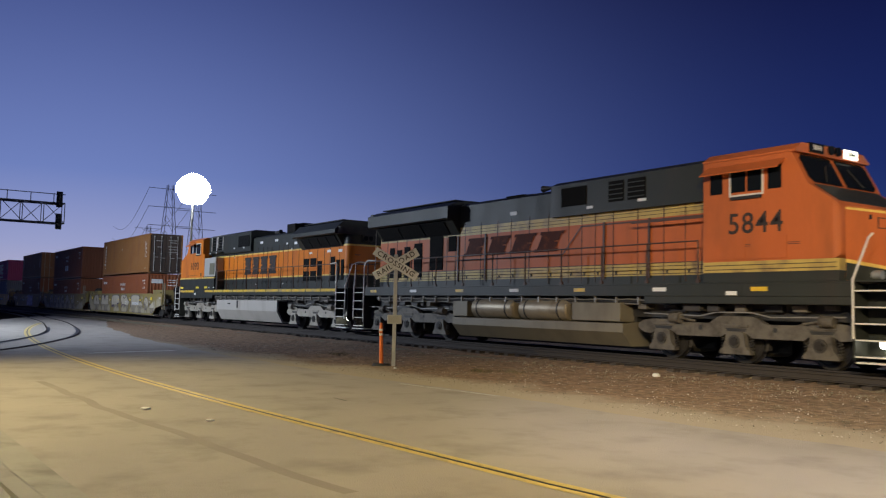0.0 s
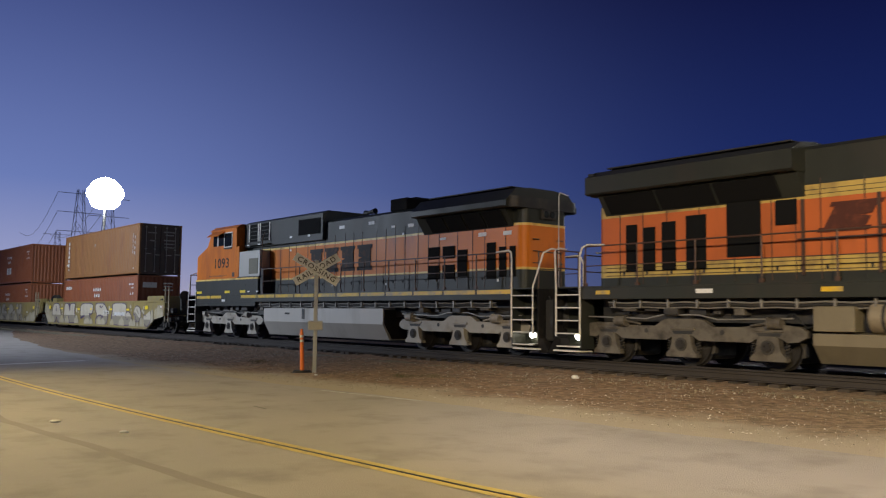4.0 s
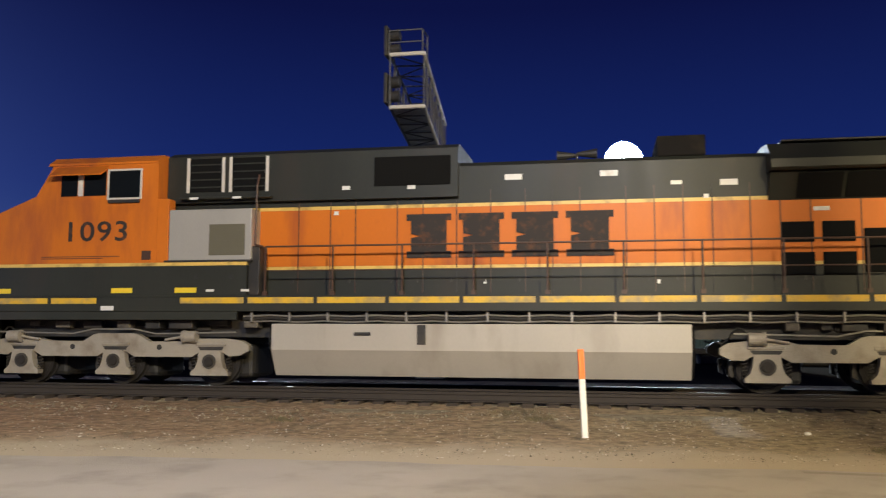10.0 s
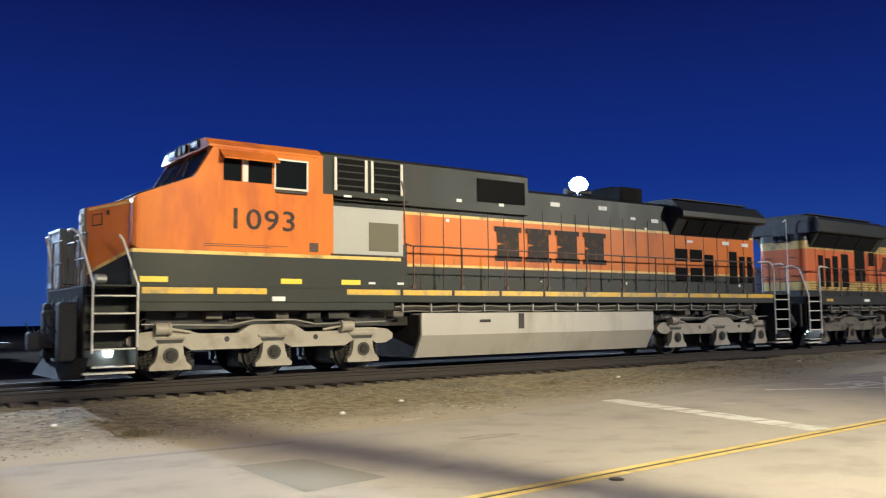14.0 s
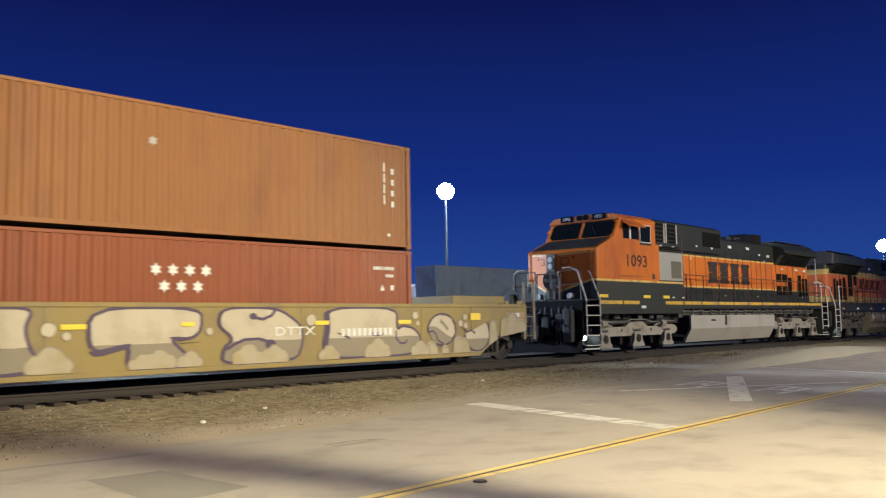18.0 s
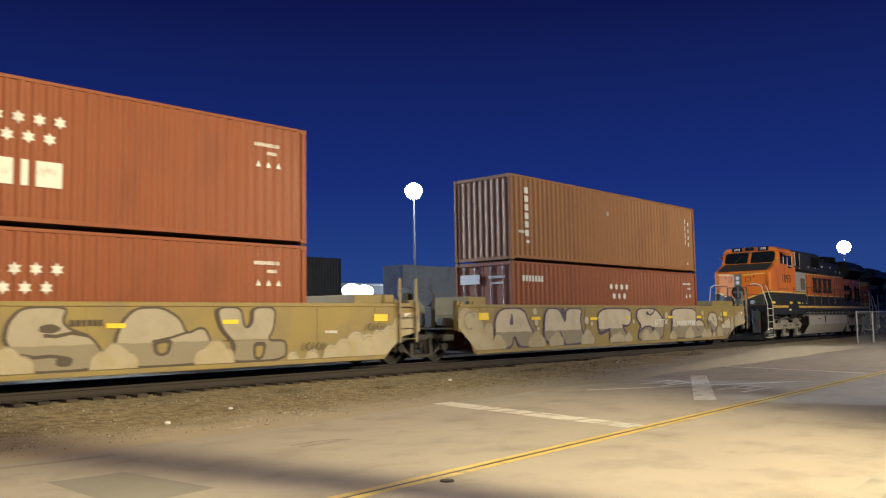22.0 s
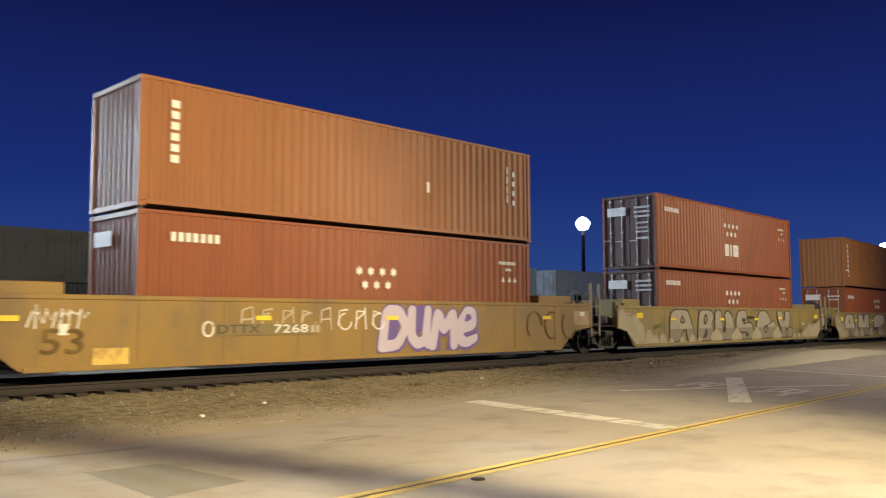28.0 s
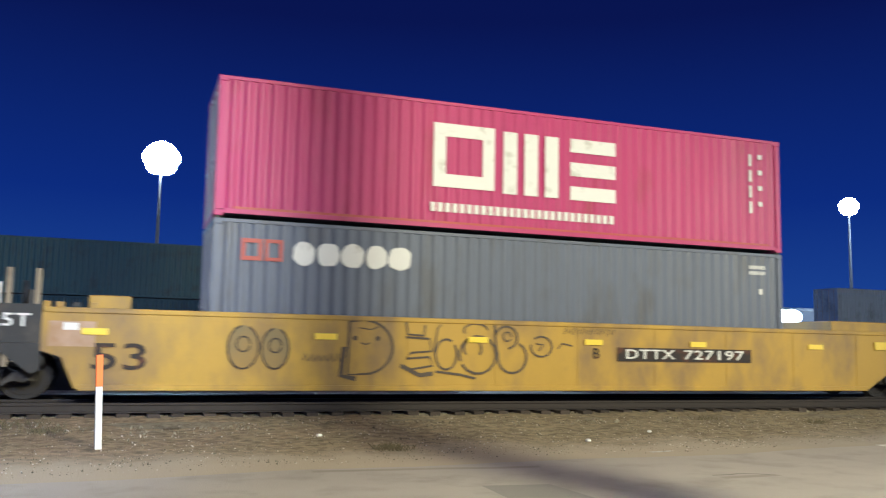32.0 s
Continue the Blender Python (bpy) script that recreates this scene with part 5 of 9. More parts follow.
def wedge_nose(loco, sf, top, body, stripe):
    """The nose below the windscreens: two slanting faces that meet at a narrow lamp column."""
    core = bmesh.new()
    plan = ((sf + 0.006, -1.24), (sf + 0.55, -0.20), (sf + 0.55, 0.20), (sf + 0.006, 1.24))
    lo = [core.verts.new((x, y, 1.94)) for x, y in plan]
    hi = [core.verts.new((x, y, top - (0.14 if x > sf + 0.1 else 0.05))) for x, y in plan]
    core.faces.new(lo)
    core.faces.new(hi)
    for k in range(4):
        core.faces.new((lo[k], lo[(k + 1) % 4], hi[(k + 1) % 4], hi[k]))
    bmesh.ops.recalc_face_normals(core, faces=core.faces[:])
    nose = part("nose", core, body, loco)

    def facet(name, s, pts, d0, d1, material):
        """A plate on one slanting face; u runs from the side (0) to the middle (1)."""
        p, q = Vector((sf + 0.006, s * 1.24, 0)), Vector((sf + 0.55, s * 0.20, 0))
        n = Vector((1.04, s * 0.544, 0)).normalized()
        bm = bmesh.new()
        rings = [[bm.verts.new(p.lerp(q, u) + n * d + Vector((0, 0, z))) for u, z in pts] for d in (d0, d1)]
        for r in rings:
            bm.faces.new(r)
        for k in range(len(pts)):
            bm.faces.new((rings[0][k], rings[0][(k + 1) % len(pts)], rings[1][(k + 1) % len(pts)], rings[1][k]))
        bmesh.ops.recalc_face_normals(bm, faces=bm.faces[:])
        return part(name, bm, material, nose)

    for s in (-1, 1):
        facet("nose_base", s, ((0, 1.95), (1, 1.95), (1, 2.16), (0, 2.49 + stripe)), 0.004, 0.012, "green")
        facet("nose_stripe", s, ((0, 2.495 + stripe), (1, 2.165), (1, 2.235), (0, 2.57 + stripe)), 0.004, 0.013, "stripe")
        facet("upper_stripe", s, ((0, top - 0.13), (0.95, top - 0.21), (0.95, top - 0.16), (0, top - 0.08)), 0.004, 0.010, "stripe")
        facet("nose_hatch", s, ((0.62, top - 0.52), (0.86, top - 0.54), (0.86, top - 0.30), (0.62, top - 0.28)), 0.004, 0.012, "letter")
        facet("hatch_cover", s, ((0.645, top - 0.50), (0.835, top - 0.515), (0.835, top - 0.32), (0.645, top - 0.305)), 0.0125, 0.02, body)
        facet("side_latch", s, ((0.46, top - 0.33), (0.50, top - 0.33), (0.50, top - 0.23), (0.46, top - 0.23)), 0.004, 0.03, "letter")
    column = part("lamp_column", B(sf + 0.551, sf + 0.61, -0.19, 0.19, 1.96, top - 0.15, 0.02), "louver", nose)
    for z in (top - 0.34, top - 0.58):
        bm = bmesh.new()
        tube(bm, (sf + 0.60, 0, z), (sf + 0.64, 0, z), 0.095, 14)
        part("column_lamp", bm, "handrail", column)
    bm = bmesh.new()
    tube(bm, (sf + 0.612, 0, 2.62), (sf + 0.626, 0, 2.62), 0.34, 28)
    part("emblem_disc", bm, "letter", column)
    part("emblem_cross", B(sf + 0.627, sf + 0.632, -0.06, 0.06, 2.34, 2.90), "louver", column)
    part("emblem_cross", B(sf + 0.627, sf + 0.6315, -0.28, 0.28, 2.56, 2.68), "louver", column)
    part("front_deck", B(sf + 0.01, sf + 0.75, -1.30, 1.30, 1.86, 1.935, 0.01), "black", loco)
    bm = bmesh.new()
    bent(bm, [(sf + 0.74, -0.5, 1.93), (sf + 0.74, -0.5, 2.85), (sf + 0.74, 0.5, 2.85), (sf + 0.74, 0.5, 1.93)], 0.022, 7)
    part("end_rail", bm, "darkrail", loco)


def locomotive(P):
    loco = thing("locomotive", P["label"], "locomotive", "locomotives at the head of the train")
    plat0, plat1, cb = P["plat0"], P["plat1"], P["cab_back"]
    hw = 0.95
    new_style = P["style"] == "wedge"
    # frame and walkway
    part("frame_sill", B(plat0, plat1, -1.50, 1.50, 1.60, 1.90, 0.01), "green", loco)
    part("underframe", B(plat0 + 0.3, plat1 - 0.3, -0.95, 0.95, 1.05, 1.598), "black", loco)
    for x in (*P["front_axles"], *P["rear_axles"]):
        part("traction_motor", B(x - 0.75, x + 0.35, -0.62, 0.62, 0.16, 0.9, 0.1), "black", loco)
    part("walkway", B(plat0 - 0.95, plat1 + 0.95, -1.48, 1.48, 1.902, 1.935), "green", loco)
    for s in (-1, 1):
        n = 14
        for i in range(n):
            a = plat0 + (plat1 - plat0) * i / n
            b = plat0 + (plat1 - plat0) * (i + 1) / n
            if new_style:
                if i % 2 == 0:
                    part("reflector_strip", B(a + 0.5, a + 0.95, *sorted((s * 1.501, s * 1.507)), 1.72, 1.82), "sillyellow" if i % 4 == 0 else "white", loco)
            elif i != 11:
                part("sill_stripe", B(a + 0.03, b - 0.06, *sorted((s * 1.501, s * 1.509)), 1.77, 1.895), "sillyellow", loco)
        part("sill_skirt", B(cb - 1.9, plat1, *sorted((s * 1.44, s * 1.499)), 1.42, 1.598, 0.01), "green", loco)
    # hood: bands of paint from below to above
    h0, h1 = P["hood_end"], cb
    if new_style:
        bands = ((1.94, 2.16, "green"), (2.162, 2.50, "oldstripe"), (2.502, 3.72, "faded"), (3.722, 4.02, "oldstripe"))
        top = 4.02
    else:
        bands = ((1.94, 2.50, "green"), (2.502, 2.575, "stripe"), (2.577, 3.80, "orange"), (3.802, 3.875, "stripe"))
        top = 3.875
    for z0, z1, m in bands:
        part("hood_panel", B(h0, h1, -hw, hw, z0, z1), m, loco)
    part("hood_top", profx(bmesh.new(), both([(hw, top + 0.002), (hw, P["hood_z"] - 0.10), (0.80, P["hood_z"])]), h0, h1), "green", loco)
    # hood doors: seams, latches, small plates
    rnd = random.Random(11)
    for s in (-1, 1):
        y = s * (hw + 0.001)
        x = h0 + 0.5
        while x < h1 - 0.3:
            w = rnd.choice((0.56, 0.72, 0.92))
            part("door_seam", B(x - 0.010, x + 0.010, *sorted((y, y + s * 0.012)), 2.0, 4.15), "darkrail" if rnd.random() < 0.75 else "black", loco)
            part("door_latch", B(x + 0.10, x + 0.15, *sorted((y, y + s * 0.022)), 2.22, 2.30), "black", loco)
            x += w
        for x, z, w, out in P["plates"]:
            yy = y + s * out
            part("warning_plate", B(x - w / 2, x + w / 2, *sorted((yy + s * 0.013, yy + s * 0.018)), z - (0.06 if w > 0.3 else 0.04), z + (0.06 if w > 0.3 else 0.04)), "white", loco)
    # cabinet behind the cab, up to the cab roof's height
    c0 = P["hump_end"]
    part("equipment_cabinet", profx(bmesh.new(), both([(hw + 0.16, 4.0), (hw + 0.16, P["hump_z"] - 0.12), (0.85, P["hump_z"])]), c0, cb - 0.02), "green", loco)
    for s in (-1, 1):
        y = s * (hw + 0.165)
        for x0, x1, z0, z1 in P["grilles"]:
            g = part("grille", B(x0, x1, *sorted((y, y + s * 0.02)), z0, z1), "grille", loco)
            for k in range(4):
                zz = z0 + (z1 - z0) * (k + 0.6) / 4.4
                part("grille_bar", B(x0 + 0.02, x1 - 0.02, *sorted((y + s * 0.021, y + s * 0.03)), zz - 0.014, zz + 0.014), "green", g)
            if P["bright_grille"]:
                for xx in (x0 - 0.04, x1 - 0.03):
                    part("grille_edge", B(xx, xx + 0.07, *sorted((y + s * 0.021, y + s * 0.035)), z0 - 0.02, z1 + 0.02), "handrail", g)
        for x0, x1, z0, z1 in P["vents"]:
            part("vent", B(x0, x1, *sorted((s * (hw + 0.17), s * (hw + 0.19))), z0, z1, 0.006), "grille", loco)
        for x0, x1, z0, z1 in P["hood_vents"]:
            part("hood_vent", B(x0, x1, *sorted((s * (hw + 0.002), s * (hw + 0.03))), z0, z1, 0.006), "grille", loco)
    # radiator section with overhanging wings
    w0, w1 = P["wing0"], P["wing1"]
    part("radiator_body", profx(bmesh.new(), both([(hw + 0.006, 3.78), (1.30, 4.28), (0.9, 4.5)]), w0 + 0.25, w1 - 0.02), "green", loco)
    edge = P["wing_z"] - 0.26 if new_style else 4.50
    part("radiator_wing", profx(bmesh.new(), both([(1.46, 4.30), (1.52, 4.34), (1.52, edge), (1.12, P["wing_z"] - 0.07), (0.5, P["wing_z"])]), w0, w1), "green", loco)
    part("radiator_roof", B(w0 + 0.3, w1 - 0.3, -1.0, 1.0, P["wing_z"] + 0.002, P["wing_z"] + 0.04, 0.01), "black", loco)
    for s in (-1, 1):
        k = 4 if not new_style else 3
        for i in range(k):
            a = w0 + 0.45 + (w1 - w0 - 0.9) * i / k
            b = w0 + 0.45 + (w1 - w0 - 0.9) * (i + 1) / k - 0.08
            bm = bmesh.new()
            q = [(a, s * 0.985, 3.82), (b, s * 0.985, 3.82), (b, s * 1.31, 4.25), (a, s * 1.31, 4.25)]
            v = [bm.verts.new(p) for p in q] + [bm.verts.new((p[0], p[1] + s * 0.02, p[2] - 0.012)) for p in q]
            for f in ((0, 1, 2, 3), (4, 5, 6, 7), (0, 1, 5, 4), (1, 2, 6, 5), (2, 3, 7, 6), (3, 0, 4, 7)):
                bm.faces.new([v[j] for j in f])
            bmesh.ops.recalc_face_normals(bm, faces=bm.faces[:])
            part("radiator_screen", bm, "grille", loco)
    # hood end
    for z0, z1, m in bands:
        part("hood_end_panel", rounded_end(bmesh.new(), h0 - 0.28, h0 - 0.002, hw, 0.27, z0, z1), m, loco)
    part("hood_end_top", rounded_end(bmesh.new(), h0 - 0.26, h0 - 0.002, hw - 0.01, 0.27, top + 0.002, 4.295), "green", loco)
    part("hood_end_cap", rounded_end(bmesh.new(), h0 - 0.30, w0 - 0.002, 1.40, 0.30, 4.302, edge + 0.12), "black", loco)
    bm = bmesh.new()
    bent(bm, [(h0 - 0.42, -0.35, 1.95), (h0 - 0.42, -0.35, 4.70), (h0 - 0.46, -0.35, 4.84), (h0 - 0.75, -0.40, 4.72)], 0.014, 6)
    part("end_corner_rod", bm, "handrail", loco)
    part("end_light_box", B(h0 - 0.36, h0 - 0.262, -0.28, 0.28, 4.0, 4.3, 0.02), "black", loco)
    for y in (-0.13, 0.13):
        bm = bmesh.new()
        tube(bm, (h0 - 0.355, y, 4.15), (h0 - 0.385, y, 4.15), 0.10, 14)
        part("end_headlight", bm, "glass", loco)
    for y, z in ((-0.5, 2.7), (-0.5, 3.05), (-0.5, 3.4), (0.5, 2.7), (0.5, 3.05), (0.5, 3.4)):
        bm = bmesh.new()
        bent(bm, [(h0 - 0.27, y - 0.1, z), (h0 - 0.35, y - 0.1, z), (h0 - 0.35, y + 0.1, z), (h0 - 0.27, y + 0.1, z)], 0.014, 6)
        part("grab_iron", bm, "darkrail", loco)
    # roof gear
    ex = P["stack_x"]
    part("exhaust_box", B(ex - 0.48, ex + 0.48, -0.85, 0.85, P["hood_z"] - 0.005, P["hood_z"] + P["stack_h"] - 0.06, 0.03), "plow", loco)
    part("stack_hatch", B(ex - 0.42, ex + 0.42, -0.4, 0.4, P["hood_z"] + P["stack_h"] - 0.059, P["hood_z"] + P["stack_h"], 0.02), "grille", loco)
    hx = P["horn_x"]
    bm = bmesh.new()
    hz = P["hood_z"]
    box(bm, hx - 0.25, hx + 0.25, -0.56, -0.44, hz - 0.06, hz + 0.03)
    box(bm, hx - 0.25, hx + 0.25, 0.44, 0.56, hz - 0.06, hz + 0.03)
    for d, y in ((-1, -0.64), (-1, 0.64), (1, 0.5), (1, -0.5)):
        tube(bm, (hx, y, hz + 0.14), (hx + d * 0.42, y, hz + 0.14), 0.04, 10, 0.11)
        tube(bm, (hx, y, hz - 0.02), (hx, y, hz + 0.14), 0.03, 6)
    box(bm, hx - 0.05, hx + 0.05, -0.5, 0.5, hz + 0.0, hz + 0.05)
    part("air_horn", bm, "black", loco)
    for i in range(6):
        x = h1 - 3.2 - i * 1.6
        if x > w1 + 0.3:
            part("lifting_lug", B(x - 0.05, x + 0.05, 0.62, 0.70, 4.63, 4.72), "green", loco)
            part("lifting_lug", B(x - 0.05, x + 0.05, -0.70, -0.62, 4.63, 4.72), "green", loco)
    # cab and nose
    sf, tf, nb = P["side_front"], P["cab_top_front"], P["nose_back"]
    cw = 1.49
    part("cab_base", B(cb - (0 if new_style else 2.1), sf, -cw, cw, 1.937, 2.50 + P["stripe"] if not new_style else 2.16), "green", loco)
    part("cab_stripe", B(cb - (0 if new_style else 2.1), sf + 0.004, -cw - 0.003, cw + 0.003, 2.502 + P["stripe"] if not new_style else 2.162, 2.575 + P["stripe"]), "oldstripe" if new_style else "stripe", loco)
    cz = P["cab_z"]
    zs = cz - 0.24
    bm = prism(bmesh.new(), [(cb, 2.577 + P["stripe"]), (sf, 2.577 + P["stripe"]), (sf, P["nose_top"]), (nb, P["nose_top"] + 0.48), (tf, zs), (cb, zs)], -cw, cw)
    bmesh.ops.bevel(bm, geom=[e for e in bm.edges if e.verts[0].co.x > sf - 0.01 and e.verts[1].co.x > sf - 0.01], offset=0.14, segments=3, profile=0.5, affect="EDGES")
    cab = part("cab", bm, P["body"], loco)
    part("cab_roof", profx(bmesh.new(), both([(cw + 0.02, zs + 0.002), (cw + 0.02, zs + 0.05), (1.25, cz - 0.02), (0.6, cz)]), cb, tf + 0.10), P["body"], cab)
    wedge_nose(loco, sf, P["nose_top"], P["body"], P["stripe"])
    bm = bmesh.new()
    q = [(sf - 0.10, P["nose_top"] + 0.062), (nb + 0.02, P["nose_top"] + 0.484)]
    vv = [bm.verts.new((x, y, z + dz)) for dz in (0.0, 0.012) for x, z in q for y in (-1.30, 1.30)]
    for f in ((0, 1, 3, 2), (4, 5, 7, 6), (0, 1, 5, 4), (2, 3, 7, 6), (0, 2, 6, 4), (1, 3, 7, 5)):
        bm.faces.new([vv[k] for k in f])
    bmesh.ops.recalc_face_normals(bm, faces=bm.faces[:])
    part("anti_glare_panel", bm, "green", cab)
    # windscreens on the sloping front
    slope = Vector((tf - nb, 0, zs - (P["nose_top"] + 0.48)))
    up = slope.normalized()
    outn = Vector((up.z, 0, -up.x))
    for s in (-1, 1):
        bm = bmesh.new()
        base = Vector((nb, 0, P["nose_top"] + 0.48))
        q = []
        for k, y in ((0.06, 0.09), (0.06, 1.20), (0.20, 1.34), (0.80, 1.34), (0.94, 1.22), (0.94, 0.09)):
            p = base + slope * k
            q.append(p + Vector((0, s * y, 0)))
        v = [bm.verts.new(p + outn * 0.004) for p in q] + [bm.verts.new(p + outn * 0.022) for p in q]
        n = len(q)
        bm.faces.new(v[:n])
        bm.faces.new(v[n:][::-1])
        for i in range(n):
            bm.faces.new((v[i], v[(i + 1) % n], v[n + (i + 1) % n], v[n + i]))
        bmesh.ops.recalc_face_normals(bm, faces=bm.faces[:])
        part("windscreen", bm, "glass", cab)
        bm = bmesh.new()
        p0 = base + slope * 0.12 + Vector((0, s * 0.75, 0)) + outn * 0.04
        p1 = base + slope * 0.66 + Vector((0, s * 0.45, 0)) + outn * 0.04
        tube(bm, p0, p1, 0.012, 6)
        part("wiper", bm, "black", cab)
        # side windows
        wz0, wz1 = P["window_z"]
        y = s * (cw + 0.001)
        for x0, x1 in P["windows"]:
            part("side_window", B(x0, x1, *sorted((y, y + s * 0.014)), wz0 + (0.0 if (x0, x1) == P["bright_window"] else 0.06), wz1, 0.004), "glass", cab)
        x0, x1 = P["bright_window"]
        bm = bmesh.new()
        for a in ((x0 - 0.04, x0, wz0 - 0.04, wz1 + 0.04), (x1, x1 + 0.04, wz0 - 0.04, wz1 + 0.04), (x0, x1, wz0 - 0.04, wz0), (x0, x1, wz1, wz1 + 0.04)):
            box(bm, a[0], a[1], *sorted((y, y + s * 0.03)), a[2], a[3])
        part("window_frame", bm, "handrail", cab)
        v0, v1 = (P["windows"][1][0] - 0.06, P["windows"][-1][1] + 0.10) if not new_style else (P["windows"][0][0] - 0.1, P["windows"][-1][1] + 0.08)
        flap = bmesh.new()
        profx(flap, [(s * 1.48, wz1 + 0.10), (s * 1.50, wz1 + 0.12), (s * 1.80, wz1 - 0.10), (s * 1.79, wz1 - 0.125)], v0, v1)
        part("sun_visor", flap, P["body"], cab, "folded-out painted steel visor")
        if not new_style:
            part("window_mullion", B(P["windows"][1][1] + 0.02, P["windows"][2][0] - 0.02, *sorted((y, y + s * 0.02)), wz0 + 0.06, wz1), "handrail", cab)
            part("cab_vent", B(cb + 0.12, cb + 0.34, *sorted((s * (cw + 0.001), s * (cw + 0.012))), 2.72, 2.92, 0.004), "darkrail", cab)
        part("arm_rest", B(P["bright_window"][0], P["bright_window"][1], *sorted((s * (cw + 0.016), s * (cw + 0.06))), wz0 - 0.12, wz0 - 0.05, 0.01), "black", cab)
        for zz, w in ((2.80, 1.9), (2.76, 1.5)):
            part("cab_trim_line", B(nb - 0.2 - w, nb - 0.2, *sorted((s * (cw + 0.001), s * (cw + 0.005))), zz, zz + 0.015), "darkrail", cab)
        for bx, bw in ((sf - 0.42, 0.55), (cb + 0.78, 0.5), (cb - 0.72, 0.50)):
            if not new_style:
                part("reflector", B(bx - bw / 2, bx + bw / 2, *sorted((s * (cw + 0.001), s * (cw + 0.007))), 2.0, 2.11), "sticker", loco)
        part("marker_plate", B(sf - 0.16, sf - 0.06, *sorted((s * 1.345, s * 1.36)), P["nose_top"] - 0.15, P["nose_top"] - 0.07), "white", cab)
    # headlights, number boards, antenna
    hb = Vector((tf - 0.02, 0, 4.76))
    part("headlight_box", B(tf - 0.12, tf + 0.06, -0.30, 0.30, cz - 0.2, cz + 0.05, 0.02), "black", cab)
    for y in (-0.14, 0.14):
        bm = bmesh.new()
        tube(bm, (tf + 0.05, y, cz - 0.08), (tf + 0.16, y, cz - 0.08), 0.105, 14)
        part("headlight", bm, "glass", cab)
    for s in (-1, 1):
        nbd = part("number_board", B(tf - 0.10, tf + 0.13, *sorted((s * 0.42, s * 0.98)), cz - 0.20, cz + 0.02, 0.015), "boardlit" if new_style and s > 0 else "glass", cab)
        text_mesh("board_number", P["number"], 0.12, "letter" if new_style and s > 0 else "white", nbd, pose(tf + 0.135, s * 0.70, cz - 0.09, 90, 0, 90), 1.05)
        bm = bmesh.new()
        tube(bm, (sf + 0.28, s * 0.66, 2.08), (sf + 0.48, s * 0.66, 2.08), 0.10, 14)
        part("ditch_light", bm, "galv", loco)
    part("roof_antenna", B(cb + 0.9, cb + 1.5, -0.3, 0.3, cz - 0.02, cz + 0.09, 0.03), "black", cab)
    if not new_style:
        # pale equipment box behind the cab
        for s in (-1, 1):
            gb = part("equipment_box", B(cb - 2.18, cb - 0.28, *sorted((s * 0.99, s * 1.47)), 2.70, 3.80, 0.012), "silver", loco)
            part("box_louver", B(cb - 2.04, cb - 1.22, *sorted((s * 1.471, s * 1.485)), 2.80, 3.47, 0.006), "louver", gb)
            for k in range(9):
                part("louver_slat", B(cb - 2.01, cb - 1.25, *sorted((s * 1.486, s * 1.494)), 2.84 + k * 0.068, 2.868 + k * 0.068), "louver", gb)
            part("box_ledge", B(cb - 2.2, cb - 0.2, *sorted((s * 1.0, s * 1.51)), 2.66, 2.699), "black", gb)
            for bx in (cb - 1.75, cb - 0.95):
                part("box_rivet_plate", B(bx - 0.04, bx + 0.04, *sorted((s * 1.494, s * 1.50)), 2.30, 2.38), "black", gb)
                part("marker_strip", B(bx - 0.42, bx - 0.24, *sorted((s * 1.494, s * 1.50)), 2.02, 2.07), "white", gb)
            bm = bmesh.new()
            bent(bm, [(cb - 2.26, s * 1.30, 4.55), (cb - 2.26, s * 1.40, 4.30), (cb - 2.26, s * 1.43, 3.02), (cb - 2.45, s * 1.44, 2.97)], 0.022, 7)
            part("grab_pipe", bm, "darkrail", loco)
            part("cabinet_ledge", B(cb - 2.5, cb - 0.4, *sorted((s * 1.112, s * 1.30)), 4.06, 4.10, 0.008), "green", loco)
            for bx in (cb - 0.75, cb - 1.75):
                part("ledge_plate", B(bx - 0.1, bx + 0.1, *sorted((s * 1.301, s * 1.308)), 4.045, 4.095), "white", loco)
            part("cab_rear_step", B(cb - 2.35, cb - 2.10, *sorted((s * 0.97, s * 1.40)), 1.94, 3.0, 0.02), "black", loco)
            part("cab_side_panel", B(cb - 0.27, cb, *sorted((s * 1.2, s * 1.488)), 2.577, 4.05, 0.01), P["body"], loco)
    else:
        for s in (-1, 1):
            for x0 in (cb + 0.25, cb + 1.35):
                lv = part("louver_panel", B(x0, x0 + 0.95, *sorted((s * 1.500, s * 1.506)), 2.46, 2.98, 0.005), "faded", loco)
                for k in range(9):
                    part("louver_slat", B(x0 + 0.04, x0 + 0.91, *sorted((s * 1.507, s * 1.514)), 2.49 + k * 0.053, 2.512 + k * 0.053), "faded", lv)
            for zz in (2.20, 2.30, 2.40):
                part("pin_stripe", B(h0 + 0.05, h1 - 0.05, *sorted((s * (hw + 0.001), s * (hw + 0.006))), zz, zz + 0.018), "letter", loco)
            for zz in (2.22, 2.32):
                part("pin_stripe", B(cb + 0.05, sf - 0.05, *sorted((s * 1.494, s * 1.499)), zz, zz + 0.018), "letter", loco)
            for zz in (3.80, 3.90):
                part("pin_stripe", B(h0 + 3.0, h1 - 0.05, *sorted((s * (hw + 0.001), s * (hw + 0.006))), zz, zz + 0.014), "letter", loco)
            for x in (-4.6, -3.0, 2.6, 4.3):
                part("door_post", B(x, x + 0.07, *sorted((s * (hw + 0.013), s * (hw + 0.05))), 2.1, 3.72), "darkrail", loco)
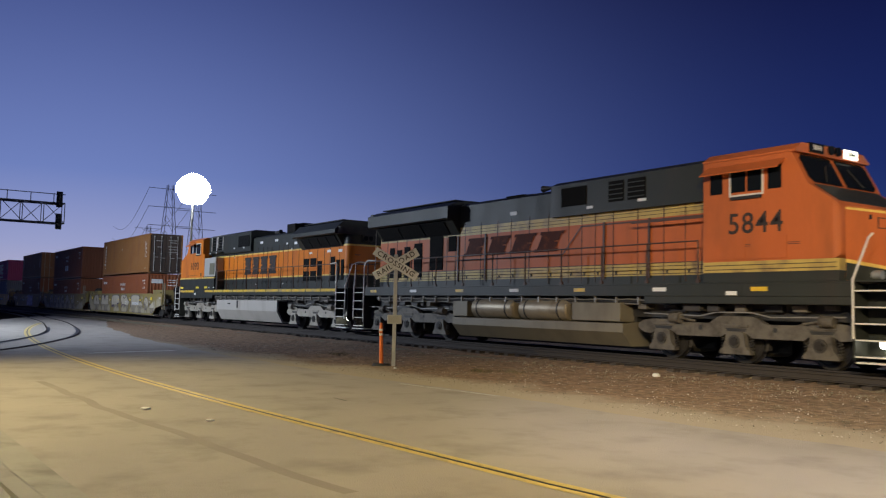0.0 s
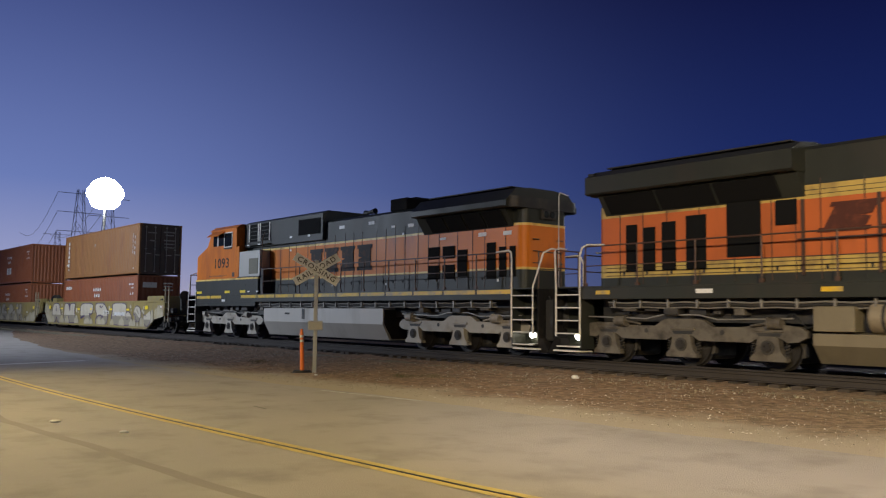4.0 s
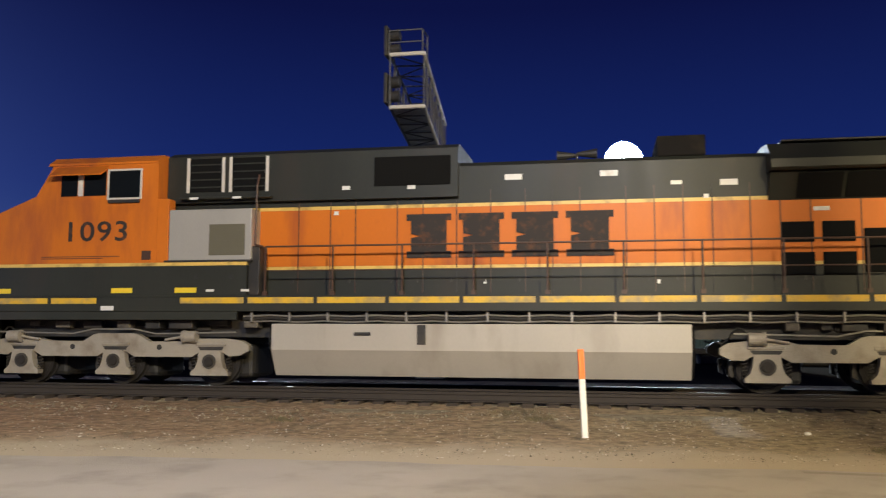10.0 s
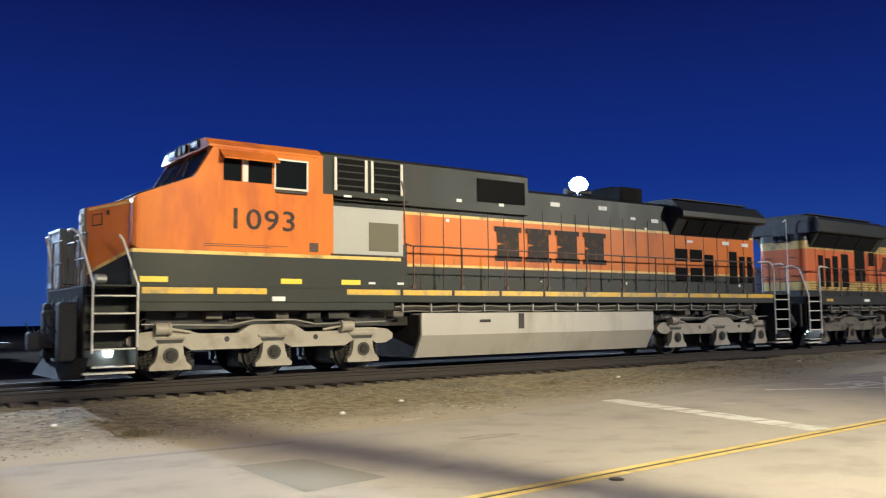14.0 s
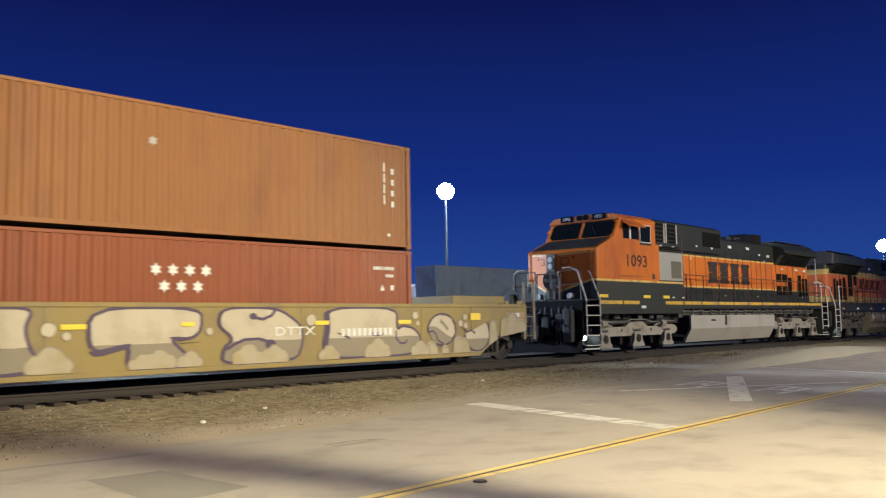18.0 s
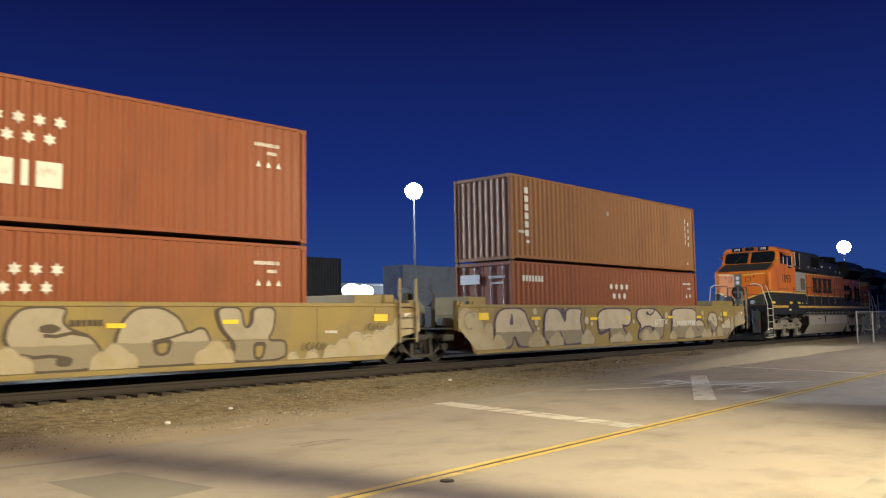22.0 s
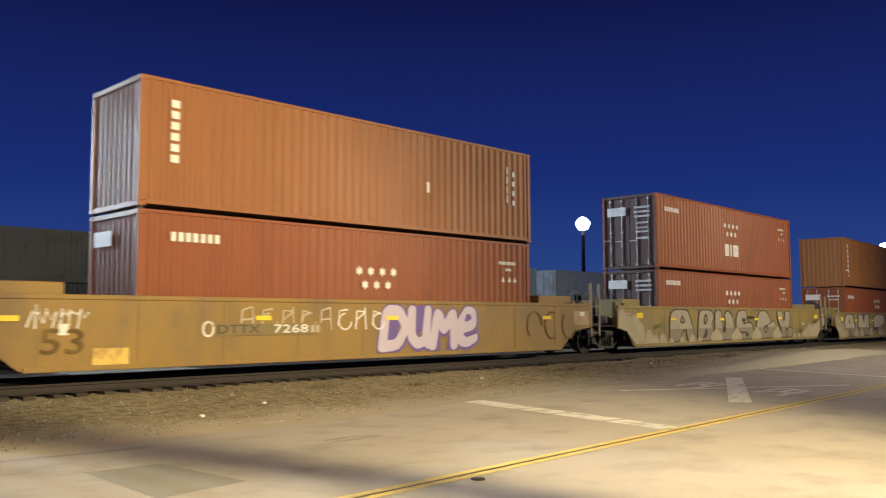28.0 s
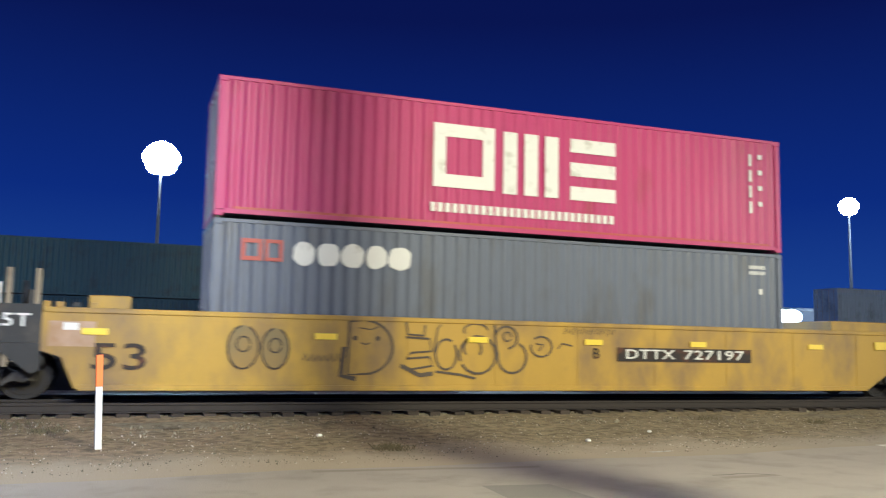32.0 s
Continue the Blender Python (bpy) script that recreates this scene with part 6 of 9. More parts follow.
            part("walk_rail_ramp", B(4.0, 6.4, *sorted((s * 1.30, s * 1.34)), 3.55, 3.60), "darkrail", loco)
    # road number and mark
    for s in (-1, 1):
        nx = P["number_x"]
        rz = 0 if s < 0 else 180
        text_mesh("road_number", P["number"], 0.50 if new_style else 0.45, "letter", cab, pose(nx, s * (cw + 0.006), P["number_z"], 90, 0, rz), 1.08, width=P["number_w"])
        x0, x1 = P["logo"]
        lean = P["lean"]
        logo_blocks(loco, x0, x1, P["logo_z"][0], P["logo_z"][1], s, hw + 0.024, lean if s < 0 else -lean, "logobrown" if new_style else "letter")
        if new_style:
            # thin painted line under the mark that climbs and runs on to the cab
            way = [(x0 - 0.35, 2.86), (x1 + 0.15, 2.86), (x1 + 0.95, 3.66), (h1 - 0.1, 3.66)]
            for (ax, az), (bx, bz) in zip(way, way[1:]):
                d = Vector((bx - ax, bz - az)).normalized() * 0.022
                part("logo_line", prism(bmesh.new(), [(ax - d.y, az + d.x), (bx - d.y, bz + d.x), (bx + d.y, bz - d.x), (ax + d.y, az - d.x)], *sorted((s * (hw + 0.024), s * (hw + 0.028)))), "darkrail", loco)
    # walkway handrails
    for s in (-1, 1):
        xs = np.linspace(plat0 + 0.1, cb - 2.5 if not new_style else cb - 0.2, 11)
        for x in xs:
            bm = bmesh.new()
            tube(bm, (float(x), s * 1.44, 1.93), (float(x), s * 1.44, 2.98), 0.022, 7)
            box(bm, float(x) - 0.05, float(x) + 0.05, s * 1.44 - 0.03, s * 1.44 + 0.03, 1.935, 2.02)
            part("stanchion", bm, "darkrail", loco)
        for z, r in ((2.97, 0.020), (2.46, 0.014)):
            bm = bmesh.new()
            tube(bm, (float(xs[0]), s * 1.44, z), (float(xs[-1]), s * 1.44, z), r, 7)
            part("hand_rail", bm, "darkrail", loco)
    # fuel tank
    t0, t1 = P["tank0"], P["tank1"]
    body = [(1.50, 1.36), (1.50, 0.80), (1.18, 0.24)]
    if not new_style:
        part("fuel_tank", profx(bmesh.new(), both([(1.18, 0.26), (1.48, 0.80), (1.48, 1.34)]), t0, t1), "tank", loco)
        # near-black plates added over the tank ends, their shade put into the paint
        for x in (t0 - 0.03, t1 + 0.03):
            part("tank_end", profx(bmesh.new(), both([(1.10, 0.30), (1.42, 0.82), (1.42, 1.30)]), x - 0.028, x + 0.028), "plow", loco)
        for s in (-1, 1):
            part("fuel_gauge", B((t0 + t1) / 2 + 0.95, (t0 + t1) / 2 + 1.13, *sorted((s * 1.481, s * 1.50)), 0.92, 1.32, 0.006), "black", loco)
            part("filler_cap", B((t0 + t1) / 2 + 2.1, (t0 + t1) / 2 + 2.45, *sorted((s * 1.481, s * 1.52)), 1.10, 1.17, 0.02), "black", loco)
    else:
        part("fuel_tank", profx(bmesh.new(), both([(1.12, 0.24), (1.45, 0.62), (1.45, 0.86), (0.9, 0.90)]), t0, t1), "olive", loco)
        part("tank_top", B(t0, t1, -0.9, 0.9, 0.902, 1.3), "black", loco)
        for s in (-1, 1):
            part("battery_box", B(t0 + 0.0, t0 + 0.85, *sorted((s * 0.901, s * 1.45)), 0.905, 1.42, 0.02), "olive", loco)
            part("battery_box", B(t1 - 2.0, t1 - 0.1, *sorted((s * 0.901, s * 1.45)), 0.905, 1.42, 0.02), "olive", loco)
            for x0 in (t0 + 1.08, t0 + 3.55):
                bm = bmesh.new()
                tube(bm, (x0, s * 1.16, 1.20), (x0 + 2.2, s * 1.16, 1.20), 0.33, 24)
                bmesh.ops.bevel(bm, geom=[e for e in bm.edges if abs(e.verts[0].co.x - e.verts[1].co.x) < 0.01], offset=0.09, segments=3, profile=0.5, affect="EDGES")
                res = part("air_reservoir", bm, "brasstank", loco, smooth=True)
                for x in (x0 + 0.3, x0 + 1.8):
                    bm = bmesh.new()
                    tube(bm, (x, s * 1.16, 1.20), (x + 0.06, s * 1.16, 1.20), 0.338, 24)
                    part("tank_strap", bm, "black", res)
    # pipes and cables under the walkway
    for s in (-1, 1):
        for k, (z, m, r) in enumerate(((1.52, "pipe", 0.022), (1.46, "black", 0.03), (1.40, "pipe", 0.018))):
            bm = bmesh.new()
            xs = np.linspace(plat0 + 0.8, cb - 2.0, 26)
            pts = [(float(x), s * (1.36 - 0.03 * k), z - 0.025 * (i % 2)) for i, x in enumerate(xs)]
            rope(bm, pts, r)
            part("cable_run", bm, m, loco)
        for i, x in enumerate(np.linspace(plat0 + 1.0, cb - 2.2, 18)):
            part("cable_clamp", B(float(x) - 0.02, float(x) + 0.02, *sorted((s * 1.33, s * 1.41)), 1.38, 1.598), "pipe", loco)
        rnd = random.Random(5)
        for x in np.arange(plat0 + 1.2, P["tank0"] - 0.3, 0.62):
            part("air_gear_box", B(float(x), float(x) + rnd.uniform(0.2, 0.5), *sorted((s * 0.95, s * rnd.uniform(1.1, 1.35))), 1.22 + rnd.uniform(-0.02, 0.1), 1.37, 0.02), rnd.choice(("black", "black", "truckdark")), loco)
        for x in np.arange(P["tank1"] + 0.4, plat1 - 0.6, 0.75):
            part("air_gear_box", B(float(x), float(x) + rnd.uniform(0.2, 0.55), *sorted((s * 0.95, s * rnd.uniform(1.1, 1.32))), 1.22 + rnd.uniform(-0.02, 0.08), 1.41, 0.02), rnd.choice(("black", "black", "truckdark")), loco)
    loco_truck(loco, P["front_axles"], P["truck"])
    loco_truck(loco, P["rear_axles"], P["truck"])
    steps(loco, plat1, 1)
    steps(loco, plat0, -1)
    for s in (-1, 1):
        part("equipment_door", B(plat1 - 3.25, plat1 - 2.70, *sorted((s * 1.501, s * 1.51)), 1.62, 1.9, 0.005), "green", loco)
        part("jack_pad", B(plat1 - 3.13, plat1 - 2.82, *sorted((s * 1.512, s * 1.53)), 1.62, 1.72, 0.006), "white", loco)
    return loco


def build_locos():
    lead = locomotive(dict(
        style="wedge", truck="truckdark", label="orange lead locomotive with dark green roof and yellow stripes", body="faded", plat0=-10.35, plat1=10.35, cab_back=6.54,
        hood_end=-10.0, hump_end=0.5, wing0=-10.20, wing1=-4.5, side_front=10.05, cab_top_front=8.95, nose_back=9.35, nose_top=3.60, hood_z=4.88, hump_z=5.08, wing_z=5.02, cab_z=5.08, stripe=-0.16, window_z=(3.99, 4.60), stack_h=0.10,
        plates=((4.2, 4.22, 0.3, 0.16), (2.2, 4.18, 0.25, 0.16), (-1.5, 4.3, 0.34, 0), (5.6, 4.15, 0.3, 0), (-5.0, 4.1, 0.25, 0)),
        grilles=((2.95, 3.52, 4.26, 4.84), (3.68, 4.32, 4.26, 4.84)), bright_grille=False, vents=((0.98, 2.05, 4.28, 4.84),),
        hood_vents=((-9.3, -8.95, 2.3, 3.5), (-8.75, -8.4, 2.3, 3.4), (-8.2, -7.8, 2.3, 3.5), (-7.5, -6.95, 2.3, 3.6), (-6.4, -5.55, 2.55, 3.95), (-5.2, -4.7, 3.2, 3.75)),
        windows=((6.75, 7.1), (7.35, 7.75), (7.8, 8.2), (8.35, 8.7)), bright_window=(7.35, 8.2), number="5844", number_x=8.0, number_z=3.28, number_w=1.45,
        logo=(-4.35, 0.75), logo_z=(2.98, 3.60), lean=0.55, stack_x=-1.6, horn_x=0.0, tank0=-4.15, tank1=3.85,
        front_axles=(9.45, 7.25, 5.02), rear_axles=(-5.28, -7.48, -9.71)))
    MOVERS.append((lead, 25.35, 0.0, 0.0, 0.5))
    second = locomotive(dict(
        style="stripe", truck="truckgrey", label="orange and dark green locomotive running backwards behind the leader", body="orange", plat0=-10.75, plat1=10.80, cab_back=6.73,
        hood_end=-10.42, hump_end=0.15, wing0=-10.50, wing1=-6.0, side_front=10.92, cab_top_front=9.30, nose_back=9.70, nose_top=3.70, hood_z=4.76, hump_z=5.16, wing_z=4.94, cab_z=5.09, stripe=0.08, window_z=(4.10, 4.70), stack_h=0.48,
        grilles=((5.38, 6.20, 4.24, 4.98), (4.36, 5.20, 4.24, 4.98)), bright_grille=True, vents=((0.3, 1.95, 4.26, 4.88),),
        hood_vents=((-6.85, -6.25, 2.95, 3.35), (-7.6, -7.0, 2.95, 3.35), (-6.85, -6.25, 2.3, 2.75), (-7.6, -7.0, 2.3, 2.75), (-8.2, -7.75, 2.35, 3.2), (-9.5, -9.1, 2.25, 3.35), (-9.95, -9.65, 2.3, 3.2), (-10.35, -10.1, 2.3, 3.2)),
        windows=((7.15, 7.90), (7.98, 8.52), (8.68, 9.08)), bright_window=(7.15, 7.90), number="1093", number_x=8.19, number_z=3.34, number_w=1.42,
        logo=(-3.1, 1.36), logo_z=(2.73, 3.66), lean=0.0, stack_x=-4.4, horn_x=-2.3, tank0=-4.46, tank1=4.04,
        plates=((2.57, 4.24, 0.17, 0.16), (1.14, 4.22, 0.17, 0.16), (-1.0, 4.40, 0.36, 0), (-2.95, 4.42, 0.36, 0), (-4.28, 4.19, 0.22, 0), (-5.29, 4.17, 0.34, 0), (2.83, 3.72, 0.10, 0), (-4.85, 3.90, 0.10, 0), (-7.0, 3.60, 0.30, 0), (-8.9, 3.62, 0.36, 0), (-10.0, 3.60, 0.36, 0), (-9.6, 2.2, 0.08, 0), (-0.4, 2.22, 0.06, 0), (-3.9, 2.2, 0.06, 0)),
        front_axles=(10.06, 7.80, 5.54), rear_axles=(-5.86, -8.12, -10.30)))
    MOVERS.append((second, 1.75, 0.0, 180.0))


build_locos()

# ---------------------------------------------------------------- the train
def blob(cx, cz, rx, rz, seed, k=16, square=0.55):
    """A rounded, slightly uneven outline."""
    rnd = random.Random(seed)
    pts = []
    for i in range(k):
        a = 2 * math.pi * i / k
        c, s = math.cos(a), math.sin(a)
        e = 1 - square * 0.5
        pts.append((cx + rx * math.copysign(abs(c) ** e, c) * rnd.uniform(0.88, 1.06), cz + rz * math.copysign(abs(s) ** e, s) * rnd.uniform(0.9, 1.04)))
    return pts


def paint(side, pts, material, layer):
    y = -1.515 - 0.0022 * layer
    clean = [p for i, p in enumerate(pts) if math.dist(p, pts[i - 1]) > 0.004]
    part("graffiti_shape", prism(bmesh.new(), clean, y - 0.0008, y), material, side)


def stroke(side, pts, width, material, layer):
    """A sprayed line along pts."""
    left, right = [], []
    for i, p in enumerate(pts):
        a, b = pts[max(0, i - 1)], pts[min(len(pts) - 1, i + 1)]
        d = Vector((b[0] - a[0], b[1] - a[1])).normalized()
        left.append((p[0] - d.y * width / 2, p[1] + d.x * width / 2))
        right.append((p[0] + d.y * width / 2, p[1] - d.x * width / 2))
    y = -1.515 - 0.0022 * layer
    bm = bmesh.new()
    va = [bm.verts.new((x, y - 0.002, z)) for x, z in left]
    vb = [bm.verts.new((x, y - 0.002, z)) for x, z in right]
    for i in range(len(pts) - 1):
        bm.faces.new((va[i], vb[i], vb[i + 1], va[i + 1]))
    bmesh.ops.recalc_face_normals(bm, faces=bm.faces[:])
    part("graffiti_line", bm, material, side)


def arc(cx, cz, rx, rz, a0, a1, n=14):
    return [(cx + rx * math.cos(radians(a0 + (a1 - a0) * i / n)), cz + rz * math.sin(radians(a0 + (a1 - a0) * i / n))) for i in range(n + 1)]


def puff(car, x, z, r, seed, layer=5.6):
    """A small cloud of three swollen rounds with a grey rim."""
    rnd = random.Random(seed)
    rounds = ((x - 0.75 * r, z, r * rnd.uniform(0.65, 0.85)), (x + 0.15 * r, z + 0.32 * r, r * rnd.uniform(0.85, 1.0)), (x + 0.95 * r, z - 0.05 * r, r * rnd.uniform(0.55, 0.8)))
    for k, (cx, cz, q) in enumerate(rounds):
        floor = lambda pts: [(px, max(pz, 0.325)) for px, pz in pts]
        paint(car, floor(blob(cx, cz, q + 0.035, q + 0.035, seed + k, 20, 0.0)), "grafGrey", layer + 0.3 * k)
        paint(car, floor(blob(cx, cz, q, q, seed + k, 20, 0.0)), "grafCloud", layer + 1.2 + 0.3 * k)


def cloud_bank(car, rounds, low, seed):
    """A mass of sprayed cloud with a scalloped top edge; rounds: x, z, radius of each swelling; low: its foot as (x, z) corners."""
    x0, x1 = min(c[0] - c[2] for c in rounds), max(c[0] + c[2] for c in rounds)
    foot = lambda x: float(np.interp(x, [q[0] for q in low], [q[1] for q in low]))
    for grow, material, layer in ((0.035, "grafGrey", 5.0), (0.0, "grafCloud", 6.4)):
        top, bottom = [], []
        n = 90
        for i in range(n + 1):
            x = x0 + (x1 - x0) * i / n
            z = max([c[1] + math.sqrt(max(0.0, (c[2] + grow) ** 2 - (x - c[0]) ** 2)) for c in rounds if abs(x - c[0]) < c[2] + grow] or [foot(x)])
            top.append((x, max(z, foot(x) + 0.012)))
            bottom.append((x, foot(x)))
        y = -1.515 - 0.0022 * layer
        bm = bmesh.new()
        a, b = [bm.verts.new((x, y, z)) for x, z in top], [bm.verts.new((x, y, z)) for x, z in bottom]
        for i in range(n):
            bm.faces.new((b[i], b[i + 1], a[i + 1], a[i]))
        part("graffiti_cloud", bm, material, car)
    rnd = random.Random(seed)
    for c in rounds:
        a = rnd.uniform(20, 70)
        stroke(car, arc(c[0] + 0.03, c[1] - 0.04, c[2] * 0.9, c[2] * 0.9, a, a + rnd.uniform(50, 100)), 0.018, "grafGrey", 7.4)


# strokes of each swollen letter, and its slits, in a unit square
FAT = {
    "U": (((0.0, 1.0), (0.06, 0.22), (0.40, 0.0), (0.84, 0.10), (1.0, 0.0)), ((0.84, 0.15), (0.82, 1.0))),
    "E": (((0.24, 0.46), (0.90, 0.56), (0.80, 0.95), (0.42, 1.0), (0.02, 0.60), (0.12, 0.06), (0.56, 0.0), (1.0, 0.14)),),
    "D": (((0.0, 0.0), (0.06, 1.0), (0.60, 1.0), (1.0, 0.56), (0.66, 0.04), (0.0, 0.0)),),
    "M": (((0.0, 0.0), (0.12, 1.0), (0.48, 0.40), (0.86, 1.0), (1.0, 0.0)),),
}
SLITS = {
    "U": (((0.34, 1.0), (0.62, 1.0), (0.58, 0.40), (0.40, 0.38)),),
    "E": (((0.38, 0.64), (0.68, 0.68), (0.62, 0.80), (0.42, 0.80)), ((0.40, 0.34), (1.0, 0.44), (1.0, 0.34), (0.48, 0.24))),
    "D": (((0.36, 0.26), (0.56, 0.34), (0.60, 0.62), (0.38, 0.76)),),
    "M": (((0.26, 0.0), (0.40, 0.0), (0.34, 0.40)), ((0.60, 0.0), (0.74, 0.0), (0.66, 0.40))),
}


def fat_letter(car, ch, cx, width, z0, z1, layer, lean=0.0, thick=0.46, paints=("grafPurple", "grafCream", "grafGrey"), cut=0.92, line=0.055, drop=0.07):
    """A swollen sprayed letter along its strokes: dark outline with a drop shadow, pale top, greyer lower half."""
    ways = []
    for way in FAT[ch]:
        pts = [Vector((cx - width / 2 + thick / 2 + u * (width - thick), z0 + thick / 2 + v * (z1 - z0 - thick))) for u, v in way]
        soft = [pts[0]]
        for p, q in zip(pts, pts[1:]):
            soft += [p.lerp(q, k) for k in (0.25, 0.5, 0.75, 1.0)]
        for _ in range(1):
            soft = [soft[0]] + [(a + b * 2 + c) / 4 for a, b, c in zip(soft, soft[1:], soft[2:])] + [soft[-1]]
        ways.append(soft)
    for grow, dx, dz, material, up, low in ((line + 0.02, drop, -0.025, paints[0], 0.0, False), (line, 0, 0, paints[0], 0.5, False), (0.0, 0, 0, paints[1], 1.4, False), (0.0, 0, 0, paints[2], 2.4, True)):
        y = -1.515 - 0.0022 * (layer + up)
        r = thick / 2 + grow
        vs, fs = [], []
        step = 0
        for way in ways:
            for i, p in enumerate(way):
                step += 1
                shapes = [[(p.x + r * math.cos(math.pi * k / 7), p.y + r * math.sin(math.pi * k / 7)) for k in range(14)]]
                if i:
                    q = way[i - 1]
                    d = (p - q).normalized() * r
                    shapes.append([(q.x + d.y, q.y - d.x), (p.x + d.y, p.y - d.x), (p.x - d.y, p.y + d.x), (q.x - d.y, q.y + d.x)])
                for n, shape in enumerate(shapes):
                    o = len(vs)
                    vs += [(x + dx + lean * (z - z0), y - 0.000012 * (2 * step + n), max(0.322, min(z + dz, 1.60))) for x, z in shape]
                    fs.append(list(range(o, o + len(shape))))
        me = bpy.data.meshes.new("graffiti_letter")
        me.from_pydata(vs, [], fs)
        bm = bmesh.new()
        bm.from_mesh(me)
        bpy.data.meshes.remove(me)
        if low:
            bmesh.ops.bisect_plane(bm, geom=bm.verts[:] + bm.edges[:] + bm.faces[:], plane_co=(0, 0, cut), plane_no=(0, 0, 1), clear_outer=True)
        bmesh.ops.dissolve_degenerate(bm, dist=0.0005, edges=bm.edges[:])
        for f in bm.faces:
            f.normal_update()
            if f.normal.y > 0:
                f.normal_flip()
        part("graffiti_letter", bm, material, car)
    for slit in SLITS[ch]:
        pts = [(cx - width / 2 + u * width, z0 + v * (z1 - z0)) for u, v in slit]
        paint(car, [(x + lean * (z - z0), max(0.322, min(z, 1.60))) for x, z in pts], paints[0], layer + 3.2)


def rounded(pts, times=2):
    """A closed outline with its corners cut round."""
    pts = list(pts)
    for _ in range(times):
        pts = [(p[0] * a + q[0] * (1 - a), p[1] * a + q[1] * (1 - a)) for p, q in zip(pts, pts[1:] + pts[:1]) for a in (0.80, 0.20)]
    return pts


def swollen(side, pts, layer, paints, cut=0.84, line=0.07, back=0.06, slits=(), holes=()):
    """A sprayed letter from its outline: dark line thick on its back, pale above, greyer below, dark slits and open holes."""
    pts = [(x, max(0.322, min(z, 1.60))) for x, z in rounded(pts)]
    paint(side, [(x - back, z) for x, z in pts], paints[0], layer)
    paint(side, pts, paints[1], layer + 0.9)
    paint(side, [(x, min(z, cut + 0.008 * math.sin(9 * x))) for x, z in pts], paints[2], layer + 1.8)
    stroke(side, pts + pts[:1], line, paints[0], layer + 2.6)
    for slit in tuple(slits) + tuple(holes):
        paint(side, rounded(slit, 1), paints[0], layer + 2.7)
    for hole in holes:
        cx, cz = sum(p[0] for p in hole) / len(hole), sum(p[1] for p in hole) / len(hole)
        paint(side, [(cx + (x - cx) * 0.55, cz + (z - cz) * 0.62) for x, z in rounded(hole, 1)], "carOld", layer + 3.5)


def tadpole(side, x, z, rx, rz, tail, material, layer):
    """A dark drop with a curved tail, the inner line of a swollen letter."""
    paint(side, blob(x, z, rx, rz, int(abs(x) * 50), 16, 0.0), material, layer)
    stroke(side, tail, 0.07, material, layer + 0.5)


